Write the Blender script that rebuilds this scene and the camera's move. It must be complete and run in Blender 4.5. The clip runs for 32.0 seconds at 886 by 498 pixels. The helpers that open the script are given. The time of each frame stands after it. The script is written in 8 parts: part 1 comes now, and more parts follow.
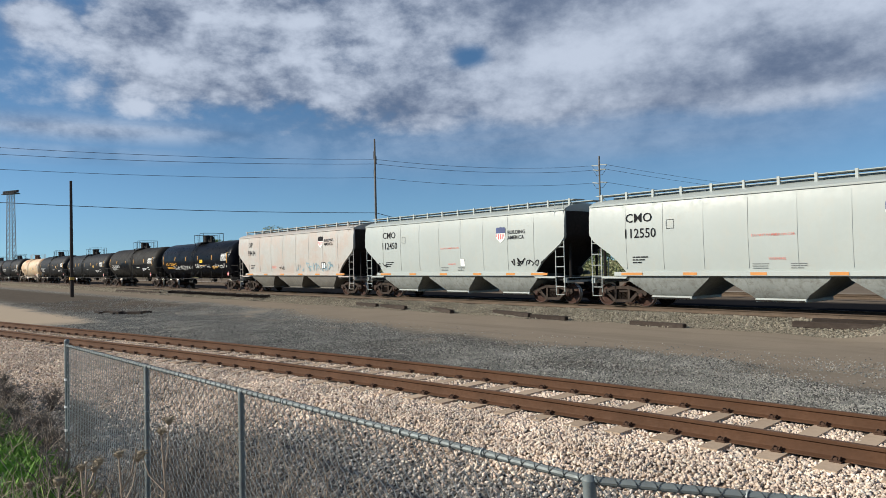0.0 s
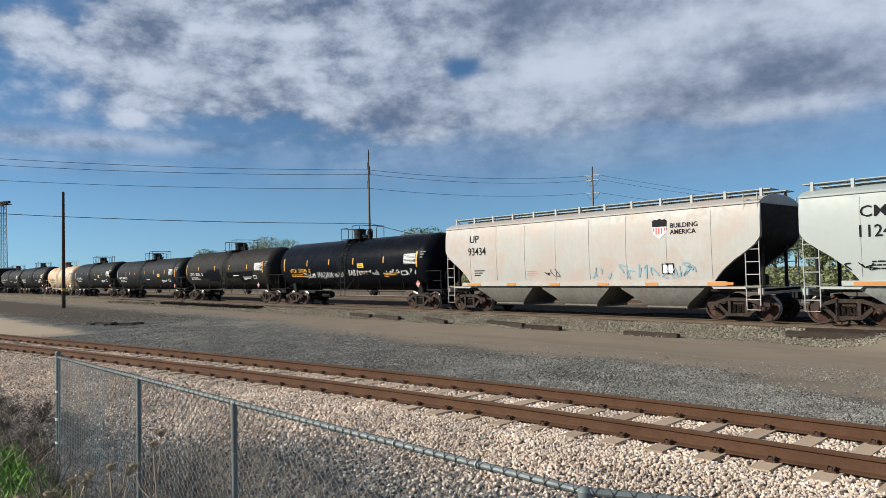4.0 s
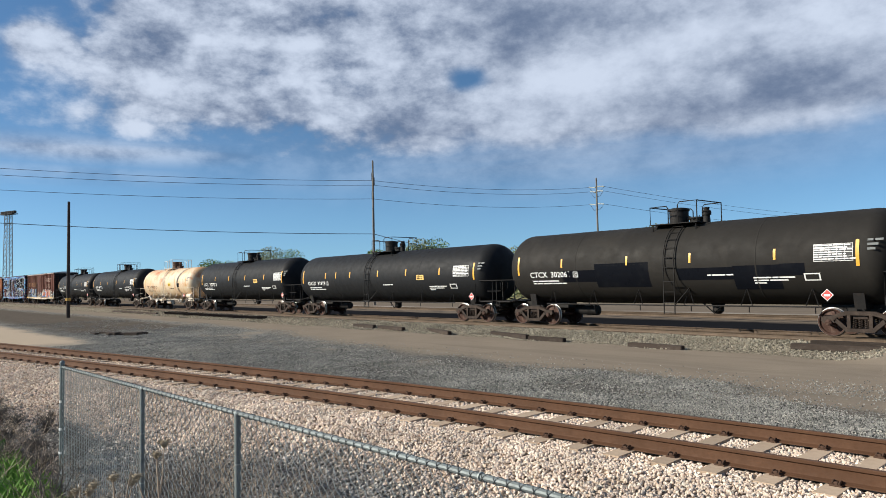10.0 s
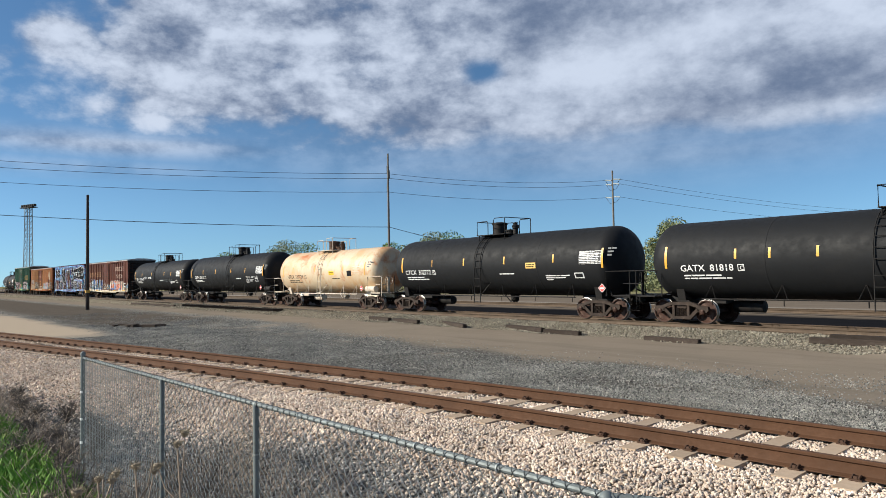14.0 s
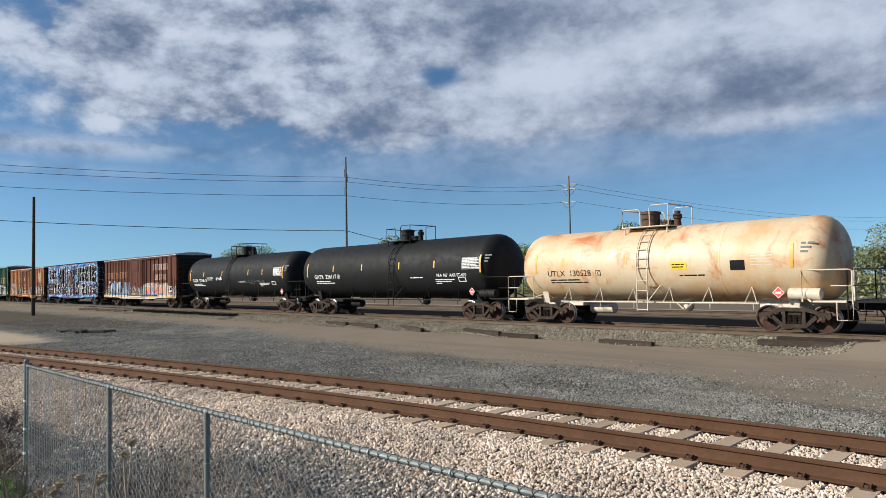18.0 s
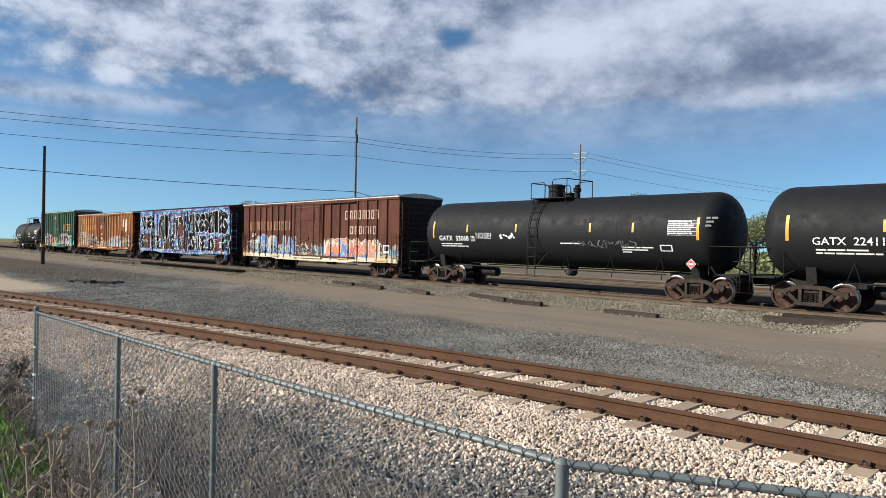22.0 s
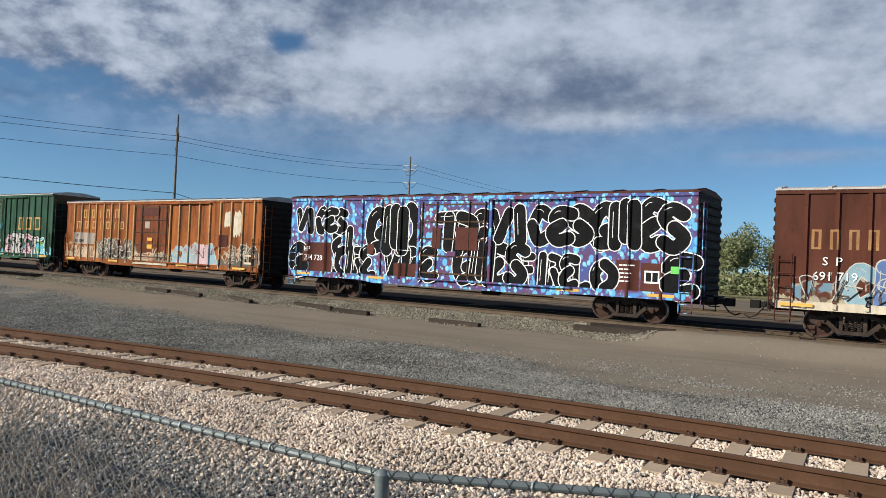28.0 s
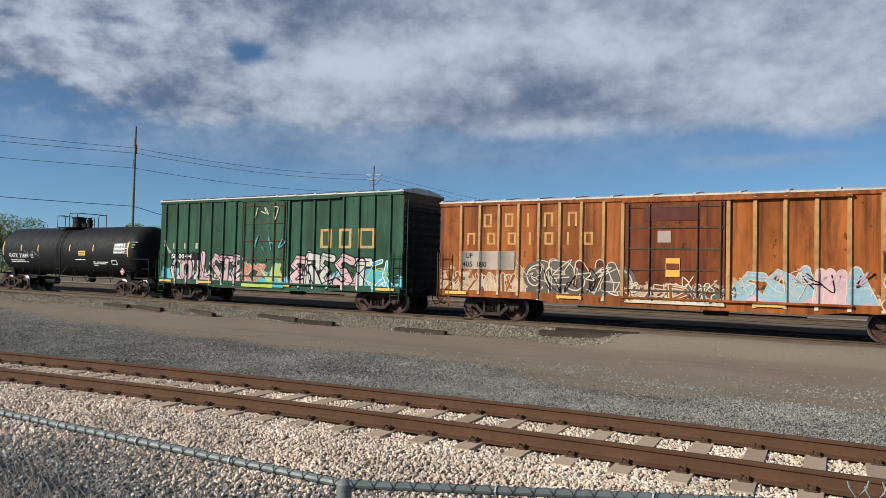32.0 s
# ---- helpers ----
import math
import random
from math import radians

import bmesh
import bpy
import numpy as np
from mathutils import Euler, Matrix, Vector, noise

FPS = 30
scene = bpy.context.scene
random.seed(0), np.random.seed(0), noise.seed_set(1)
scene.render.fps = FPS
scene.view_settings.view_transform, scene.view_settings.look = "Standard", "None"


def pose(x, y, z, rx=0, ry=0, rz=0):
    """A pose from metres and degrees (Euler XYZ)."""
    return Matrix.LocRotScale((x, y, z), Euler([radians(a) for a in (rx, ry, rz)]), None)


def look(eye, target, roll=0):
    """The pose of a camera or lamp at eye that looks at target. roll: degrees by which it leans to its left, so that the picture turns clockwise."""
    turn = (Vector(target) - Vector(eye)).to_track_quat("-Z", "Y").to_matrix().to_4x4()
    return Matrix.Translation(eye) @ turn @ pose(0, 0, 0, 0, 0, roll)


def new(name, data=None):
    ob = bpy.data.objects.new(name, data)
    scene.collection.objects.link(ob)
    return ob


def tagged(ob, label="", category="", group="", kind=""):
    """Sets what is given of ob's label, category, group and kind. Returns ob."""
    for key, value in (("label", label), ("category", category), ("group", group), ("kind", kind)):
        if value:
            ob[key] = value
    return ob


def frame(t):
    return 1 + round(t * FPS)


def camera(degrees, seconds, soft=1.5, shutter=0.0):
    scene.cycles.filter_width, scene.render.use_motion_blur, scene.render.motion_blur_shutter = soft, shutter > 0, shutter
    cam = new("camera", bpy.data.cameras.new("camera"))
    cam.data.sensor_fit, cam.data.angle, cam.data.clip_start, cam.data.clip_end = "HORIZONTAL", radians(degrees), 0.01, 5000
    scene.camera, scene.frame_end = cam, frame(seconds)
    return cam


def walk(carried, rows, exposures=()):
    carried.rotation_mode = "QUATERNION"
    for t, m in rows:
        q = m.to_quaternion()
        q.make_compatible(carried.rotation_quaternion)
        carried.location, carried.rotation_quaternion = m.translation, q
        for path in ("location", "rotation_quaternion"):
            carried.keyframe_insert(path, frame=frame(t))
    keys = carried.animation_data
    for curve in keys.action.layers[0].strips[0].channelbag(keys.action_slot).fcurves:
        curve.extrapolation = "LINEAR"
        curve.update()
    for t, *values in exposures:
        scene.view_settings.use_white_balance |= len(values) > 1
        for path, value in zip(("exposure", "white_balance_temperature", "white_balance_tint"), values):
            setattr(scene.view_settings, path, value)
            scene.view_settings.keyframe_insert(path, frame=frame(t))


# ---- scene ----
cam = camera(63.86, 32.0, soft=0.6)
EYE = (0.0, 0.0, 1.89)
# seconds, place, yaw, pitch, roll of the hand-held camera
TURNS = [
    (0, 0.046, -0.012, 1.881, 49.54, 1.10, 1.16), (0.5, 0.066, -0.011, 1.876, 50.35, 1.56, 1.30), (1, 0.068, -0.014, 1.879, 50.68, 1.68, 1.26),
    (1.5, 0.056, -0.013, 1.878, 50.69, 1.66, 1.39), (2, 0.051, -0.006, 1.880, 50.43, 1.97, 1.36), (2.5, 0.055, -0.008, 1.882, 50.03, 2.28, 1.27),
    (3, 0.056, -0.014, 1.882, 49.50, 2.27, 1.20), (3.5, 0.047, -0.013, 1.882, 49.07, 1.94, 1.21), (5.5, 0.028, -0.003, 1.878, 49.05, 1.92, 1.33),
    (6, 0.023, -0.003, 1.882, 49.33, 1.85, 1.51), (6.5, 0.025, -0.007, 1.881, 49.60, 1.87, 1.54), (7, 0.037, -0.018, 1.883, 49.72, 1.92, 1.67),
    (7.5, 0.041, -0.022, 1.884, 49.93, 1.92, 1.68), (8, 0.041, -0.012, 1.880, 50.07, 2.00, 1.55), (8.5, 0.047, -0.016, 1.885, 49.80, 1.98, 1.47),
    (9, 0.040, -0.012, 1.886, 49.48, 2.13, 1.32), (9.5, 0.044, -0.014, 1.888, 49.32, 2.47, 1.16), (10, 0.048, -0.016, 1.886, 49.35, 2.80, 1.07),
    (10.5, 0.050, -0.014, 1.886, 49.47, 3.04, 0.90), (11, 0.046, -0.013, 1.882, 49.28, 2.82, 0.89), (11.5, 0.041, -0.008, 1.881, 48.76, 2.33, 1.01),
    (12, 0.038, -0.011, 1.878, 48.62, 2.00, 1.14), (12.5, 0.038, -0.016, 1.881, 48.99, 1.97, 1.24), (13, 0.029, -0.021, 1.881, 49.80, 2.02, 1.04),
    (13.5, 0.038, -0.031, 1.879, 50.54, 2.30, 0.84), (15.5, 0.042, -0.025, 1.879, 50.20, 2.03, 1.56), (16, 0.037, -0.023, 1.879, 49.88, 2.13, 1.50),
    (16.5, 0.045, -0.018, 1.886, 49.10, 2.36, 1.32), (17, 0.051, -0.017, 1.887, 48.04, 2.46, 1.26), (17.5, 0.049, -0.011, 1.878, 47.48, 2.54, 1.12),
    (18, 0.051, -0.010, 1.883, 47.19, 2.53, 1.05), (18.5, 0.044, -0.008, 1.880, 46.82, 2.44, 1.07), (19, 0.044, -0.008, 1.877, 46.32, 2.40, 0.79),
    (19.5, 0.035, -0.010, 1.878, 45.67, 2.41, 0.53), (20, 0.032, -0.002, 1.871, 45.08, 2.19, 0.44), (20.5, 0.021, -0.001, 1.875, 44.98, 1.76, 0.38),
    (21, 0.023, -0.014, 1.876, 45.82, 1.40, 0.25), (21.5, 0.016, -0.016, 1.877, 47.09, 0.71, -0.73), (22, 0.016, -0.015, 1.868, 47.74, -0.33, -1.12),
    (22.5, 0.012, -0.014, 1.868, 45.98, -0.94, -1.52), (23, 0.002, 0.004, 1.869, 42.40, -1.22, -1.43),
    (23.5, 0.000, 0.001, 1.872, 39.46, -0.93, -1.17), (24, 0.010, 0.003, 1.878, 36.86, -0.52, -1.29),
    (24.5, 0.007, 0.049, 1.861, 32.87, -0.26, -1.74), (26.5, -0.051, 0.098, 1.858, 30.16, 0.53, -1.77),
    (27, -0.061, 0.086, 1.858, 32.45, 0.96, -2.31), (27.5, -0.055, 0.089, 1.859, 33.52, 0.88, -2.43), (28, -0.050, 0.091, 1.842, 33.98, 0.86, -2.48),
    (28.5, -0.049, 0.082, 1.861, 34.27, 0.96, -2.25), (29, -0.043, 0.078, 1.849, 34.85, 1.20, -2.31),
    (29.5, -0.050, 0.080, 1.866, 35.09, 1.16, -2.23), (30, -0.056, 0.102, 1.870, 34.79, 1.12, -2.17),
    (30.5, -0.057, 0.106, 1.866, 34.09, 1.20, -1.75), (31, -0.053, 0.102, 1.863, 33.44, 1.29, -1.30),
    (31.5, -0.039, 0.105, 1.864, 32.69, 1.44, -0.90), (32, -0.030, 0.114, 1.829, 31.22, 1.64, -1.29)]
# the camera opens up a little while dark tank cars fill the picture
EXPOSURES = [(0, 0.38), (4, 0.40), (6.5, 0.50), (8.5, 0.60), (12.5, 0.60), (16, 0.52), (18.5, 0.46), (20.5, 0.54), (22.5, 0.60), (24.5, 0.50), (27.5, 0.34), (32, 0.28)]
walk(cam, [(t, pose(x, y, z, 90 + pitch, roll, yaw)) for t, x, y, z, yaw, pitch, roll in TURNS], EXPOSURES)

# distance that the train has rolled, in metres, by the second
ROLLED = [(0, 0.00), (3, 18.44), (5.5, 34.16), (8, 50.07), (10.5, 66.39), (13, 82.69), (15.5, 98.98), (16.5, 105.77), (18, 116.17), (20, 130.02), (22, 144.10), (24.5, 162.02), (27, 179.97), (28.5, 190.74), (30, 201.76), (32, 216.64)]
RAIL_Y = 24.16          # near rail of the main track
TRACK_Y = RAIL_Y + 0.75

# ---- world, sun ----
SUN_AZ, SUN_EL = 216.0, 27.0      # degrees clockwise from +y, and above the horizon
world = bpy.data.worlds.new("sky")
scene.world = world
world.use_nodes = True


class Nodes:
    """Short hand for building node trees."""

    def __init__(self, tree):
        self.t = tree

    def add(self, kind, sets=()):
        n = self.t.nodes.new(kind)
        for key, value in sets:
            n.inputs[key].default_value = value
        return n

    def link(self, a, b):
        self.t.links.new(a, b)

    def put(self, socket, value):
        if isinstance(value, bpy.types.NodeSocket):
            self.t.links.new(value, socket)
        else:
            socket.default_value = value

    def math(self, op, a, b=0.0, c=0.0, clamp=False):
        n = self.t.nodes.new("ShaderNodeMath")
        n.operation, n.use_clamp = op, clamp
        for i, v in enumerate((a, b, c)):
            self.put(n.inputs[i], v)
        return n.outputs[0]

    def noise(self, vec, scale, detail=4.0, rough=0.55, distort=0.0, dims="3D"):
        n = self.t.nodes.new("ShaderNodeTexNoise")
        n.noise_dimensions = dims
        if vec is not None:
            self.put(n.inputs["Vector"], vec)
        n.inputs["Scale"].default_value, n.inputs["Detail"].default_value = scale, detail
        n.inputs["Roughness"].default_value, n.inputs["Distortion"].default_value = rough, distort
        return n.outputs["Fac"]

    def step(self, v, lo, hi, a=0.0, b=1.0):
        n = self.t.nodes.new("ShaderNodeMapRange")
        n.interpolation_type = "SMOOTHSTEP"
        self.put(n.inputs[0], v)
        for i, q in enumerate((lo, hi, a, b)):
            self.put(n.inputs[1 + i], q)
        return n.outputs[0]

    def mix(self, fac, a, b, blend="MIX"):
        n = self.t.nodes.new("ShaderNodeMix")
        n.data_type, n.blend_type = "RGBA", blend
        self.put(n.inputs[0], fac)
        for i, v in ((6, a), (7, b)):
            self.put(n.inputs[i], v if isinstance(v, bpy.types.NodeSocket) else (*v[:3], 1.0))
        return n.outputs[2]

    def mapping(self, vec, scale=(1, 1, 1), loc=(0, 0, 0), rot=(0, 0, 0)):
        n = self.t.nodes.new("ShaderNodeMapping")
        self.put(n.inputs[0], vec)
        n.inputs["Scale"].default_value, n.inputs["Location"].default_value = scale, loc
        n.inputs["Rotation"].default_value = rot
        return n.outputs[0]

    def xyz(self, vec):
        n = self.t.nodes.new("ShaderNodeSeparateXYZ")
        self.put(n.inputs[0], vec)
        return n.outputs

    def vec(self, x, y, z):
        n = self.t.nodes.new("ShaderNodeCombineXYZ")
        for i, v in enumerate((x, y, z)):
            self.put(n.inputs[i], v)
        return n.outputs[0]


def build_sky():
    w = Nodes(world.node_tree)
    world.node_tree.nodes.clear()
    co = w.add("ShaderNodeTexCoord").outputs["Generated"]
    x, y, z = w.xyz(co)
    sky = w.add("ShaderNodeTexSky")
    sky.sky_type, sky.sun_disc = "NISHITA", False
    sky.sun_elevation, sky.sun_rotation = radians(SUN_EL), radians(SUN_AZ)
    sky.air_density, sky.dust_density, sky.ozone_density = 1.0, 0.2, 3.0
    w.link(w.vec(x, y, w.math("ADD", w.math("MAXIMUM", z, 0.0), 0.07)), sky.inputs[0])
    # bearing to the left of +y and height above the horizon, in degrees
    az = w.math("MULTIPLY", w.math("ARCTAN2", w.math("MULTIPLY", x, -1.0), y), 57.296)
    el = w.math("MULTIPLY", w.math("ARCSINE", z), 57.296)
    tall = w.vec(x, y, w.math("MULTIPLY", z, 1.7))
    bend = w.add("ShaderNodeTexNoise", [("Scale", 9.0), ("Detail", 3.0)])
    w.link(tall, bend.inputs["Vector"])
    bent = w.add("ShaderNodeVectorMath")
    bent.operation = "MULTIPLY_ADD"
    w.link(bend.outputs["Color"], bent.inputs[0])
    bent.inputs[1].default_value = (0.11, 0.11, 0.11)
    w.link(tall, bent.inputs[2])

    def puffs(scale):
        v = w.add("ShaderNodeTexVoronoi", [("Scale", scale)])
        v.feature = "SMOOTH_F1"
        v.inputs["Smoothness"].default_value = 0.12
        w.link(bent.outputs[0], v.inputs["Vector"])
        return w.math("SUBTRACT", 0.45, v.outputs["Distance"])

    lump = w.math("ADD", w.math("MULTIPLY", puffs(11.0), 0.65), w.math("MULTIPLY", puffs(25.0), 0.4))
    big = w.math("SUBTRACT", w.noise(w.mapping(tall, (1, 1, 1), (5.2, 1.3, 0.4)), 4.2, 8.0, 0.52, 0.25), 0.5)
    mid = w.math("SUBTRACT", w.noise(tall, 11.0, 8.0, 0.60, 0.0), 0.5)
    small = w.math("SUBTRACT", w.noise(tall, 34.0, 6.0, 0.62, 0.0), 0.5)

    def blob(a, e, ra, re):
        p = w.math("DIVIDE", w.math("SUBTRACT", az, a), ra)
        q = w.math("DIVIDE", w.math("SUBTRACT", el, e), re)
        return w.math("EXPONENT", w.math("MULTIPLY", w.math("ADD", w.math("MULTIPLY", p, p), w.math("MULTIPLY", q, q)), -1.0))

    def weigh(base, *terms):
        for v, k in terms:
            base = w.math("ADD", base, w.math("MULTIPLY", v, k))
        return base

    # a cloud deck: separate puffs on one side, a smooth grey sheet on the other, one blue hole, a thin veil below
    puffy = w.step(az, 36.0, 60.0, 0.3, 1.0)
    open_side = w.step(az, 56.0, 84.0)
    fine = w.math("MULTIPLY", weigh(0.0, (mid, 1.05), (small, 0.50), (lump, 0.75)), puffy)
    rough = weigh(fine, (big, 0.95))
    seen = w.math("MULTIPLY", w.step(el, 38.0, 26.0), w.step(w.math("ABSOLUTE", w.math("SUBTRACT", az, 40.0)), 85.0, 62.0))
    rim = w.math("MULTIPLY", w.step(el, 7.0, 13.5, -0.62, 0.78), seen)
    dense = weigh(rim, (rough, w.step(el, 7.0, 12.5, 0.45, 1.0)), (open_side, -0.42), (blob(46.9, 16.2, 1.9, 1.1), -0.95), (blob(86.0, 21.0, 9.0, 4.5), -1.1), (blob(80.0, 13.6, 6.0, 1.6), -0.55),
                  (blob(62.5, 12.0, 8.0, 1.2), -0.35), (blob(72.5, 15.5, 5.0, 2.3), 0.40), (blob(66.5, 19.5, 7.0, 1.8), 0.25), (blob(79.5, 17.4, 1.6, 1.1), 0.75))
    deck = w.step(dense, -0.22, 0.50)
    streak = w.noise(w.mapping(w.vec(az, el, 0.0), (0.03, 0.5, 1.0)), 1.0, 5.0, 0.6, 0.4)
    band = w.math("MAXIMUM", w.math("MULTIPLY", blob(76.0, 10.1, 12.0, 0.85), 0.75), w.math("MULTIPLY", blob(80.0, 8.3, 12.0, 0.7), 0.35))
    band = w.math("MAXIMUM", band, w.math("MULTIPLY", blob(8.0, 8.5, 7.0, 0.6), 0.5))
    band = w.math("MULTIPLY", band, w.step(streak, 0.2, 0.55))
    veil = w.math("MULTIPLY", w.math("MULTIPLY", blob(38.0, 10.0, 26.0, 2.5), 0.48), w.step(streak, 0.15, 0.6, 0.45, 1.0))
    cover = w.math("MAXIMUM", w.math("MAXIMUM", w.math("MULTIPLY", deck, 0.96), veil), band, clamp=True)
    # bright cloud and its grey undersides
    lit = weigh(0.45, (big, -0.35), (w.math("MULTIPLY", weigh(0.0, (mid, 1.05), (small, 0.75), (lump, 1.0)), puffy), 1.0), (weigh(0.0, (mid, 0.75), (small, 0.45)), 1.0),
                (blob(38.5, 15.6, 5.5, 1.5), 0.50), (blob(31.5, 17.6, 4.5, 1.2), 0.40), (blob(43.5, 14.6, 2.5, 1.2), 0.22), (blob(24.0, 18.6, 6.0, 1.2), 0.25), (blob(41.5, 20.2, 5.0, 1.5), -0.42), (blob(50.0, 20.0, 4.0, 1.2), -0.12),
                (blob(28.4, 12.9, 6.5, 1.5), -0.26), (blob(20.5, 13.6, 5.0, 1.6), -0.28), (blob(27.0, 13.9, 1.2, 0.9), 0.28), (blob(22.0, 15.6, 4.0, 0.8), -0.15), (blob(3.0, 13.5, 7.0, 1.6), 0.25), (blob(14.0, 17.5, 6.0, 1.5), 0.25),
                (blob(20.0, 11.4, 5.0, 0.7), 0.22), (blob(74.0, 15.4, 4.0, 1.2), 0.30), (blob(69.5, 14.8, 2.6, 1.6), 0.36), (blob(57.0, 16.2, 6.0, 0.8), 0.30), (blob(57.0, 12.6, 8.0, 1.5), -0.12), (blob(62.0, 18.6, 7.0, 1.0), 0.12), (blob(74.0, 10.0, 10.0, 1.0), 0.2))
    lit = w.step(lit, -0.20, 1.02)
    grey = w.mix(lit, (2.0, 2.6, 3.85), (8.9, 9.6, 10.8))
    thin = w.step(el, 15.0, 3.0, 1.0, 1.22)
    col = w.mix(cover, w.mix(1.0, w.mix(1.0, sky.outputs[0], (1.05, 1.28, 1.36), "MULTIPLY"), w.vec(thin, thin, thin), "MULTIPLY"), grey)
    back = w.add("ShaderNodeBackground", [("Strength", 0.05)])
    w.link(col, back.inputs[0])
    out = w.add("ShaderNodeOutputWorld")
    w.link(back.outputs[0], out.inputs[0])


build_sky()
sun = new("sun", bpy.data.lights.new("sun", "SUN"))
sun.data.energy, sun.data.angle, sun.data.color = 4.9, radians(0.6), (1.0, 0.90, 0.73)
sun_from = Vector((math.sin(radians(SUN_AZ)) * math.cos(radians(SUN_EL)), math.cos(radians(SUN_AZ)) * math.cos(radians(SUN_EL)), math.sin(radians(SUN_EL))))
sun.matrix_world = look(sun_from * 100, (0, 0, 0))
scene.view_settings.use_white_balance = True
scene.view_settings.white_balance_temperature = 6100


# ---- materials ----
def paint(name, colour, rough=0.5, metal=0.0, vary=0.18, grain=6.0, dirt=None, dirt_amount=0.0, bump=0.0, bump_scale=40.0, streaks=0.0, rnd=0.0, hue2=None, spec=0.5):
    """Painted, rusty, stony or woody surface: colour that varies at two scales, dirt, streaks down the sides and fine relief."""
    m = bpy.data.materials.new(name)
    m.use_nodes = True
    n = Nodes(m.node_tree)
    b = m.node_tree.nodes["Principled BSDF"]
    co = n.add("ShaderNodeTexCoord").outputs["Object"]
    large = n.noise(co, grain * 0.18, 5.0, 0.6, 0.3)
    small = n.noise(co, grain * 2.2, 5.0, 0.65)
    col = n.mix(n.step(large, 0.3, 0.7), [c * (1 - vary) for c in colour], [min(1, c * (1 + vary)) for c in colour])
    if hue2:
        col = n.mix(n.step(n.noise(co, grain * 0.5, 6.0, 0.65, 0.4), 0.42, 0.62), col, hue2)
    col = n.mix(n.step(small, 0.35, 0.75, 0.0, 0.5), col, [c * (1 - 1.3 * vary) for c in colour])
    if dirt:
        col = n.mix(n.math("MULTIPLY", n.step(n.noise(co, grain * 0.7, 7.0, 0.68, 0.6), 0.48, 0.7), dirt_amount), col, dirt)
        if streaks:
            run = n.noise(n.mapping(co, (7.0, 7.0, 0.35)), 1.0, 5.0, 0.6)
            col = n.mix(n.math("MULTIPLY", n.step(run, 0.46, 0.72), streaks), col, dirt)
    if rnd:
        r = n.add("ShaderNodeObjectInfo").outputs["Random"]
        col = n.mix(1.0, col, n.mix(r, [1 - rnd] * 3, [1 + rnd * 0.3] * 3), "MULTIPLY")
    n.link(col, b.inputs["Base Color"])
    b.inputs["Metallic"].default_value = metal
    b.inputs["Specular IOR Level"].default_value = spec
    n.link(n.step(small, 0.2, 0.8, max(0.03, rough - 0.1), min(1, rough + 0.12)), b.inputs["Roughness"])
    if bump:
        bp = n.add("ShaderNodeBump", [("Strength", min(1, bump)), ("Distance", 0.01)])
        n.link(n.noise(co, bump_scale, 5.0, 0.6), bp.inputs["Height"])
        n.link(bp.outputs[0], b.inputs["Normal"])
    return m


def stones(name, colours, rough=0.9):
    """Loose stones, each with a shade of its own."""
    m = bpy.data.materials.new(name)
    m.use_nodes = True
    n = Nodes(m.node_tree)
    b = m.node_tree.nodes["Principled BSDF"]
    r = n.add("ShaderNodeNewGeometry").outputs["Random Per Island"]
    ramp = n.add("ShaderNodeValToRGB")
    n.link(r, ramp.inputs[0])
    els = ramp.color_ramp.elements
    while len(els) < len(colours):
        els.new(0.5)
    for i, c in enumerate(colours):
        els[i].position, els[i].color = i / (len(colours) - 1), (*c, 1)
    co = n.add("ShaderNodeTexCoord").outputs["Object"]
    patch = n.step(n.noise(co, 0.9, 4.0, 0.6), 0.3, 0.7, 0.72, 1.1)
    col = n.mix(1.0, ramp.outputs[0], n.vec(patch, patch, patch), "MULTIPLY")
    n.link(col, b.inputs["Base Color"])
    b.inputs["Roughness"].default_value = rough
    b.inputs["Specular IOR Level"].default_value = 0.1
    return m


M_HOPPER = paint("pale_green_grey_paint", (0.375, 0.41, 0.39), 0.45, vary=0.05, grain=2.0, dirt=(0.42, 0.40, 0.34), dirt_amount=0.25, streaks=0.22)
M_HOPPER_UP = paint("weathered_grey_paint", (0.42, 0.415, 0.385), 0.5, vary=0.07, grain=2.0, dirt=(0.40, 0.31, 0.25), dirt_amount=0.3, streaks=0.35, hue2=(0.43, 0.36, 0.31))
M_BAY = paint("stained_dark_bay_paint", (0.17, 0.16, 0.14), 0.6, vary=0.15, dirt=(0.10, 0.09, 0.08), dirt_amount=0.6, streaks=0.3, spec=0.15)
M_BLACK = paint("black_tank_paint", (0.0135, 0.0142, 0.0155), 0.6, spec=0.14, vary=0.08, grain=1.4, dirt=(0.021, 0.020, 0.019), dirt_amount=0.35)
M_GLOSS = paint("glossy_black_paint", (0.006, 0.007, 0.010), 0.32, spec=0.035, vary=0.1, grain=1.2, dirt=(0.03, 0.03, 0.03), dirt_amount=0.2)
M_DUSTY = paint("dusty_black_paint", (0.021, 0.0192, 0.017), 0.65, spec=0.12, vary=0.1, grain=1.0, dirt=(0.034, 0.03, 0.025), dirt_amount=0.5)
M_CREAM = paint("rust_stained_cream_paint", (0.60, 0.49, 0.335), 0.5, vary=0.06, grain=1.0, dirt=(0.46, 0.155, 0.045), dirt_amount=1.0, streaks=0.14, hue2=(0.58, 0.37, 0.19))
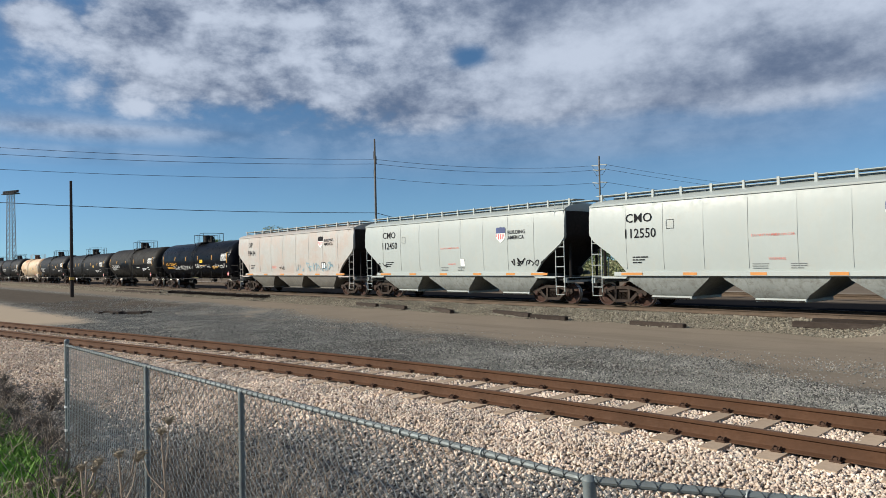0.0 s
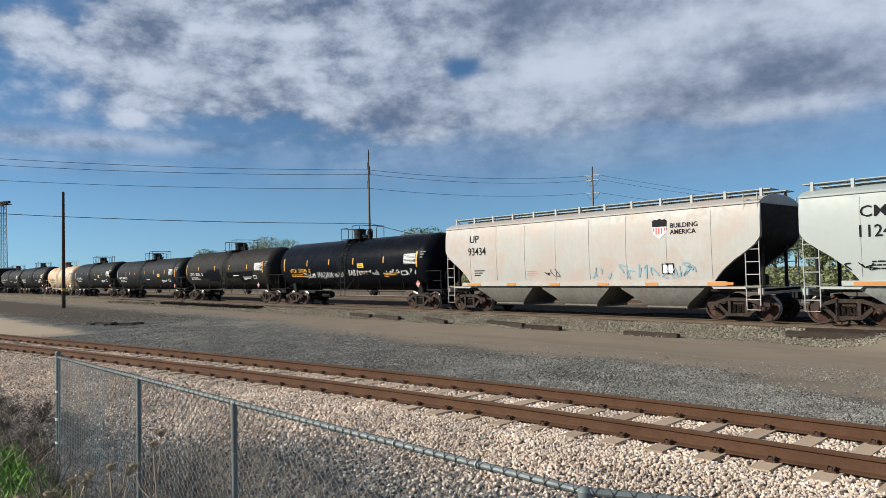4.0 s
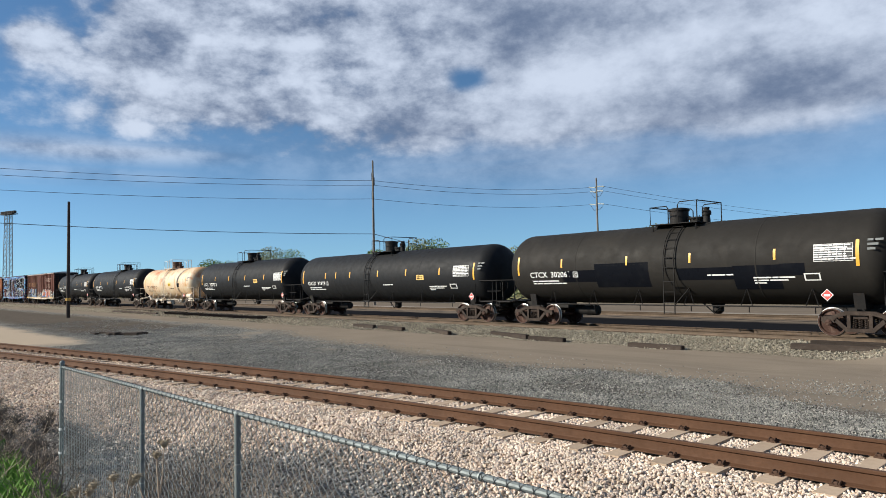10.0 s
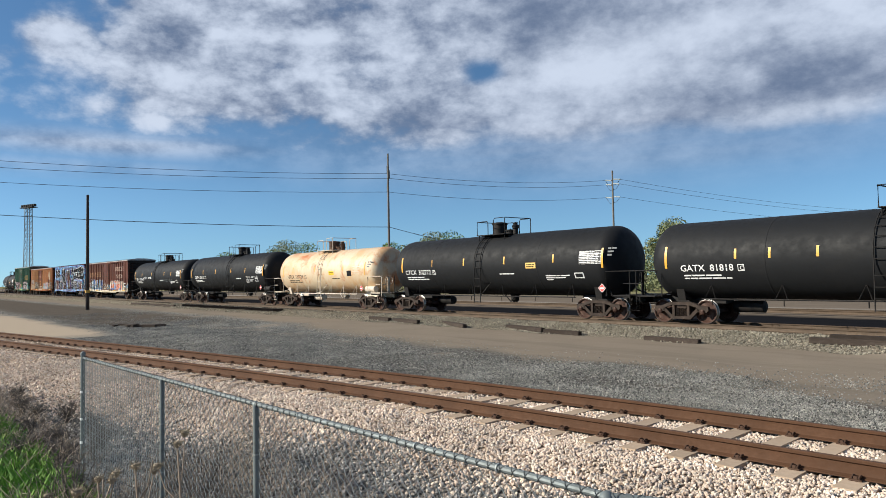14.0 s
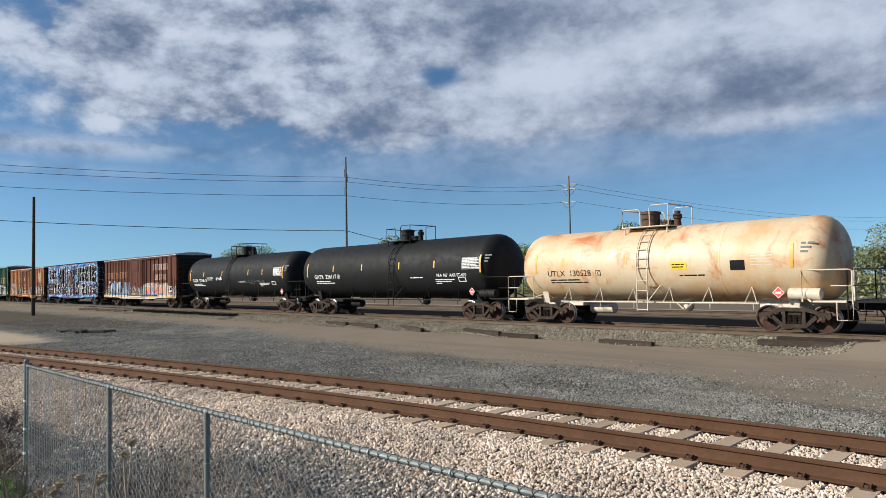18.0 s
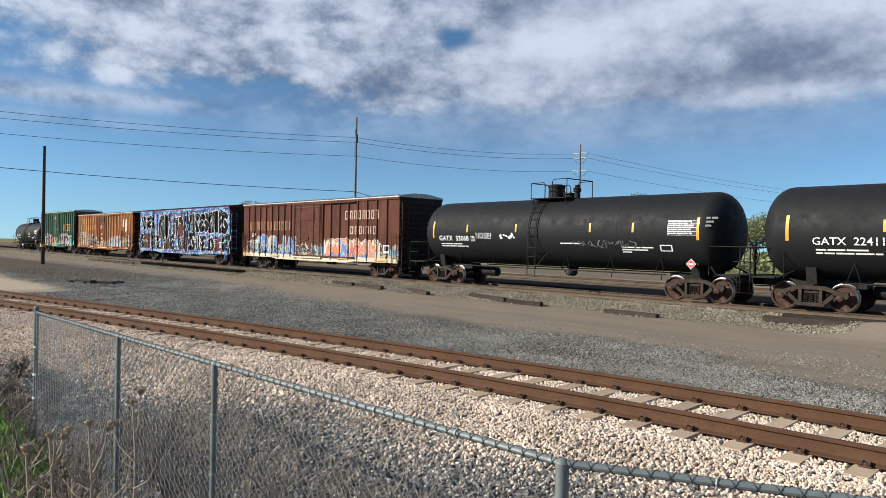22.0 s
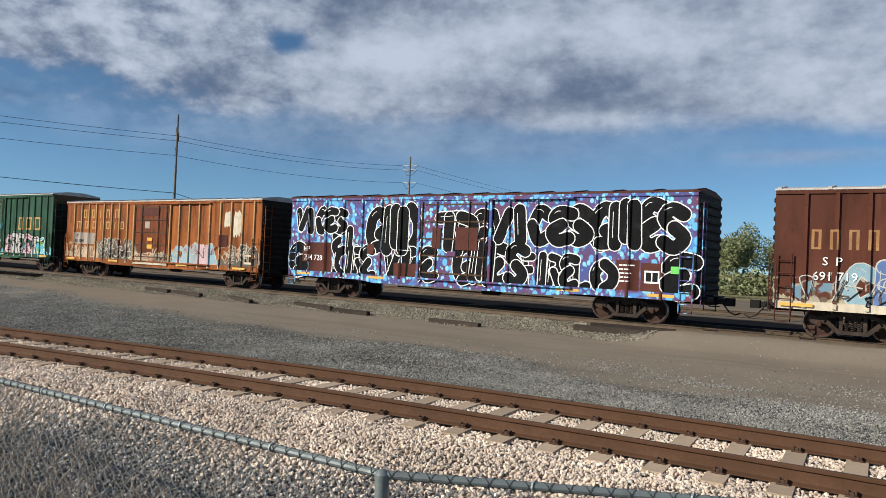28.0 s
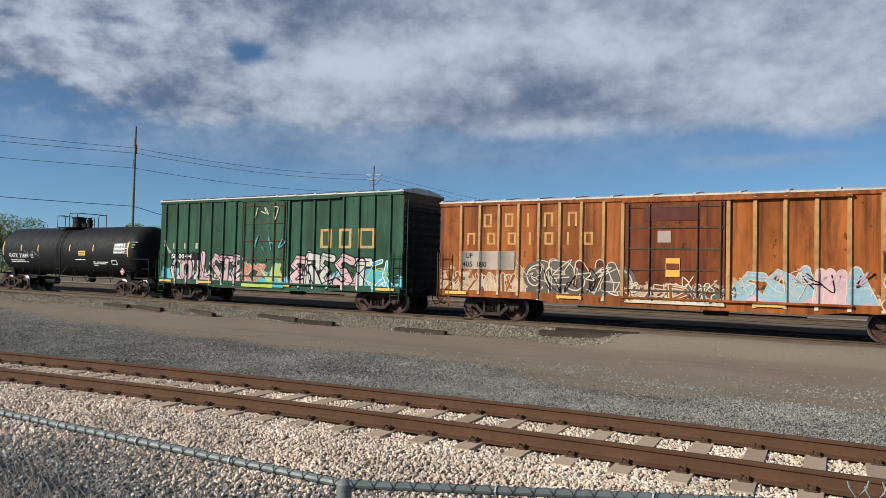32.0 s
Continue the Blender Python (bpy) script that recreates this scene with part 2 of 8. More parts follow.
M_CREAMFRAME = paint("grimy_cream_frame", (0.62, 0.54, 0.43), 0.55, vary=0.1, grain=4, dirt=(0.40, 0.24, 0.14), dirt_amount=0.4)
M_IRON = paint("grimy_black_iron", (0.012, 0.011, 0.0105), 0.7, spec=0.25, vary=0.3, dirt=(0.032, 0.022, 0.017), dirt_amount=0.4, bump=0.3)
M_TRUCK = paint("dusty_cast_steel", (0.042, 0.031, 0.025), 0.75, vary=0.25, grain=8, dirt=(0.085, 0.062, 0.047), dirt_amount=0.6, bump=0.4, spec=0.15)
M_WHEEL = paint("rusty_wheel_steel", (0.058, 0.030, 0.022), 0.65, vary=0.25, grain=7, dirt=(0.17, 0.12, 0.095), dirt_amount=0.5, spec=0.15)
M_TREAD = paint("polished_wheel_steel", (0.40, 0.38, 0.36), 0.38, 0.9, vary=0.1)
M_RAIL = paint("rusty_rail_steel", (0.088, 0.045, 0.025), 0.75, 0.0, vary=0.16, grain=9, dirt=(0.085, 0.042, 0.024), dirt_amount=0.5, bump=0.4, spec=0.15)
M_RAILTOP = paint("worn_rail_head", (0.105, 0.058, 0.036), 0.6, 0.1, vary=0.15, grain=6, spec=0.15)
M_RAILFAR = paint("brown_rail_steel", (0.09, 0.065, 0.045), 0.6, 0.2, vary=0.2, spec=0.15)
M_CONCRETE = paint("dusty_concrete", (0.45, 0.345, 0.25), 0.9, vary=0.1, grain=6, dirt=(0.30, 0.22, 0.15), dirt_amount=0.5, bump=0.4, rnd=0.2, spec=0.15)
M_CLIP = paint("dark_rusty_clip", (0.085, 0.05, 0.034), 0.7, vary=0.25, dirt=(0.2, 0.11, 0.06), dirt_amount=0.5, spec=0.15)
M_TIMBER = paint("creosoted_timber", (0.055, 0.042, 0.034), 0.85, vary=0.3, grain=8, dirt=(0.12, 0.10, 0.085), dirt_amount=0.4, bump=0.6, rnd=0.35, spec=0.15)
M_POLE = paint("weathered_pole_wood", (0.19, 0.165, 0.14), 0.85, vary=0.2, grain=4, dirt=(0.06, 0.05, 0.04), dirt_amount=0.4, bump=0.4, spec=0.15)
M_POLEDARK = paint("dark_pole_wood", (0.065, 0.05, 0.042), 0.85, vary=0.2, grain=4, bump=0.4, spec=0.15)
M_GALV = paint("galvanised_steel", (0.165, 0.19, 0.19), 0.55, 0.3, vary=0.15, grain=10, dirt=(0.09, 0.095, 0.095), dirt_amount=0.5)
M_WRAP = paint("dull_wrapped_wire", (0.07, 0.078, 0.078), 0.6, 0.2, vary=0.2, grain=10)
M_WIRE = paint("galvanised_wire", (0.30, 0.325, 0.315), 0.6, 0.2, vary=0.15, grain=10)
M_CABLE = paint("dark_cable", (0.05, 0.05, 0.055), 0.6, spec=0.15)
M_WHITE = paint("white_lettering", (0.78, 0.78, 0.76), 0.6, vary=0.05)
M_SPRAYTAG = paint("thin_white_spray", (0.60, 0.61, 0.60), 0.7, vary=0.2, grain=8)
M_BLACKLET = paint("black_lettering", (0.009, 0.009, 0.011), 0.7, vary=0.05, spec=0.15)
M_YELLOW = paint("yellow_reflective_strip", (0.70, 0.36, 0.03), 0.45, vary=0.08)
M_AMBER = paint("amber_reflective_strip", (0.66, 0.38, 0.07), 0.5, vary=0.12)
M_ORANGESTRIP = paint("orange_reflective_strip", (0.55, 0.22, 0.04), 0.5, vary=0.12)
M_LABEL = paint("orange_cream_label", (0.74, 0.47, 0.13), 0.5, vary=0.05)
M_BRIGHTLABEL = paint("bright_yellow_label", (0.80, 0.52, 0.012), 0.5, vary=0.05)
M_RED = paint("red_paint", (0.62, 0.06, 0.05), 0.5, vary=0.08)
M_PINK = paint("faded_red_lettering", (0.72, 0.25, 0.20), 0.6)
M_BLUE = paint("dark_blue_paint", (0.03, 0.05, 0.16), 0.5)
M_GREEN = paint("bright_green_sticker", (0.15, 0.62, 0.10), 0.5)
M_GREYPATCH = paint("grey_patch_paint", (0.33, 0.27, 0.22), 0.7, vary=0.12)
M_BROWNPATCH = paint("red_brown_patch", (0.095, 0.033, 0.025), 0.7, vary=0.2, grain=3, spec=0.12)
M_BALLAST = stones("pink_tan_ballast", [(0.62, 0.48, 0.37), (0.82, 0.70, 0.56), (0.46, 0.35, 0.265), (0.88, 0.79, 0.66), (0.72, 0.56, 0.44), (0.40, 0.33, 0.28), (0.84, 0.68, 0.55), (0.58, 0.52, 0.46)])
M_GRAVEL = stones("blue_grey_gravel", [(0.12, 0.123, 0.118), (0.33, 0.322, 0.29), (0.19, 0.192, 0.182), (0.46, 0.44, 0.385), (0.06, 0.062, 0.062), (0.25, 0.245, 0.225)])
M_MAINBAL = stones("main_track_ballast", [(0.17, 0.155, 0.12), (0.32, 0.29, 0.225), (0.23, 0.21, 0.165), (0.43, 0.385, 0.30), (0.11, 0.10, 0.085)])
# car ends: the shade between cars put into a near-black colour
M_END = paint("shade_dark_car_end", (0.02, 0.016, 0.014), 0.75, vary=0.25, grain=3, dirt=(0.045, 0.03, 0.022), dirt_amount=0.4, spec=0.2)
M_ENDTOP = paint("brown_stained_car_end", (0.10, 0.065, 0.035), 0.75, vary=0.25, grain=3, dirt=(0.05, 0.03, 0.02), dirt_amount=0.5, spec=0.2)
M_DARKGRAVEL = stones("mixed_dark_gravel", [(0.12, 0.117, 0.112), (0.28, 0.265, 0.245), (0.17, 0.165, 0.157), (0.66, 0.61, 0.55), (0.08, 0.078, 0.076), (0.38, 0.355, 0.32)])
M_SPRAYWHITE = paint("chalky_white_spray", (0.50, 0.49, 0.45), 0.7, vary=0.12, grain=4, dirt=(0.25, 0.17, 0.12), dirt_amount=0.35, streaks=0.2)
M_FADEDGOLD = paint("faded_gold_lettering", (0.30, 0.15, 0.05), 0.7, vary=0.25, grain=8)
M_FADEDCREAM = paint("faded_cream_lettering", (0.46, 0.32, 0.25), 0.7, vary=0.25, grain=8)
M_SWIRL = paint("dark_grey_spray", (0.085, 0.07, 0.055), 0.7, vary=0.2, grain=6)
M_TANSPRAY = paint("tan_spray", (0.52, 0.37, 0.225), 0.7, vary=0.2, grain=4, dirt=(0.16, 0.06, 0.03), dirt_amount=0.7, streaks=0.4)
M_CHART = paint("printed_chart_black", (0.03, 0.03, 0.03), 0.6)
M_GREYINK = paint("grey_faded_print", (0.14, 0.15, 0.15), 0.7)
M_BAYPALE = paint("stained_pale_bay_paint", (0.25, 0.265, 0.25), 0.6, vary=0.12, dirt=(0.12, 0.11, 0.095), dirt_amount=0.6, streaks=0.35, spec=0.15)


# ---- mesh helpers ----
class Mesh:
    """Collects vertices and faces (each with a material slot)."""

    def __init__(self):
        self.v, self.f, self.m = [], [], []

    def face(self, ids, mat=0):
        self.f.append(tuple(ids))
        self.m.append(mat)

    def box(self, x0, x1, y0, y1, z0, z1, bevel=0.0, mat=0, at=None):
        i = len(self.v)
        if not bevel:
            p = [(x, y, z) for z in (z0, z1) for y in (y0, y1) for x in (x0, x1)]
            fs = ((0, 2, 3, 1), (4, 5, 7, 6), (0, 1, 5, 4), (2, 6, 7, 3), (0, 4, 6, 2), (1, 3, 7, 5))
        else:
            b, p, fs = bevel, [], []
            lo, hi, idx = (x0, y0, z0), (x1, y1, z1), {}
            for c in range(8):
                s = [(c >> k) & 1 for k in range(3)]
                for k in range(3):
                    q = [(hi[j] if s[j] else lo[j]) + (0 if j == k else (-b if s[j] else b)) for j in range(3)]
                    idx[c, k] = len(p)
                    p.append(tuple(q))
            for k in range(3):
                a, d = [j for j in range(3) if j != k]
                for side in (0, 1):
                    c0 = side << k
                    ring = [c0, c0 | 1 << a, c0 | 1 << a | 1 << d, c0 | 1 << d]
                    fs.append([idx[c, k] for c in ring])
                for sa in (0, 1):
                    for sd in (0, 1):
                        c0 = sa << a | sd << d
                        c1 = c0 | 1 << k
                        fs.append([idx[c0, a], idx[c1, a], idx[c1, d], idx[c0, d]])
            for c in range(8):
                fs.append([idx[c, 0], idx[c, 1], idx[c, 2]])
        if at is not None:
            p = [tuple(at @ Vector(q)) for q in p]
        self.v += p
        for q in fs:
            self.face([i + k for k in q], mat)
        return self

    def tube(self, pts, r, seg=6, mat=0, taper=None, closed=False):
        """A round bar along points; taper: radius at the end."""
        pts = [Vector(p) for p in pts]
        n, start = len(pts), len(self.v)
        for k, p in enumerate(pts):
            d = (pts[min(k + 1, n - 1)] - pts[max(k - 1, 0)]).normalized()
            a = d.cross(Vector((0, 0, 1)) if abs(d.z) < 0.9 else Vector((1, 0, 0))).normalized()
            b = d.cross(a)
            rr = r if taper is None else r + (taper - r) * k / max(1, n - 1)
            for s in range(seg):
                w = 2 * math.pi * s / seg
                self.v.append(tuple(p + a * rr * math.cos(w) + b * rr * math.sin(w)))
        for k in range(n - 1):
            for s in range(seg):
                i, j = start + k * seg + s, start + k * seg + (s + 1) % seg
                self.face((i, j, j + seg, i + seg), mat)
        self.face([start + s for s in range(seg)][::-1], mat)
        self.face([start + (n - 1) * seg + s for s in range(seg)], mat)
        return self

    def lathe(self, axis, at, prof, seg=32, mat=0, mats=None):
        """Turns (along, radius) pairs about an axis ('x', 'y', 'z') through a point."""
        start, k = len(self.v), "xyz".index(axis)
        for along, r in prof:
            for s in range(seg):
                w = 2 * math.pi * s / seg
                q = [0.0] * 3
                q[k], q[(k + 1) % 3], q[(k + 2) % 3] = along, r * math.cos(w), r * math.sin(w)
                self.v.append(tuple(q[j] + at[j] for j in range(3)))
        for a in range(len(prof) - 1):
            for s in range(seg):
                i, j = start + a * seg + s, start + a * seg + (s + 1) % seg
                self.face((i, j, j + seg, i + seg), mats[a] if mats else mat)
        self.face([start + s for s in range(seg)][::-1], mats[0] if mats else mat)
        self.face([start + (len(prof) - 1) * seg + s for s in range(seg)], mats[-1] if mats else mat)
        return self

    def prism(self, poly, a, b, plane="xz", mat=0):
        """A flat outline drawn in a plane, pulled from a to b along the third axis."""
        i, n = len(self.v), len(poly)
        put = {"xz": lambda p, t: (p[0], t, p[1]), "yz": lambda p, t: (t, p[0], p[1]), "xy": lambda p, t: (p[0], p[1], t)}[plane]
        self.v += [put(p, a) for p in poly] + [put(p, b) for p in poly]
        self.face([i + k for k in range(n)], mat)
        self.face([i + n + k for k in range(n)][::-1], mat)
        for k in range(n):
            j = (k + 1) % n
            self.face((i + k, i + n + k, i + n + j, i + j), mat)
        return self

    def rings(self, levels, mat=0):
        """Rectangles at heights (z, x0, x1, half width) joined into a hull."""
        i = len(self.v)
        for z, x0, x1, w in levels:
            self.v += [(x0, -w, z), (x1, -w, z), (x1, w, z), (x0, w, z)]
        for k in range(len(levels) - 1):
            for s in range(4):
                a, b = i + 4 * k + s, i + 4 * k + (s + 1) % 4
                self.face((a, b, b + 4, a + 4), mat)
        self.face((i + 3, i + 2, i + 1, i), mat)
        n = i + 4 * (len(levels) - 1)
        self.face((n, n + 1, n + 2, n + 3), mat)
        return self

    def data(self, name, mats, smooth=35):
        me = bpy.data.meshes.new(name)
        me.from_pydata(self.v, [], self.f)
        for m in mats if isinstance(mats, (list, tuple)) else [mats]:
            me.materials.append(m)
        me.polygons.foreach_set("material_index", self.m)
        bm = bmesh.new()
        bm.from_mesh(me)
        bmesh.ops.recalc_face_normals(bm, faces=bm.faces)
        bm.to_mesh(me)
        bm.free()
        if smooth:
            me.shade_smooth()
            me.set_sharp_from_angle(angle=radians(smooth))
        return me


def part(name, mesh, mats, parent, label="", at=None, smooth=35):
    """Links a mesh as one object under a thing or a part."""
    ob = new(name, mesh.data(name, mats, smooth) if isinstance(mesh, Mesh) else mesh)
    if parent is not None:
        ob.parent = parent
    if at is not None:
        ob.matrix_basis = at
    return tagged(ob, label)


def again(ob, parent, at):
    """Another object on the same mesh, with its children, under a parent."""
    o = ob.copy()
    scene.collection.objects.link(o)
    o.parent, o.matrix_basis = parent, at
    for c in ob.children:
        again(c, o, c.matrix_basis.copy())
    return o


def thing(name, at, label, category, group=""):
    ob = new(name)
    ob.empty_display_size = 0.3
    ob.matrix_basis = at
    return tagged(ob, label, category, group)


def words(text, size, name="words"):
    """Flat mesh of a text, lower left corner at the origin in x and z (z up), as vertex and face lists."""
    cu = bpy.data.curves.new(name, "FONT")
    cu.body, cu.size, cu.resolution_u, cu.offset = text, size / 0.7, 2, 0.010 * size
    ob = bpy.data.objects.new(name, cu)
    scene.collection.objects.link(ob)
    me = bpy.data.meshes.new_from_object(ob.evaluated_get(bpy.context.evaluated_depsgraph_get()))
    vs = [(v.co.x, v.co.y) for v in me.vertices]
    fs = [tuple(p.vertices) for p in me.polygons]
    bpy.data.objects.remove(ob)
    bpy.data.curves.remove(cu)
    bpy.data.meshes.remove(me)
    return vs, fs


def lettered(text, size, place, mat, parent, name="lettering", stretch=1.0, label=""):
    """Lettering laid on a surface: place(x, z) gives the point on the car's side."""
    vs, fs = words(text, size)
    spans = sorted((min(vs[i][0] for i in q), max(vs[i][0] for i in q), k) for k, q in enumerate(fs))
    groups, reach = [], -1e9
    for lo, hi, k in spans:
        if lo > reach + 0.3 * size:
            groups.append([])
        groups[-1].append(fs[k])
        reach = max(reach, hi)
    for faces in groups:
        used = sorted({i for q in faces for i in q})
        at = {i: k for k, i in enumerate(used)}
        g = Mesh()
        g.v = [place(vs[i][0] * stretch, vs[i][1]) for i in used]
        for q in faces:
            g.face([at[i] for i in q])
        part(name, g, mat, parent, label, smooth=0)


def flat_side(x0, z0, y):
    return lambda x, z: (x0 + x, y, z0 + z)


def round_side(x0, z0, zc, r):
    """On a tank's shell, z measured along the curve."""
    a0 = math.asin(max(-1, min(1, (z0 - zc) / r)))
    return lambda x, z: (x0 + x, -r * math.cos(a0 + z / r), zc + r * math.sin(a0 + z / r))


def panel(x0, x1, z0, z1, place, mat, parent, name, label="", cut=6):
    """A thin sheet on a surface; bars() below uses it for unreadable lines."""
    g = Mesh()
    rows = [(z0 + (z1 - z0) * k / cut) for k in range(cut + 1)]
    for z in rows:
        g.v += [place(x0, z), place(x1, z)]
    for k in range(cut):
        g.face((2 * k, 2 * k + 1, 2 * k + 3, 2 * k + 2))
    return part(name, g, mat, parent, label, smooth=60)


def bars(x0, z0, widths, h, gap, place, mat, parent, name="small_print"):
    """Lines of print too small to read, as plain bars: one list of words' widths per line."""
    g, apart = Mesh(), name in ("label_line", "slogan_bar")
    for r, line in enumerate(widths):
        x, z = x0, z0 - r * (h + gap)
        for w in line:
            i = len(g.v)
            g.v += [place(x, z), place(x + w, z), place(x + w, z + h), place(x, z + h)]
            g.face((i, i + 1, i + 2, i + 3))
            x += w + h * 0.7
            if apart:
                part(name, g, mat, parent, smooth=0)
                g = Mesh()
    if not apart:
        part(name, g, mat, parent, smooth=0)


def ribbon(pts, width, place, mat, parent, name, closed=False, label=""):
    """A brush stroke of even width along points of a surface, with round ends."""
    p = [Vector(q) for q in pts]
    if closed:
        p = p + [p[0]]
    n, g = len(p), Mesh()
    for k, q in enumerate(p):
        if closed:
            d = p[(k + 1) % (n - 1)] - p[(k - 1) % (n - 1)]
        else:
            d = p[min(k + 1, n - 1)] - p[max(k - 1, 0)]
        d = d.normalized() if d.length > 1e-6 else Vector((1, 0))
        s = Vector((-d.y, d.x)) * (width / 2)
        g.v += [place(*(q + s)), place(*(q - s))]
    for k in range(n - 1):
        g.face((2 * k, 2 * k + 1, 2 * k + 3, 2 * k + 2))
    return part(name, g, mat, parent, label, smooth=0)


def smooth_loop(pts, closed=True, cuts=5):
    """Rounds a coarse outline."""
    n, out = len(pts), []
    p = [Vector(q) for q in pts]
    for k in range(n if closed else n - 1):
        a, b, c, d = (p[(k + j) % n] if closed else p[min(max(k + j, 0), n - 1)] for j in (-1, 0, 1, 2))
        for s in range(cuts):
            t = s / cuts
            out.append(0.5 * ((2 * b) + (c - a) * t + (2 * a - 5 * b + 4 * c - d) * t * t + (3 * b - a - 3 * c + d) * t ** 3))
    if not closed:
        out.append(p[-1])
    return out


def shape(pts, place, mat, parent, name, label=""):
    g = Mesh()
    g.v = [place(*q) for q in pts]
    g.face(range(len(pts)))
    return part(name, g, mat, parent, label, smooth=0)


# ---- ground ----
def siding_y(x):
    """Centre line of the curving siding in the foreground."""
    c = np.clip(x, -26.0, 14.0)
    return 8.580 + 0.032 * c - 0.00655 * c ** 2 - 0.0000904 * c ** 3 + 0.1893 * np.minimum(np.asarray(x) + 26.0, 0.0)


def ease(v, a, b):
    t = np.clip((v - a) / (b - a), 0, 1)
    return t * t * (3 - 2 * t)


def ground_z(x, y):
    x, y = np.asarray(x, float), np.asarray(y, float)
    d = y - siding_y(np.clip(x, -60, 30))
    z = np.full(np.broadcast(x, y).shape, -0.50)
    z = z + 0.275 * (1 - ease(d, 1.45, 2.6)) * ease(d, -3.6, -1.5)
    z = z - 0.22 * (1 - ease(d, -5.2, -2.6))
    e = np.abs(y - TRACK_Y)
    z = z + 0.30 * (1 - ease(e, 1.5, 2.9))
    ramp = ease(x, -8.5, -6.0) * (1 - ease(e, 1.5, 4.6)) * ease(e, 1.35, 1.5)
    z = z + ramp * (0.14 + 0.30 * ease(e, 1.5, 2.9))
    z = z + 0.18 * np.exp(-((x + 27) / 6.5) ** 2 - ((y - 11.2) / 1.7) ** 2)
    z = z + 0.02 * np.sin(1.7 * x + 0.6 * y) * np.sin(1.1 * y - 0.4 * x) * ease(np.abs(d), 2.5, 4)
    return z


def axis(pieces):
    out = []
    for a, b, step in pieces:
        out += list(np.arange(a, b, step))
    return np.array(out + [pieces[-1][1]])


def ground_material():
    m = bpy.data.materials.new("yard_ground")
    m.use_nodes = True
    n = Nodes(m.node_tree)
    b = m.node_tree.nodes["Principled BSDF"]
    co = n.add("ShaderNodeTexCoord").outputs["Object"]
    x, y, z = n.xyz(co)
    wob = n.math("MULTIPLY", n.math("SUBTRACT", n.noise(co, 0.35, 6.0, 0.65), 0.5), 2.6)
    y2 = n.math("ADD", y, wob)
    c = n.math("MINIMUM", n.math("MAXIMUM", x, -26.0), 14.0)
    line = n.math("MULTIPLY_ADD", n.math("MULTIPLY_ADD", n.math("MULTIPLY_ADD", c, -0.0000904, -0.00655), c, 0.032), c, n.math("MULTIPLY", n.math("MINIMUM", n.math("ADD", x, 26.0), 0.0), 0.1893))
    d = n.math("SUBTRACT", n.math("SUBTRACT", y, 8.58), line)
    d2 = n.math("ADD", d, n.math("MULTIPLY", wob, 0.25))

    def speckle(scale, a, c):
        v = n.add("ShaderNodeTexVoronoi", [("Scale", scale)])
        n.link(co, v.inputs["Vector"])
        return n.mix(n.xyz(v.outputs["Color"])[0], a, c)

    # tan and grey base darker near by: shade in the gaps between stones, as colour
    tan = n.mix(n.step(x, -16.0, -26.0), speckle(26.0, (0.05, 0.038, 0.028), (0.42, 0.325, 0.245)), speckle(26.0, (0.16, 0.12, 0.09), (0.60, 0.48, 0.37)))
    grey = n.mix(n.step(x, -14.0, -30.0), speckle(24.0, (0.02, 0.02, 0.0195), (0.21, 0.20, 0.18)), speckle(24.0, (0.03, 0.031, 0.03), (0.32, 0.31, 0.28)))
    grey = n.mix(n.math("MULTIPLY", n.step(n.noise(co, 0.5, 6.0, 0.65), 0.5, 0.7), n.step(y2, 11.5, 14.5)), grey, n.mix(n.noise(co, 30.0, 3.0, 0.7), (0.20, 0.17, 0.135), (0.32, 0.27, 0.215)))
    road = n.mix(n.noise(co, 0.6, 6.0, 0.6), (0.205, 0.170, 0.131), (0.268, 0.225, 0.177))
    road = n.mix(n.step(n.noise(n.mapping(co, (0.06, 0.9, 1)), 1.0, 4.0, 0.6), 0.5, 0.7, 0.0, 0.35), road, (0.145, 0.122, 0.098))
    road = n.mix(n.step(n.noise(co, 60.0, 2.0), 0.5, 0.8, 0.0, 0.4), road, (0.12, 0.10, 0.082))
    main = speckle(20.0, (0.05, 0.043, 0.034), (0.30, 0.265, 0.205))
    # strip just behind the train near black: the train's shadow put into the colour
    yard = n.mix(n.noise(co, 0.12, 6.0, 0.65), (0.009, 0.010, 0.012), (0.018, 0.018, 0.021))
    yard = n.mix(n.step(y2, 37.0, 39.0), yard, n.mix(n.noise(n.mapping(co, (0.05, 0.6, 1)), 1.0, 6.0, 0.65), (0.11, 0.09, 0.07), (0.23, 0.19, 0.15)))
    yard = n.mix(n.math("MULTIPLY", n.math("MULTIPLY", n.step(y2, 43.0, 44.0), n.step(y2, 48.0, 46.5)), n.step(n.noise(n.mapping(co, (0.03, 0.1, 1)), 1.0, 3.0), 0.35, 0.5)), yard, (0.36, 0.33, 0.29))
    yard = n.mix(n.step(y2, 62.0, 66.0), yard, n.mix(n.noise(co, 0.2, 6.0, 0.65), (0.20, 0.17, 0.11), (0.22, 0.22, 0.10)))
    soil = n.mix(n.noise(co, 3.0, 6.0, 0.7), (0.13, 0.105, 0.08), (0.26, 0.21, 0.165))
    dark = speckle(26.0, (0.022, 0.021, 0.020), (0.24, 0.225, 0.205))
    col = n.mix(n.step(d2, 1.7, 2.4), tan, grey)
    lane = n.math("SUBTRACT", n.math("SUBTRACT", y, 14.4), n.math("MULTIPLY", x, 0.1))
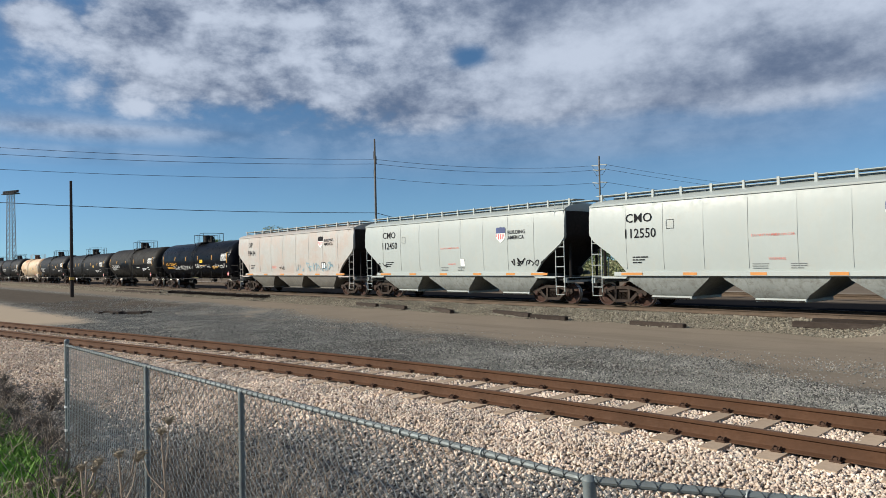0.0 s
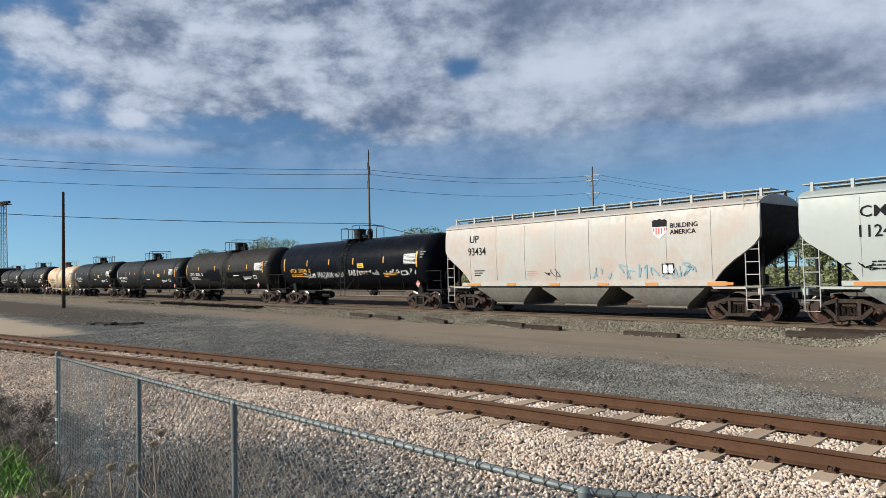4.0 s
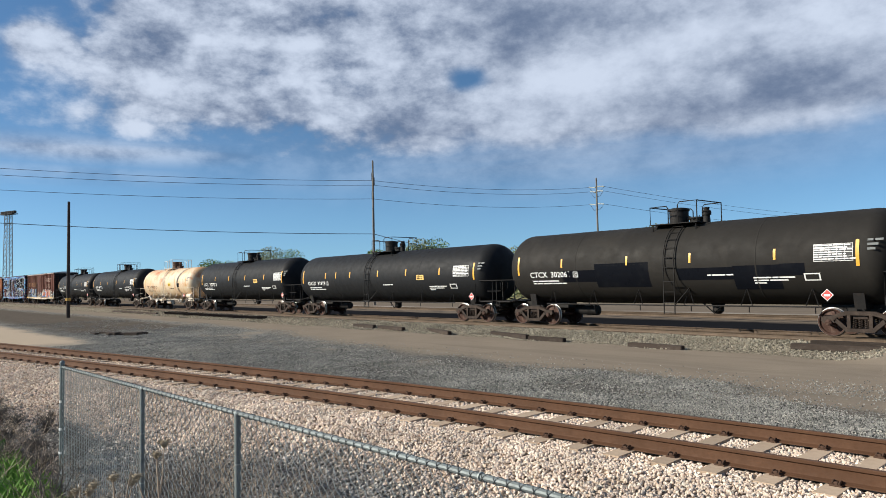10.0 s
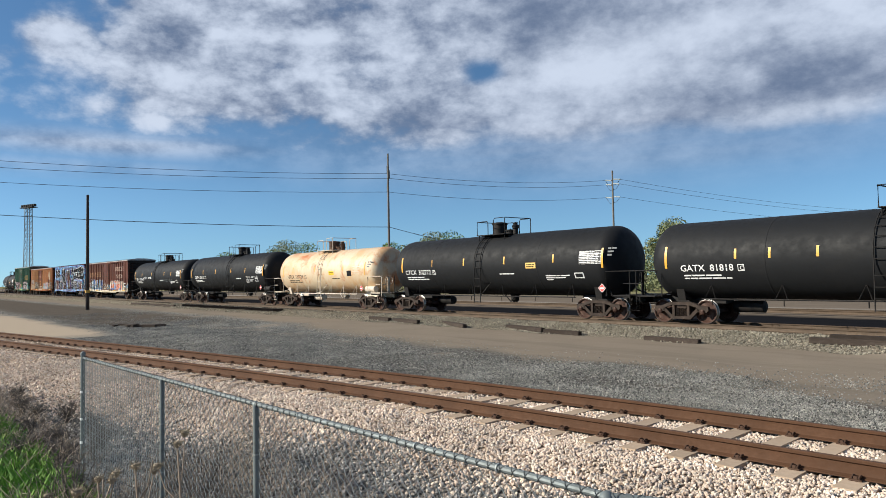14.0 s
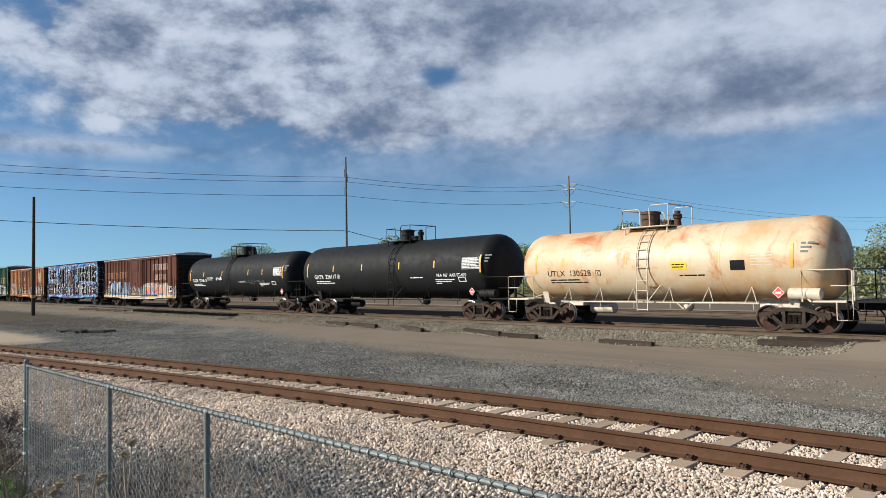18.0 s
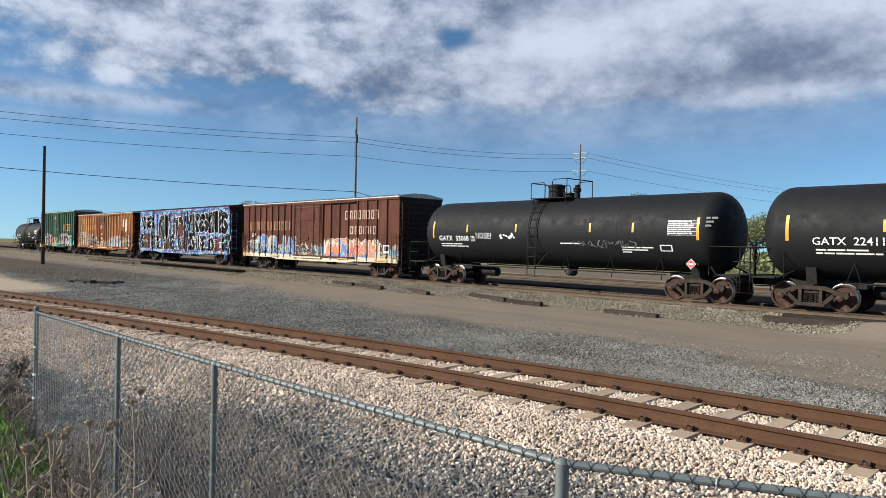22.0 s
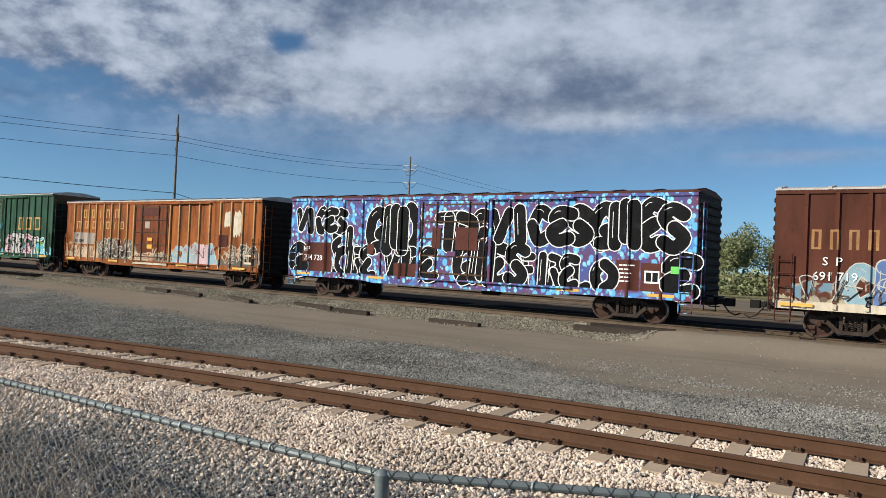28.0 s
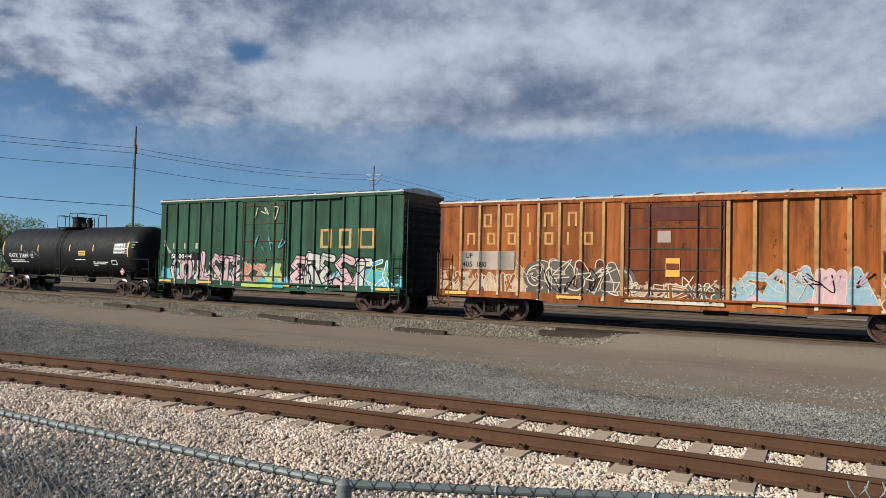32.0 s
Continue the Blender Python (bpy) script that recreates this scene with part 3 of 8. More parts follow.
    sandlane = n.math("MULTIPLY", n.step(x, -10.0, -5.0), n.step(n.math("ADD", lane, n.math("MULTIPLY", wob, 0.25)), -0.3, 0.2))
    col = n.mix(n.math("MULTIPLY", sandlane, 0.9), col, road)
    col = n.mix(n.step(n.math("SUBTRACT", y2, n.step(x, -18.0, -44.0, 0.0, 3.6)), 14.6, 16.2), col, road)
    col = n.mix(n.math("MULTIPLY", n.step(n.math("ADD", y, n.math("MULTIPLY", wob, 0.4)), 21.5, 22.1), n.step(x, -7.0, -8.5)), col, main)
    # oily ballast under the cars, darkened further for the train's shade
    oily_shaded = speckle(20.0, (0.016, 0.014, 0.012), (0.065, 0.054, 0.043))
    col = n.mix(n.step(y, 24.0, 24.3), col, oily_shaded)
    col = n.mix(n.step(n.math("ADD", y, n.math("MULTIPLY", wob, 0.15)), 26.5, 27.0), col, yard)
    sand = n.math("MULTIPLY", n.step(n.math("ADD", x, n.math("MULTIPLY", wob, 2.0)), -33.0, -37.0), n.math("MULTIPLY", n.step(y2, 9.6, 8.4), n.step(x, -75.0, -58.0)))
    col = n.mix(n.math("MULTIPLY", sand, n.step(d2, 1.7, 2.4)), col, (0.40, 0.33, 0.25))
    bare = n.math("MULTIPLY", n.step(n.math("ADD", x, n.math("MULTIPLY", wob, 4.0)), -38.0, -46.0), n.math("MULTIPLY", n.step(y2, 9.0, 11.0), n.step(y2, 18.5, 16.5)))
    col = n.mix(n.math("MULTIPLY", bare, 0.92), col, n.mix(n.noise(co, 1.5, 6.0, 0.7), (0.06, 0.052, 0.044), (0.15, 0.125, 0.10)))
    col = n.mix(n.step(n.math("ADD", n.math("ADD", d, n.step(x, -8.0, -13.0, 0.0, 0.9)), n.math("MULTIPLY", wob, 0.35)), -2.5, -3.05), col, dark)
    col = n.mix(n.step(n.math("ADD", y, n.math("MULTIPLY", wob, 0.4)), 2.6, 1.8), col, soil)
    n.link(col, b.inputs["Base Color"])
    b.inputs["Roughness"].default_value = 0.95
    b.inputs["Specular IOR Level"].default_value = 0.0
    bp = n.add("ShaderNodeBump", [("Strength", 0.5), ("Distance", 0.03)])
    n.link(n.noise(co, 18.0, 6.0, 0.7), bp.inputs["Height"])
    n.link(bp.outputs[0], b.inputs["Normal"])
    return m


def build_ground():
    xs = axis([(-900, -200, 100), (-200, -60, 10), (-60, -34, 1.0), (-34, 14, 0.4), (14, 60, 4), (60, 500, 80)])
    ys = axis([(-150, -10, 20), (-10, 0, 1.0), (0, 12, 0.25), (12, 30, 0.4), (30, 60, 5), (60, 1400, 120)])
    gx, gy = np.meshgrid(xs, ys)
    gz = ground_z(gx, gy)
    g = Mesh()
    g.v = list(zip(gx.ravel().tolist(), gy.ravel().tolist(), gz.ravel().tolist()))
    w = len(xs)
    for j in range(len(ys) - 1):
        for i in range(w - 1):
            k = j * w + i
            g.face((k, k + 1, k + w + 1, k + w))
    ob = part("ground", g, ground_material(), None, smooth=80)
    tagged(ob, "gravel yard ground with dusty road strip", "ground", kind="structure")


build_ground()
rng = np.random.default_rng(7)
ICO = bmesh.new()
bmesh.ops.create_icosphere(ICO, subdivisions=1, radius=1.0)
ICO_V = np.array([v.co[:] for v in ICO.verts])
ICO_F = np.array([[v.index for v in f.verts] for f in ICO.faces])
ICO.free()
OCT_V = np.array([(1, 0, 0), (-1, 0, 0), (0, 1, 0), (0, -1, 0), (0, 0, 1), (0, 0, -1)], float)
OCT_F = np.array([(0, 2, 4), (2, 1, 4), (1, 3, 4), (3, 0, 4), (2, 0, 5), (1, 2, 5), (3, 1, 5), (0, 3, 5)])


def scatter(name, label, places, size, mat, sink=0.25, form=(ICO_V, ICO_F), jag=0.28):
    """Loose angular stones strewn at (x, y) places, as one object."""
    n = len(places)
    FV, FF = form
    v = np.repeat(FV[None], n, 0) * (1 + rng.uniform(-jag, jag, (n, len(FV), 1)))
    s = size * rng.uniform(0.65, 1.35, (n, 1, 1)) * rng.uniform(0.62, 1.2, (n, 1, 3))
    v = v * s
    a, b = rng.uniform(0, 6.283, (2, n, 1))
    tilt = rng.uniform(-0.9, 0.9, (n, 1))
    x, y, z = v[..., 0], v[..., 1], v[..., 2]
    x, y = x * np.cos(a) - y * np.sin(a), x * np.sin(a) + y * np.cos(a)
    y, z = y * np.cos(tilt) - z * np.sin(tilt), y * np.sin(tilt) + z * np.cos(tilt)
    x, y = x * np.cos(b) - y * np.sin(b), x * np.sin(b) + y * np.cos(b)
    px, py = places[:, :1], places[:, 1:2]
    pz = ground_z(px, py) + size * (rng.uniform(0.0, 1.15, (n, 1)) - sink)
    pts = np.stack([x + px, y + py, z + pz], -1).reshape(-1, 3)
    faces = (FF[None] + len(FV) * np.arange(n)[:, None, None]).reshape(-1, 3)
    me = bpy.data.meshes.new(name)
    me.from_pydata(pts.tolist(), [], faces.tolist())
    me.materials.append(mat)
    return tagged(new(name, me), label, "gravel", kind="stuff")


TIE_STEP, TIE_PHASE = 0.59, -2.92


def strew(x0, x1, y0, y1, density):
    n = int((x1 - x0) * (y1 - y0) * density)
    return np.column_stack([rng.uniform(x0, x1, n), rng.uniform(y0, y1, n)])


def clear_of_siding(p):
    """Keeps most stones off the sleepers and all off the rails."""
    d = (p[:, 1] - siding_y(p[:, 0])) * 0.995
    c = np.clip(p[:, 0], -26.0, 14.0)
    s = (p[:, 0] + d * (0.032 - 0.0131 * c - 0.0002712 * c * c) - TIE_PHASE) / TIE_STEP
    wide = rng.uniform(0.085, 0.125, len(p))
    reach = rng.uniform(1.02, 1.22, len(p))
    on_tie = (np.abs(s - np.round(s)) * TIE_STEP < wide) & (np.abs(d) < reach)
    on_rail = np.abs(np.abs(d) - 0.753) < 0.085
    return p[~(on_tie | on_rail)]


def strew_all():
    p = np.vstack([strew(-9, 4, 3.0, 11.0, 1150), strew(-13, -9, 2.2, 10.4, 850), strew(-22, -13, 2.2, 9.8, 480), strew(-34, -22, 0.5, 8, 200)])
    d = p[:, 1] - siding_y(p[:, 0])
    ragged = -2.8 - 0.9 * ease(-p[:, 0], 8.0, 13.0) + 0.2 * np.sin(p[:, 0] * 1.3) + rng.normal(0, 0.3, len(p))
    near = clear_of_siding(p[(d > ragged) & (d < 2.0 + 0.2 * np.sin(p[:, 0] * 2.1) + rng.normal(0, 0.15, len(p)))])
    close = (near[:, 0] > -9) & (near[:, 1] < 9.2)
    scatter("siding_ballast", "pinkish tan crushed ballast stones along the siding", near[close], 0.0185, M_BALLAST, sink=0.05, jag=0.32)
    scatter("far_ballast", "pinkish tan crushed ballast stones farther along the siding", near[~close], 0.0240, M_BALLAST, sink=0.05, form=(OCT_V, OCT_F))
    low = np.vstack([p[(d < ragged + 0.25) & (p[:, 1] > 2.2)], strew(-9.5, 4, 2.3, 3.2, 700)])
    scatter("dark_gravel", "mixed dark grey gravel beside the fence", low[::2], 0.023, M_DARKGRAVEL, sink=0.1, form=(OCT_V, OCT_F))
    p = np.vstack([strew(-8, 5, 9.0, 15.5, 1300), strew(-14, -8, 9.0, 15.5, 750), strew(-12, 5, 15.5, 18.2, 300), strew(-24, -14, 7.5, 16.5, 380), strew(-44, -24, 6.0, 20.5, 150), strew(-60, -44, 8.5, 20.0, 50)])
    d = p[:, 1] - siding_y(p[:, 0])
    edge = 14.7 + 3.4 * ease(-p[:, 0], 16, 42) + 2.4 * ease(p[:, 0], -10, -5) + 0.7 * (1 - ease(p[:, 0], -10, -5)) * np.sin(p[:, 0] * 0.5) + rng.normal(0, 0.75, len(p))
    bare = np.sin(p[:, 0] * 0.7 + 1.3 * np.sin(p[:, 1] * 0.8)) * np.sin(p[:, 1] * 1.1 + 0.3 * p[:, 0]) + 0.35 * rng.normal(0, 1, len(p)) > 2.1 - 0.12 * p[:, 1]
    sandy = (p[:, 0] < -34) & (p[:, 1] < 9.6 + rng.normal(0, 0.5, len(p)))
    lane = np.exp(-((p[:, 1] - 15.3 - 0.12 * p[:, 0] - 0.2 * np.sin(p[:, 0] * 0.8)) / 0.6) ** 2)
    bare |= rng.uniform(0, 1, len(p)) < lane * 0.93 * ease(p[:, 0], -9.0, -5.0)
    keep = ~sandy & (d > 1.75 + rng.normal(0, 0.12, len(p))) & (p[:, 1] < edge) & ~bare
    p = p[keep]
    scatter("grey_gravel", "blue-grey crushed gravel spread beside the siding", p[p[:, 0] > -8], 0.0155, M_GRAVEL, sink=0.1, form=(OCT_V, OCT_F))
    scatter("far_gravel", "blue-grey crushed gravel farther along the siding", p[p[:, 0] <= -8], 0.0205, M_GRAVEL, sink=0.1, form=(OCT_V, OCT_F))
    p = np.vstack([strew(-34, -7, 21.6, 23.9, 230), strew(-70, -34, 21.6, 23.8, 70)])
    scatter("main_ballast", "dusty brown ballast along the main track", p[p[:, 1] > 22.0 + 0.35 * np.sin(p[:, 0])], 0.034, M_MAINBAL, form=(OCT_V, OCT_F))
    p = np.vstack([strew(-6.5, 3, 14.5, 22.5, 5), strew(-30, 3, 14.0, 17.5, 12)])
    scatter("loose_stones", "stray stones on the dusty road", p, 0.017, M_GRAVEL, form=(OCT_V, OCT_F))


strew_all()


# ---- tracks ----
RAIL_PROFILE = [(-0.075, 0), (0.075, 0), (0.075, 0.012), (0.018, 0.03), (0.010, 0.05), (0.010, 0.135), (0.034, 0.15), (0.036, 0.178), (0.028, 0.186),
                (-0.028, 0.186), (-0.036, 0.178), (-0.034, 0.15), (-0.010, 0.135), (-0.010, 0.05), (-0.018, 0.03), (-0.075, 0.012)]


def sweep_rail(line, mats):
    """A rail rolled along ground points (x, y, foot height)."""
    g, k = Mesh(), len(RAIL_PROFILE)
    for i, p in enumerate(line):
        a, b = Vector(line[max(i - 1, 0)]), Vector(line[min(i + 1, len(line) - 1)])
        t = (b - a).normalized()
        nrm = Vector((-t.y, t.x, 0))
        g.v += [tuple(Vector(p) + nrm * u + Vector((0, 0, w))) for u, w in RAIL_PROFILE]
    for i in range(len(line) - 1):
        for j in range(k):
            q = (j + 1) % k
            g.face((i * k + j, i * k + q, (i + 1) * k + q, (i + 1) * k + j), 1 if j == 8 else 0)
    g.face(range(k))
    g.face([(len(line) - 1) * k + j for j in range(k)][::-1])
    return g


def siding_frame(x, d=0.0):
    """Point of the siding beside its centre line at x, and its heading."""
    c = min(max(x, -26.0), 14.0)
    slope = 0.032 - 0.0131 * c - 0.0002712 * c * c
    n = Vector((-slope, 1)).normalized()
    return x + n.x * d, float(siding_y(x)) + n.y * d, math.atan(slope)


def build_siding():
    track = thing("siding_track", Matrix(), "rusty rails on concrete sleepers in tan ballast", "railway track")
    tagged(track, kind="structure")
    foot = -0.185
    for side in (-1, 1):
        line = []
        for x in np.arange(-48, 16.1, 0.8):
            px, py, _ = siding_frame(float(x), side * 0.753)
            line.append((px, py, foot))
        part("rail", sweep_rail(line, None), [M_RAIL, M_RAILTOP], track, "rust-brown steel rail", smooth=30)
    g = Mesh()
    g.prism([(-0.13, -0.2), (0.13, -0.2), (0.108, 0.0), (-0.108, 0.0)], -1.2, 1.2, "xz")
    tie_me = g.data("sleeper", M_CONCRETE, 20)
    c = Mesh()
    c.box(-0.06, 0.06, -0.025, 0.05, 0.0, 0.018, 0.005)
    for s in (-0.033, 0.033):
        c.tube([(s, 0.045, 0.024), (s, 0.0, 0.048), (s, -0.04, 0.04), (s * 0.4, -0.045, 0.028)], 0.012, 6)
    c.box(-0.022, 0.022, -0.008, 0.04, 0.0, 0.046, 0.006)
    clip_me = c.data("rail_clip", M_CLIP)
    x = TIE_PHASE - 74 * TIE_STEP
    first = True
    while x < 14:
        px, py, a = siding_frame(x)
        t = part("sleeper", tie_me, None, track, at=pose(px, py, foot - 0.002 + 0.006 * math.sin(x * 9), 0, 0, math.degrees(a) + 1.2 * math.sin(x * 5.3)))
        if x > -36:
            for side in (-1, 1):
                for inner in (-1, 1):
                    part("rail_clip", clip_me, None, t, at=pose(0, side * 0.753 + inner * 0.085, 0.0, 0, 0, 0 if inner > 0 else 180))
        x += TIE_STEP


def build_main():
    track = thing("main_track", Matrix(), "worn steel rails on timber sleepers carrying the train", "railway track")
    tagged(track, kind="structure")
    for y in (RAIL_Y, RAIL_Y + 1.507):
        line = [(float(x), y, -0.186) for x in np.arange(-420, 81, 10.0)]
        part("rail", sweep_rail(line, None), [M_RAILFAR, M_RAILTOP], track, "brown steel rail", smooth=30)
    g = Mesh()
    g.box(-0.115, 0.115, -1.3, 1.3, -0.18, 0.0, 0.012)
    tie_me = g.data("sleeper", M_TIMBER, 20)
    r = random.Random(5)
    x = -80.0
    while x < 12:
        part("sleeper", tie_me, None, track, at=pose(x, TRACK_Y + r.uniform(-0.05, 0.05), -0.188, 0, 0, r.uniform(-1, 1)))
        x += 0.5
    for base in (39.5,):
        t2 = thing("yard_track", Matrix(), "dark rusty rails of a track behind the train", "railway track", "tracks behind the train")
        tagged(t2, kind="structure")
        for y in (base, base + 1.507):
            line = [(float(x), y, -0.42) for x in np.arange(-420, 81, 10.0)]
            part("rail", sweep_rail(line, None), [M_RAILFAR, M_RAILFAR], t2, smooth=30)


build_siding()
build_main()


def build_timbers():
    """Old sleepers lying along the foot of the ballast."""
    g = Mesh()
    g.box(-0.5, 0.5, -0.11, 0.11, 0.0, 0.19, 0.014)
    me = g.data("old_sleeper", M_TIMBER, 20)

    def lie(x0, y0, x1, y1, lift=0.0, group="old sleepers beside the main track"):
        a, b = Vector((x0, y0)), Vector((x1, y1))
        c = (a + b) / 2
        z = float(ground_z(c.x, c.y)) - 0.02 + lift
        ob = new("old_sleeper", me)
        ob.matrix_basis = pose(c.x, c.y, z, 0, 0, math.degrees(math.atan2(b.y - a.y, b.x - a.x))) @ Matrix.Diagonal(((b - a).length, 1, 1, 1))
        tagged(ob, "dark creosoted timber sleeper lying on the ballast edge", "timber", group)

    for q in ((-27.6, 22.7, -24.9, 21.75), (-22.9, 22.55, -20.2, 21.95), (-20.1, 21.95, -18.2, 21.9), (-15.2, 21.9, -13.0, 21.8),
              (-9.8, 22.7, -7.2, 22.85), (-9.3, 22.95, -6.5, 23.1), (-31.4, 22.4, -29.0, 22.2), (-33.9, 22.5, -31.7, 22.3)):
        lie(*q)
    r = random.Random(3)
    x = -64.0
    while x < -45:
        lie(x, 22.4, x + 0.35, 24.2 - 1.2, 0.05, "row of old sleepers beside the main track")
        x += r.uniform(0.7, 1.1)
    for k in range(5):
        lie(-66.5 - 2.6 * k, 22.6, -68.7 - 2.6 * k, 22.4, 0.0)
    for k in range(6):
        lie(-42.0 + 0.62 * k + r.uniform(-0.4, 0.4), 10.7 + 0.16 * k + r.uniform(-0.4, 0.4), -41.2 + 0.62 * k + r.uniform(-0.6, 0.6), 11.2 + 0.17 * k + r.uniform(-1.0, 1.0), -0.08 + 0.03 * (k % 3), "heap of scrap timber in the gravel")


build_timbers()


# ---- rolling stock ----
WHEEL_R = 0.44


def make_truck():
    """A three-piece freight truck; wheelsets are sub-parts so that they can turn."""
    g = Mesh()
    for s in (-1, 1):
        y0, y1 = s * 0.93, s * 1.07
        y0, y1 = min(y0, y1), max(y0, y1)
        frame_side = [
            [(-1.13, 0.50), (-1.10, 0.64), (-0.72, 0.66), (-0.66, 0.56), (-0.72, 0.44), (-1.05, 0.42)],
            [(1.13, 0.50), (1.05, 0.42), (0.72, 0.44), (0.66, 0.56), (0.72, 0.66), (1.10, 0.64)],
            [(-0.80, 0.66), (-0.42, 0.80), (0.42, 0.80), (0.80, 0.66), (0.74, 0.57), (0.36, 0.68), (-0.36, 0.68), (-0.74, 0.57)],
            [(-0.76, 0.50), (-0.66, 0.58), (-0.30, 0.24), (-0.40, 0.17)],
            [(0.76, 0.50), (0.40, 0.17), (0.30, 0.24), (0.66, 0.58)],
            [(-0.42, 0.16), (-0.36, 0.27), (0.36, 0.27), (0.42, 0.16)],
            [(-0.36, 0.26), (-0.36, 0.70), (-0.26, 0.70), (-0.26, 0.26)],
            [(0.36, 0.26), (0.26, 0.26), (0.26, 0.70), (0.36, 0.70)]]
        for k, poly in enumerate(frame_side):
            e = 0.004 * (k % 3)
            g.prism(poly, y0 - e, y1 + e)
        for x in (-0.17, 0.0, 0.17):
            pts = [(x + 0.055 * math.cos(t * 1.57), s * 0.99 + 0.055 * math.sin(t * 1.57), 0.27 + t * 0.0145) for t in range(20)]
            g.tube(pts, 0.018, 5)
    g.box(-0.22, 0.22, -1.0, 1.0, 0.55, 0.74, 0.02)
    g.box(-0.55, -0.45, -0.8, 0.8, 0.28, 0.38, 0.01)
    g.box(0.45, 0.55, -0.8, 0.8, 0.28, 0.38, 0.01)
    truck = part("truck", g, M_TRUCK, None, "dusty cast-steel truck frame")
    w = Mesh()
    R = WHEEL_R
    for s in (-1, 1):
        yy = s * 0.753
        prof = [(-0.07, 0.07), (-0.075, 0.13), (-0.02, 0.15), (-0.005, R - 0.09), (-0.065, R - 0.055), (-0.068, R - 0.012), (-0.06, R), (0.045, R + 0.004), (0.055, R + 0.028), (0.068, R + 0.024),
                (0.07, R - 0.055), (0.02, R - 0.09), (0.02, 0.15), (0.08, 0.12), (0.08, 0.07)]
        if s > 0:
            prof = [(-a, b) for a, b in prof]
        w.lathe("y", (0, yy, 0), prof, 32, mats=[0, 0, 0, 0, 0, 1, 1, 1, 1, 0, 0, 0, 0, 0])
        w.lathe("y", (0, s * 1.02, 0), [(-0.09, 0.09), (0.09, 0.10), (0.10, 0.085), (0.115, 0.05)] if s > 0 else [(0.09, 0.09), (-0.09, 0.10), (-0.10, 0.085), (-0.115, 0.05)], 12)
        for k in range(3):
            a = 2.094 * k
            w.box(-0.018, 0.018, -0.012, 0.012, -0.018, 0.018, at=pose(0.055 * math.cos(a), s * 1.13, 0.055 * math.sin(a)))
    w.tube([(0, -1.0, 0), (0, 1.0, 0)], 0.075, 10)
    first = part("wheelset", w, [M_WHEEL, M_TREAD], truck, "rusty wheels with bright worn rims", at=pose(-0.89, 0, R))
    again(first, truck, pose(0.89, 0, R))
    return truck


TRUCK = make_truck()
USED_TRUCK = False
CARS, WHEELSETS = [], []


def add_truck(car, x):
    global USED_TRUCK
    if not USED_TRUCK:
        USED_TRUCK, o = True, TRUCK
        o.parent, o.matrix_basis = car, pose(x, 0, 0)
    else:
        o = again(TRUCK, car, pose(x, 0, 0))
    for c in o.children:
        WHEELSETS.append(c)


def make_coupler():
    g = Mesh()
    g.box(-0.5, 0.1, -0.07, 0.07, 0.76, 0.94, 0.02)
    g.prism([(0.05, -0.16), (0.30, -0.16), (0.36, -0.06), (0.22, 0.02), (0.34, 0.10), (0.30, 0.17), (0.05, 0.12)], 0.72, 0.98, "xy")
    g.tube([(-0.1, 0.35, 0.75), (0.1, 0.36, 0.5), (0.3, 0.34, 0.42), (0.48, 0.2, 0.5)], 0.025, 6)
    return g.data("coupler", M_IRON)


COUPLER = make_coupler()


def running_gear(car, half, truck_x, sill=True):
    for s in (-1, 1):
        add_truck(car, s * truck_x)
        part("coupler", COUPLER, None, car, at=pose(s * (half + 0.25), 0, 0, 0, 0, 0 if s > 0 else 180))
        g = Mesh()
        g.tube([(s * (half - 0.1), -1.25, 0.95), (s * (half + 0.05), -1.1, 0.72), (s * (half + 0.1), 0, 0.68)], 0.018, 5)
        part("uncoupling_lever", g, M_IRON, car)
    if sill:
        part("centre_sill", Mesh().box(-half, half, -0.33, 0.33, 0.72, 1.05, 0.02), M_IRON, car)


def new_car(name, u, label, category="railway car", group="freight cars of the train"):
    car = thing(name, pose(u, TRACK_Y, 0), label, category, group)
    CARS.append((car, u))
    return car


def ladder(x0, x1, y, z0, z1, n, r=0.018, out=0.0):
    g = Mesh()
    for x in (x0, x1):
        g.tube([(x, y, z0), (x, y, z1)], r * 1.2, 5)
    for k in range(n):
        z = z0 + (z1 - z0) * (k + 0.5) / n
        g.tube([(x0, y, z), (x1, y, z)], r, 5)
    return g


def tag_strokes(r, n, w, h):
    """A scribbled tag: short zigzag pen strokes, no words."""
    out, x = [], 0.0
    while x < w:
        k = r.randint(3, 6)
        pts = [(x + r.uniform(0, h * 0.9), r.uniform(0, h)) for _ in range(k)]
        out.append(smooth_loop(pts, False, 4))
        x += h * r.uniform(0.55, 0.95)
    return out


def scribble(car, place_at, w, h, mat, seed, pen=0.035, name="spray_tag", label="scrawled spray tag"):
    """A scrawled tag, each stroke a part."""
    r = random.Random(seed)
    for pts in tag_strokes(r, 0, w, h):
        ribbon(pts, pen * r.uniform(0.8, 1.2), place_at, mat, car, name + "_stroke", False, label)


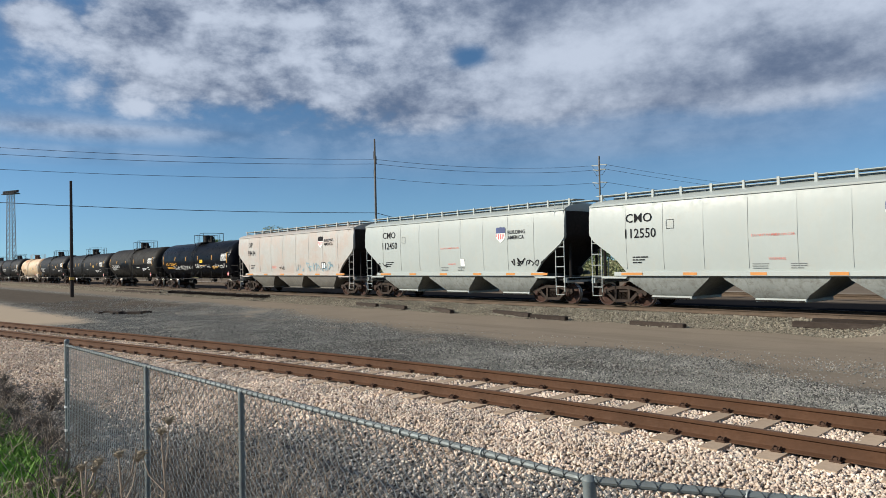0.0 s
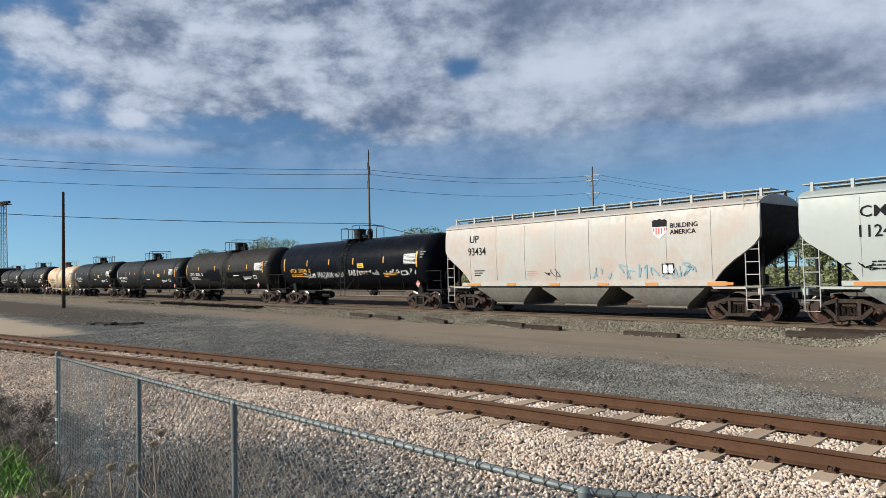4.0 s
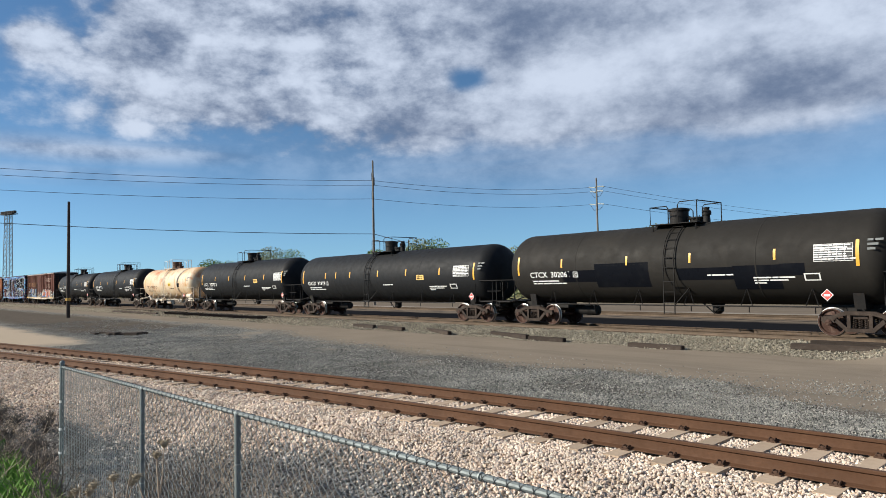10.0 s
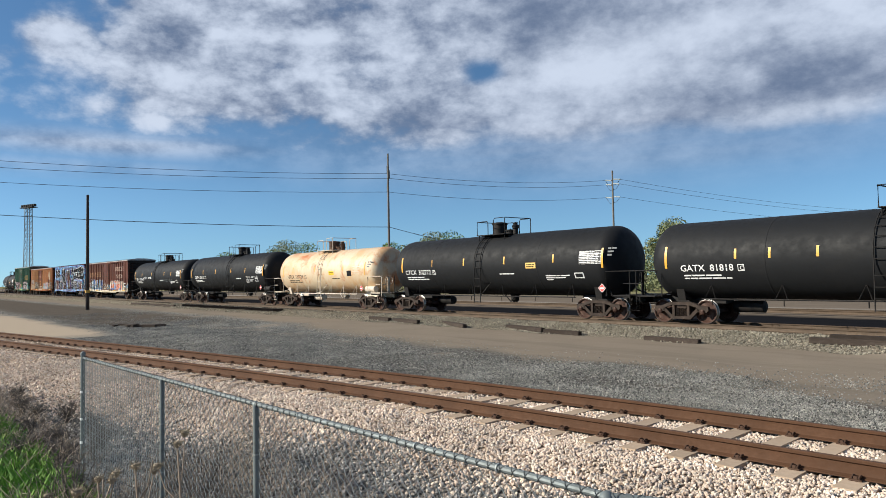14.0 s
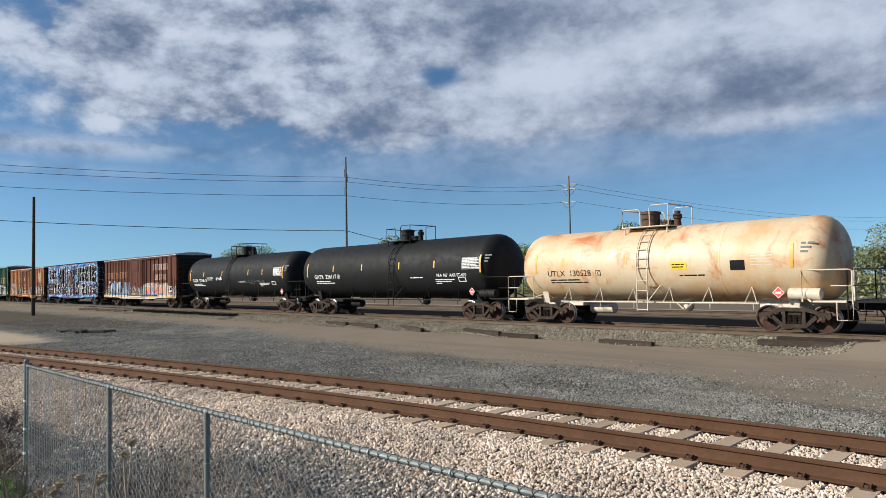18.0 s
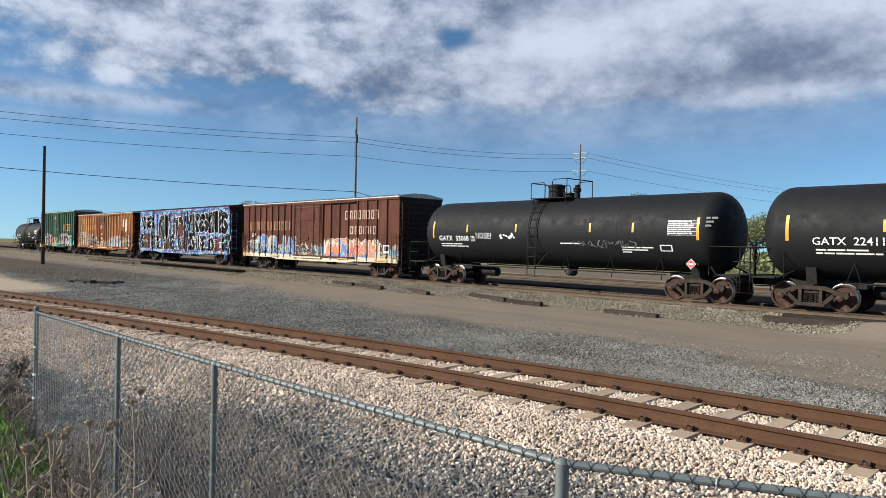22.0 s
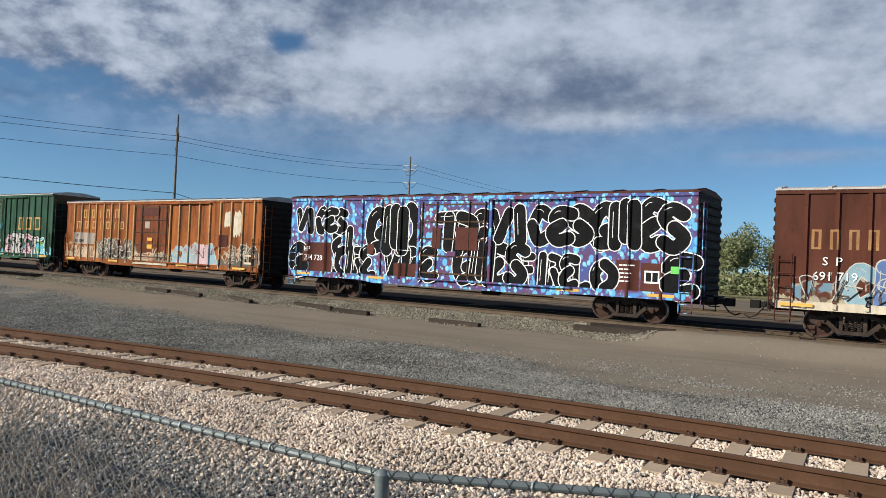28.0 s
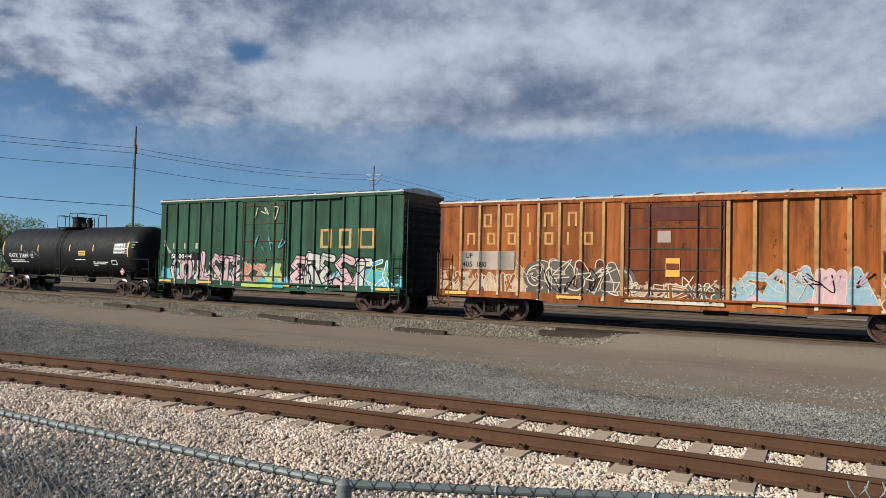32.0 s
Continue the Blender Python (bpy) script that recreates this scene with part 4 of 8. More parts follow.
def hopper(u, L, tx, mark, number, body_mat, weathered, truncated_logo):
    car = new_car("covered_hopper_car", u, "weathered pale grey covered hopper car with orange sill strips" if weathered else "clean pale grey-green covered hopper car with three bays")
    running_gear(car, L, tx, False)
    lev = [(1.30, L - 1.75, 1.50), (1.55, L - 1.55, 1.53), (1.8, L - 1.32, 1.55), (2.1, L - 0.95, 1.57), (2.4, L - 0.5, 1.58), (2.62, L - 0.2, 1.585), (2.85, L - 0.02, 1.585),
           (3.0, L, 1.585), (3.5, L, 1.57), (3.85, L, 1.53), (4.02, L, 1.50)]
    part("body", Mesh().rings([(z, -x, x, w) for z, x, w in lev]), [body_mat], car, smooth=25)
    roof = [(4.02, L + 0.01, 1.52), (4.06, L + 0.01, 1.52), (4.20, L, 1.22), (4.30, L, 0.75), (4.34, L, 0.3)]
    part("roof", Mesh().rings([(z, -x, x, w) for z, x, w in roof]), body_mat, car, smooth=40)
    # thin dark sheets over the sloping ends, standing in for shade
    for s in (-1, 1):
        cut = [(z, x) for z, x, w in lev if z < 3.01]
        out_line = [(s * (x + 0.012), z) for z, x in cut] + [(s * (L + 0.012), 3.98)]
        in_line = [(s * (x - 0.02), z) for z, x in cut] + [(s * (L - 0.02), 3.98)]
        part("slope_sheet", Mesh().prism(out_line + in_line[::-1], -1.44, 1.44), M_END, car, "sloping end sheet coloured dark for its shade")
    # seams between the side sheets
    seam = Mesh()
    seam.rings([(1.5, -0.02, 0.02, 1.54), (1.8, -0.025, 0.025, 1.562), (2.4, -0.025, 0.025, 1.592), (3.0, -0.025, 0.025, 1.596), (3.5, -0.025, 0.025, 1.581), (3.9, -0.02, 0.02, 1.53)])
    me = seam.data("seam", body_mat, 40)
    n = 8
    for k in range(n):
        x = -L + 1.75 + (2 * L - 3.5) * k / (n - 1)
        part("seam", me, None, car, at=pose(x, 0, 0))
    for s in (-1, 1):
        part("side_sill", Mesh().box(-L + 1.2, L - 1.2, s * 1.56 - 0.05, s * 1.56 + 0.05, 1.22, 1.38, 0.01), body_mat, car)
        part("eave", Mesh().box(-L, L, s * 1.52 - 0.03, s * 1.52 + 0.03, 3.99, 4.05, 0.01), body_mat, car)
        # running boards along the roof
        g = Mesh()
        g.box(-L - 0.1, L + 0.1, s * 0.62 - 0.34, s * 0.62 + 0.34, 4.47, 4.50, 0.006)
        part("running_board", g, M_HOPPER, car, "galvanised grating running board")
        m = 13
        for k in range(m):
            x = -L + 0.2 + (2 * L - 0.4) * k / (m - 1)
            h = Mesh()
            h.box(x - 0.05, x + 0.05, s * 0.96 - 0.02, s * 0.96 + 0.02, 4.22, 4.54, 0.005)
            h.tube([(x, s * 0.96, 4.46), (x, s * 0.6, 4.25)], 0.02, 4)
            part("board_bracket", h, body_mat, car)
    for k in range(7):
        x = -L + 1.2 + (2 * L - 2.4) * k / 6
        part("hatch_cover", Mesh().box(x - 0.95, x + 0.95, -0.24, 0.24, 4.34, 4.42, 0.02), body_mat, car)
    # discharge bays
    for x in (-4.05, 0.0, 4.05):
        w0 = 1.85
        g = Mesh()
        i = len(g.v)
        for z, hx, hy in ((1.30, w0, 1.49), (1.10, w0 * 0.93, 1.47), (0.58, 0.98, 1.18), (0.46, 0.86, 1.06)):
            g.v += [(x - hx, -hy, z), (x + hx, -hy, z), (x + hx, hy, z), (x - hx, hy, z)]
        for k in range(3):
            for q in range(4):
                a, b = i + 4 * k + q, i + 4 * k + (q + 1) % 4
                g.face((a, b, b + 4, a + 4))
        g.face((i + 12, i + 13, i + 14, i + 15))
        bay = part("discharge_bay", g, M_BAY if weathered else M_BAYPALE, car, "stained sloping discharge bay, darker than the body")
        part("outlet_gate", Mesh().box(x - 0.85, x + 0.85, -1.08, 1.08, 0.34, 0.46, 0.02), M_BAY if weathered else M_HOPPER, bay, "pale outlet gate")
        part("gate_pinion", Mesh().tube([(x - 0.8, -1.14, 0.38), (x + 0.8, -1.14, 0.38)], 0.03, 6), M_IRON, bay)
    # ends: platforms, posts and ladders
    for s in (-1, 1):
        e = s * L
        part("end_platform", Mesh().box(min(e, e - s * 1.9), max(e, e - s * 1.9), -1.4, 1.4, 1.02, 1.12, 0.01), M_IRON, car)
        part("slope_brace", Mesh().tube([(e - s * 0.25, -0.9, 1.1), (e - s * 0.25, -0.9, 3.0)], 0.06, 6), M_IRON, car)
        part("slope_brace", Mesh().tube([(e - s * 0.25, 0.9, 1.1), (e - s * 0.25, 0.9, 3.0)], 0.06, 6), M_IRON, car)
        part("end_sill", Mesh().box(min(e, e - s * 0.18), max(e, e - s * 0.18), -1.5, 1.5, 0.92, 1.14, 0.02), body_mat, car)
        for y in (-1.52, 1.52):
            part("corner_ladder", ladder(e - s * 0.08, e - s * 0.55, y, 0.55, 4.35 if s > 0 else 2.75, 9 if s > 0 else 5), body_mat, car)
            part("step", Mesh().tube([(e - s * 0.08, y, 0.95), (e - s * 0.08, y, 0.42), (e - s * 0.55, y, 0.42), (e - s * 0.55, y, 0.95)], 0.022, 5), body_mat, car)
        part("jacking_plate", Mesh().prism([(e - s * 0.55, 1.12), (e - s * 1.7, 1.12), (e - s * 1.95, 1.36), (e - s * 1.6, 1.36), (e - s * 1.5, 1.2), (e - s * 0.55, 1.2)], -1.56, -1.50), body_mat, car)
    part("brake_reservoir", Mesh().lathe("x", (L - 1.1, 0.3, 1.4), [(-0.45, 0.05), (-0.42, 0.2), (0.42, 0.2), (0.45, 0.05)], 14), M_IRON, car)
    # orange strips on the sill and lettering
    k = 0
    for x in (-L + 1.55, -L + 4.2, -L + 6.7, -L + 9.2, -L + 11.4, L - 1.9):
        y = -1.616
        part("reflective_strip", Mesh().box(x, x + (0.95 if k in (0, 5) else 0.55), y - 0.006, y, 1.25, 1.35), M_ORANGESTRIP, car, "orange reflective strip")
        k += 1

    def at(x, z):
        return lambda a, b: (-L + x + a, -0.016 - float(np.interp(z + b, [q[0] for q in lev], [q[2] for q in lev])), z + b)

    lettered(mark, 0.34, at(1.75, 3.28), M_BLACKLET, car, stretch=1.08, label="black reporting mark")
    lettered(number, 0.36, at(1.65, 2.68), M_BLACKLET, car, stretch=0.95, label="black car number")
    bars(0, 0, [[0.12, 0.2, 0.3], [0.1, 0.12, 0.25], [0.2, 0.15]], 0.045, 0.06, at(2.05, 1.92), M_BLACKLET, car)
    # shield emblem drawn as plain shapes
    sx, sz = (10.78, 2.82) if not weathered else (11.75, 3.05)
    shield = [(0.0, 0.52), (0.0, 0.30), (0.05, 0.1), (0.3, -0.08), (0.55, 0.1), (0.6, 0.30), (0.6, 0.52)]
    shape(shield, at(sx, sz), M_WHITE, car, "emblem", "striped shield emblem in blue, white and red")
    out = lambda x, z, d: (lambda a, b: tuple(Vector(at(x, z)(a, b)) - Vector((0, d, 0))))
    shape([(0.0, 0.36), (0.0, 0.58), (0.08, 0.64), (0.2, 0.62), (0.3, 0.66), (0.4, 0.62), (0.52, 0.64), (0.6, 0.58), (0.6, 0.36)], out(sx, sz, 0.004), M_BLUE if not truncated_logo else M_BLACKLET, car, "emblem_band")
    for q in range(5):
        panel(0.03 + q * 0.115, 0.085 + q * 0.115, 0.08 if q not in (0, 4) else 0.2, 0.33, out(sx, sz, 0.004), M_RED, car, "emblem_stripe", cut=1)
    lettered("BUILDING", 0.17, at(sx + 0.74, sz + 0.30), M_BLACKLET, car, "slogan", 1.0, "black painted slogan")
    lettered("AMERICA", 0.17, at(sx + 0.74, sz + 0.06), M_BLACKLET, car, "slogan", 1.0, "black painted slogan")
    if not weathered:
        lettered("DO NOT HAMMER ON CAR", 0.08, at(6.75, 2.55), M_PINK, car, "warning", label="small red warning line")
        lettered("WARNING", 0.08, at(7.3, 1.76), M_PINK, car, "warning", label="small red warning word")
        bars(0, 0, [[0.3, 0.25], [0.2, 0.3], [0.3, 0.2]], 0.022, 0.05, at(6.75, 1.62), M_GREYINK, car)
        bars(0, 0, [[0.25, 0.25], [0.3, 0.2], [0.2, 0.2]], 0.022, 0.05, at(8.0, 1.62), M_GREYINK, car)
        g = [(0, 0), (0.3, 0), (0.3, 0.32), (0, 0.32)]
        ribbon(g, 0.02, at(3.55, 2.98), M_BLACKLET, car, "data_box", True)
        if number.endswith("450"):
            for k in range(5):
                scribble(car, at(2 * L - 3.2 + 0.36 * k, 1.64), 0.3, 0.38, M_BLACKLET, 40 + k, 0.045)
            scribble(car, at(1.3, 1.6), 0.6, 0.4, M_BLACKLET, 6, 0.04)
            panel(0, 0.3, 0, 0.34, at(2 * L - 6.6, 1.7), M_WHITE, car, "white_sticker", cut=1)
    else:
        scribble(car, at(8.7, 1.5), 4.8, 0.55, M_PALEBLUE, 11, 0.055, label="faded grey spray tag")
        scribble(car, at(6.4, 1.6), 0.7, 0.36, M_BLACKLET, 12, 0.03)
        scribble(car, at(4.3, 1.15), 1.3, 0.2, M_BLACKLET, 13, 0.03)
        panel(0, 0.5, 0, 0.4, at(12.1, 1.65), M_BLACKLET, car, "notice_plate", "black and white notice", cut=1)
        panel(0.05, 0.22, 0.05, 0.35, out(12.1, 1.65, 0.004), M_WHITE, car, "notice_field", cut=1)
        panel(0.28, 0.45, 0.05, 0.35, out(12.1, 1.65, 0.004), M_WHITE, car, "notice_field", cut=1)
        bars(0, 0, [[0.55], [0.6], [0.5]], 0.03, 0.06, at(5.4, 1.85), M_PINK, car)
    return car


# -- tank cars --
def tank_car(u, L, tx, R, zc, mat, label, mark, number, ink, frame_mat=None, strips=(), yellow=None, chart=True, diamond=True, seed=0, band=0.0, dome_x=0.0, strip_mat=None, spots=None, ends=(0.0, 0.0), cylinder=False, note=None):
    left_x, mark_x, right_x, chart_x, placard_x = spots or (-L + 1.1, -L + 1.75, L - 1.25, L - 2.4, L - 1.7)
    fm = frame_mat or M_IRON
    car = new_car("tank_car", u, label)
    half = L + 0.55
    running_gear(car, half, tx, False)
    cap = 0.78
    prof = []
    Ls = L - (0.4 if L > 7.0 else 0.0)
    for k in range(9):
        a = (k / 8) * math.pi / 2
        prof.append((-Ls + cap * (1 - math.sin(a)), max(0.02, R * math.cos(a) ** 0.72)) if k < 8 else (-Ls, 0.02))
    prof = sorted(prof)
    prof[0] = (-Ls, 0.05)
    full = [(x - ends[0], r) for x, r in prof] + [(-x + ends[1], r) for x, r in reversed(prof)]
    part("tank", Mesh().lathe("x", (0, 0, zc), full, 56), mat, car, smooth=50)
    top, low = zc + R, zc - R
    for x in (-L * 0.46, band, L * 0.44):
        part("weld_band", Mesh().lathe("x", (x, 0, zc), [(-0.03, R + 0.001), (-0.02, R + 0.006), (0.02, R + 0.006), (0.03, R + 0.001)], 56), mat, car, smooth=50)
    for s in (-1, 1):
        g = Mesh()
        g.prism([(-0.95, 0.86), (0.95, 0.86), (1.06, zc - 0.74 * R), (0.75, low + 0.05), (-0.75, low + 0.05), (-1.06, zc - 0.74 * R)], s * tx - 0.16, s * tx + 0.16, "yz")
        part("saddle", g, fm, car)
        part("stub_sill", Mesh().box(min(s * (tx - 1.4), s * half), max(s * (tx - 1.4), s * half), -0.3, 0.3, 0.72, 1.0, 0.02), fm, car)
        part("end_platform", Mesh().box(min(s * (L - 0.65), s * half), max(s * (L - 0.65), s * half), -1.35, 1.35, 0.98, 1.04, 0.01), fm, car)
        e = s * (half - 0.05)
        for y in (-1.35, 1.35):
            g = Mesh()
            g.tube([(s * (L - 0.95), y, 1.0), (s * (L - 0.95), y, 2.0), (e - s * 0.05, y, 2.0), (e, y, 1.95), (e, y, 0.98)], 0.022, 6)
            g.tube([(e, y, 0.98), (e, y, 0.45), (e - s * 0.45, y, 0.45), (e - s * 0.45, y, 0.98)], 0.02, 6)
            g.tube([(e, y, 1.5), (e - s * 0.6, y, 1.5)], 0.018, 5)
            part("end_handrail", g, fm, car)
        for q in range(2):
            part("platform_bracket", Mesh().tube([(s * (L - 0.7), -1.3 + 2.6 * q, 1.0), (s * (L - 1.1), -0.9 + 1.8 * q, low + 0.25)], 0.03, 5), fm, car)
    wheel = Mesh()
    wheel.tube([(L + 0.42, -0.75 + 0.26 * math.cos(k * 0.5236), 1.75 + 0.26 * math.sin(k * 0.5236)) for k in range(13)], 0.016, 5)
    for k in range(3):
        a = k * 1.047
        wheel.tube([(L + 0.42, -0.75 - 0.25 * math.cos(a), 1.75 - 0.25 * math.sin(a)), (L + 0.42, -0.75 + 0.25 * math.cos(a), 1.75 + 0.25 * math.sin(a))], 0.01, 4)
    part("brake_wheel", wheel, fm, car)
    part("brake_post", Mesh().box(L + 0.36, L + 0.41, -0.83, -0.67, 1.0, 1.95, 0.01), fm, car)
    if cylinder:
        part("brake_cylinder", Mesh().lathe("x", (L - 0.95, -1.08, 1.24), [(-0.52, 0.03), (-0.48, 0.19), (0.48, 0.19), (0.52, 0.03)], 16), fm, car)
    part("air_reservoir", Mesh().lathe("x", (-tx + 2.0, 0.3, 0.62), [(-0.6, 0.03), (-0.55, 0.22), (0.55, 0.22), (0.6, 0.03)], 14), fm, car)
    # long pipe rail at the belly with its hangers
    for s in (-1, 1):
        part("belly_rail", Mesh().tube([(-tx + 1.0, s * 1.25, 0.93), (tx - 1.0, s * 1.25, 0.93)], 0.028, 6), fm, car)
    for k in range(6):
        x = -tx + 1.3 + (2 * tx - 2.6) * k / 5
        g = Mesh()
        g.tube([(x - 0.2, -1.22, 0.95), (x, -R * 0.76, low + R * 0.36)], 0.016, 4)
        g.tube([(x + 0.2, -1.22, 0.95), (x, -R * 0.76, low + R * 0.36)], 0.016, 4)
        g.tube([(x + 0.1, -1.25, 0.93), (x + 0.1, -1.25, 0.72)], 0.02, 4)
        part("rail_hanger", g, fm, car)
    part("bottom_valve", Mesh().lathe("z", (band + 0.9, 0, low - 0.28), [(-0.1, 0.1), (0.0, 0.2), (0.2, 0.2), (0.32, 0.3)], 12), fm, car)
    part("drain_bracket", Mesh().tube([(band + 0.5, -0.3, low), (band + 0.9, -0.3, low - 0.35), (band + 1.3, -0.3, low)], 0.03, 5), fm, car)
    # side ladder bent over the shell
    for s in (-1,):
        g = Mesh()
        lx = band - 0.15
        for x in (lx - 0.22, lx + 0.22):
            arc = [(x, s * (R + 0.07) * math.cos(a), zc + (R + 0.07) * math.sin(a)) for a in [(-0.15 + 0.1 * k) for k in range(16)]]
            g.tube([(x, s * (R + 0.07), 0.62)] + arc, 0.022, 5)
        for k in range(4):
            z = 0.66 + k * (zc - 0.3 - 0.66) / 4
            g.tube([(lx - 0.22, s * (R + 0.07), z), (lx + 0.22, s * (R + 0.07), z)], 0.016, 5)
        for k in range(6):
            a = -0.1 + 0.23 * k
            g.tube([(lx - 0.22, s * (R + 0.07) * math.cos(a), zc + (R + 0.07) * math.sin(a)), (lx + 0.22, s * (R + 0.07) * math.cos(a), zc + (R + 0.07) * math.sin(a))], 0.016, 5)
        g.tube([(lx + 0.22, s * (R + 0.07), 0.95), (lx + 0.6, s * 1.2, low + 0.6)], 0.018, 5)
        part("ladder", g, fm, car, "bent steel side ladder")
    # top platform, railings, manway and valves
    px = band + dome_x - 0.3
    part("top_platform", Mesh().box(px - 1.0, px + 1.0, -0.95, 0.95, top - 0.04, top + 0.0, 0.01), fm, car)
    for x in (px - 0.9, px + 0.9):
        for y in (-0.85, 0.85):
            part("platform_strut", Mesh().tube([(x, y, top - 0.02), (x, y * 1.02, zc + math.sqrt(max(0, R * R - 0.76)) - 0.02)], 0.025, 5), fm, car)
    for sx in (-1, 1):
        g = Mesh()
        x0, x1 = px + sx * 0.2, px + sx * 0.98
        hh = top + (0.66 if sx < 0 else 0.78)
        for y in (-0.9, 0.9):
            g.tube([(x0, y, top), (x0, y, hh - 0.1), (x0 + sx * 0.08, y, hh), (x1, y, hh), (x1, y, top)], 0.022, 6)
        g.tube([(x1, -0.9, hh), (x1, 0.9, hh)], 0.022, 6)
        part("railing", g, fm, car)
    vm = fm if fm is not M_CREAMFRAME else M_CLIP
    part("valve_housing", Mesh().lathe("z", (px - 0.28, 0, top), [(0, 0.31), (0.02, 0.36), (0.50, 0.36), (0.52, 0.40), (0.60, 0.40), (0.64, 0.24), (0.66, 0.02)], 20), vm, car)
    part("manway", Mesh().lathe("z", (px + 0.45, 0.05, top), [(0, 0.27), (0.16, 0.27), (0.17, 0.32), (0.22, 0.32), (0.25, 0.1)], 20), vm, car)
    for q in range(8):
        a = q * 0.785
        part("manway_bolt", Mesh().tube([(px + 0.45 + 0.29 * math.cos(a), 0.05 + 0.29 * math.sin(a), top + 0.12), (px + 0.45 + 0.29 * math.cos(a), 0.05 + 0.29 * math.sin(a), top + 0.28)], 0.018, 5), vm, car)
    part("relief_valve", Mesh().lathe("z", (px + 0.92, -0.1, top), [(0, 0.14), (0.25, 0.12), (0.27, 0.17), (0.42, 0.17), (0.46, 0.1), (0.55, 0.12), (0.57, 0.03)], 12), vm, car)
    # reflective strips, labels and lettering on the near side
    on = lambda x, z, lift=0.004: round_side(x, z, zc, R + lift)
    sm = strip_mat or M_YELLOW
    for x in strips:
        panel(0, 0.085, 0, 0.36, on(x, zc - 0.02), sm, car, "reflective_strip", "yellow reflective strip", 4)
    for x in (left_x, right_x):
        panel(0, 0.10, 0, 0.82, on(x, zc - 0.30, 0.012), sm, car, "end_reflective_strip", "long yellow reflective strip", 8)
    lettered(mark + "  " + number, 0.24, on(mark_x, zc - 0.42), ink, car, stretch=1.05, label="reporting mark and number")
    bars(0, 0, [[0.3, 0.5, 0.6], [0.2, 0.3, 0.5, 0.5, 0.2]], 0.055, 0.06, on(mark_x + 0.1, zc - 0.60), ink, car)
    bars(0, 0, [[0.14, 0.5, 0.25]], 0.05, 0.05, on(band + 1.3, zc - 0.5), ink, car)
    if chart:
        cx, cz = chart_x, zc - 0.05
        panel(0, 1.15, 0, 0.55, on(cx, cz - 0.08), M_CHART, car, "data_chart", "black data chart with dense white print", 5)
        rr = random.Random(seed)
        bars(0.03, 0.485, [[rr.uniform(0.08, 0.2) for _ in range(6)] for _ in range(7)], 0.036, 0.036, on(cx, cz - 0.08, 0.008), M_WHITE, car, "chart_print")
        for q in range(5):
            panel(0.0, 1.15, q * 0.134, q * 0.134 + 0.012, on(cx, cz - 0.08, 0.009), M_WHITE, car, "chart_line", cut=1)
        for q in range(6):
            panel(q * 0.2276, q * 0.2276 + 0.012, 0.0, 0.548, on(cx, cz - 0.08, 0.010), M_WHITE, car, "chart_line", cut=4)
        panel(0, 0.5, 0, 0.26, on(chart_x - 0.35, zc - 0.72), M_WHITE, car, "stencil_panel", cut=3)
        panel(0.05, 0.45, 0.04, 0.22, on(chart_x - 0.35, zc - 0.72, 0.008), mat, car, "stencil_field", cut=2)
        bars(0, 0, [[0.6, 0.2, 0.5], [0.5, 0.6], [0.4]], 0.05, 0.05, on(chart_x - 2.0, zc - 0.62), ink, car)
    if diamond:
        dx, dz, dy = placard_x - 0.17, zc - R * 0.90, -R * 0.72
        shape([(0.0, 0.19), (0.19, 0.0), (0.38, 0.19), (0.19, 0.38)], flat_side(dx, dz, -1.34), M_WHITE, car, "placard", "diamond hazard placard")
        shape([(0.025, 0.19), (0.19, 0.025), (0.355, 0.19), (0.19, 0.355)], flat_side(dx, dz, -1.344), M_RED, car, "placard_face", "red placard face")
        panel(0.10, 0.28, 0.15, 0.22, flat_side(dx, dz, -1.348), M_WHITE, car, "placard_bar", cut=1)
        part("placard_bracket", Mesh().box(dx + 0.15, dx + 0.23, -1.335, dy + 0.1, dz + 0.1, dz + 0.2, 0.005), fm, car)
    lx = mark_x + 0.175 * (len(mark + number) + 2) + 0.3
    panel(0, 0.24, 0, 0.24, on(lx, zc - 0.44), ink, car, "class_stencil", "small square stencil", 3)
    panel(0.025, 0.215, 0.025, 0.215, on(lx, zc - 0.44, 0.008), mat, car, "stencil_field", cut=3)
    lettered("C", 0.15, on(lx + 0.075, zc - 0.40, 0.011), ink, car, label="stencilled letter")
    if yellow is not None:
        panel(0, 0.62, 0, 0.26, on(yellow, zc - 0.25), note or M_LABEL, car, "yellow_label", "yellow label with small print", 3)
        bars(0.05, 0.15, [[0.1, 0.2, 0.12], [0.3, 0.12]], 0.04, 0.05, on(yellow, zc - 0.25, 0.008), M_BLACKLET, car, "label_line")
    bars(0, 0, [[0.16, 0.22], [0.3], [0.22]], 0.07, 0.07, on(right_x + 0.32, zc + 0.45), M_GREYINK, car, "end_print")
    return car


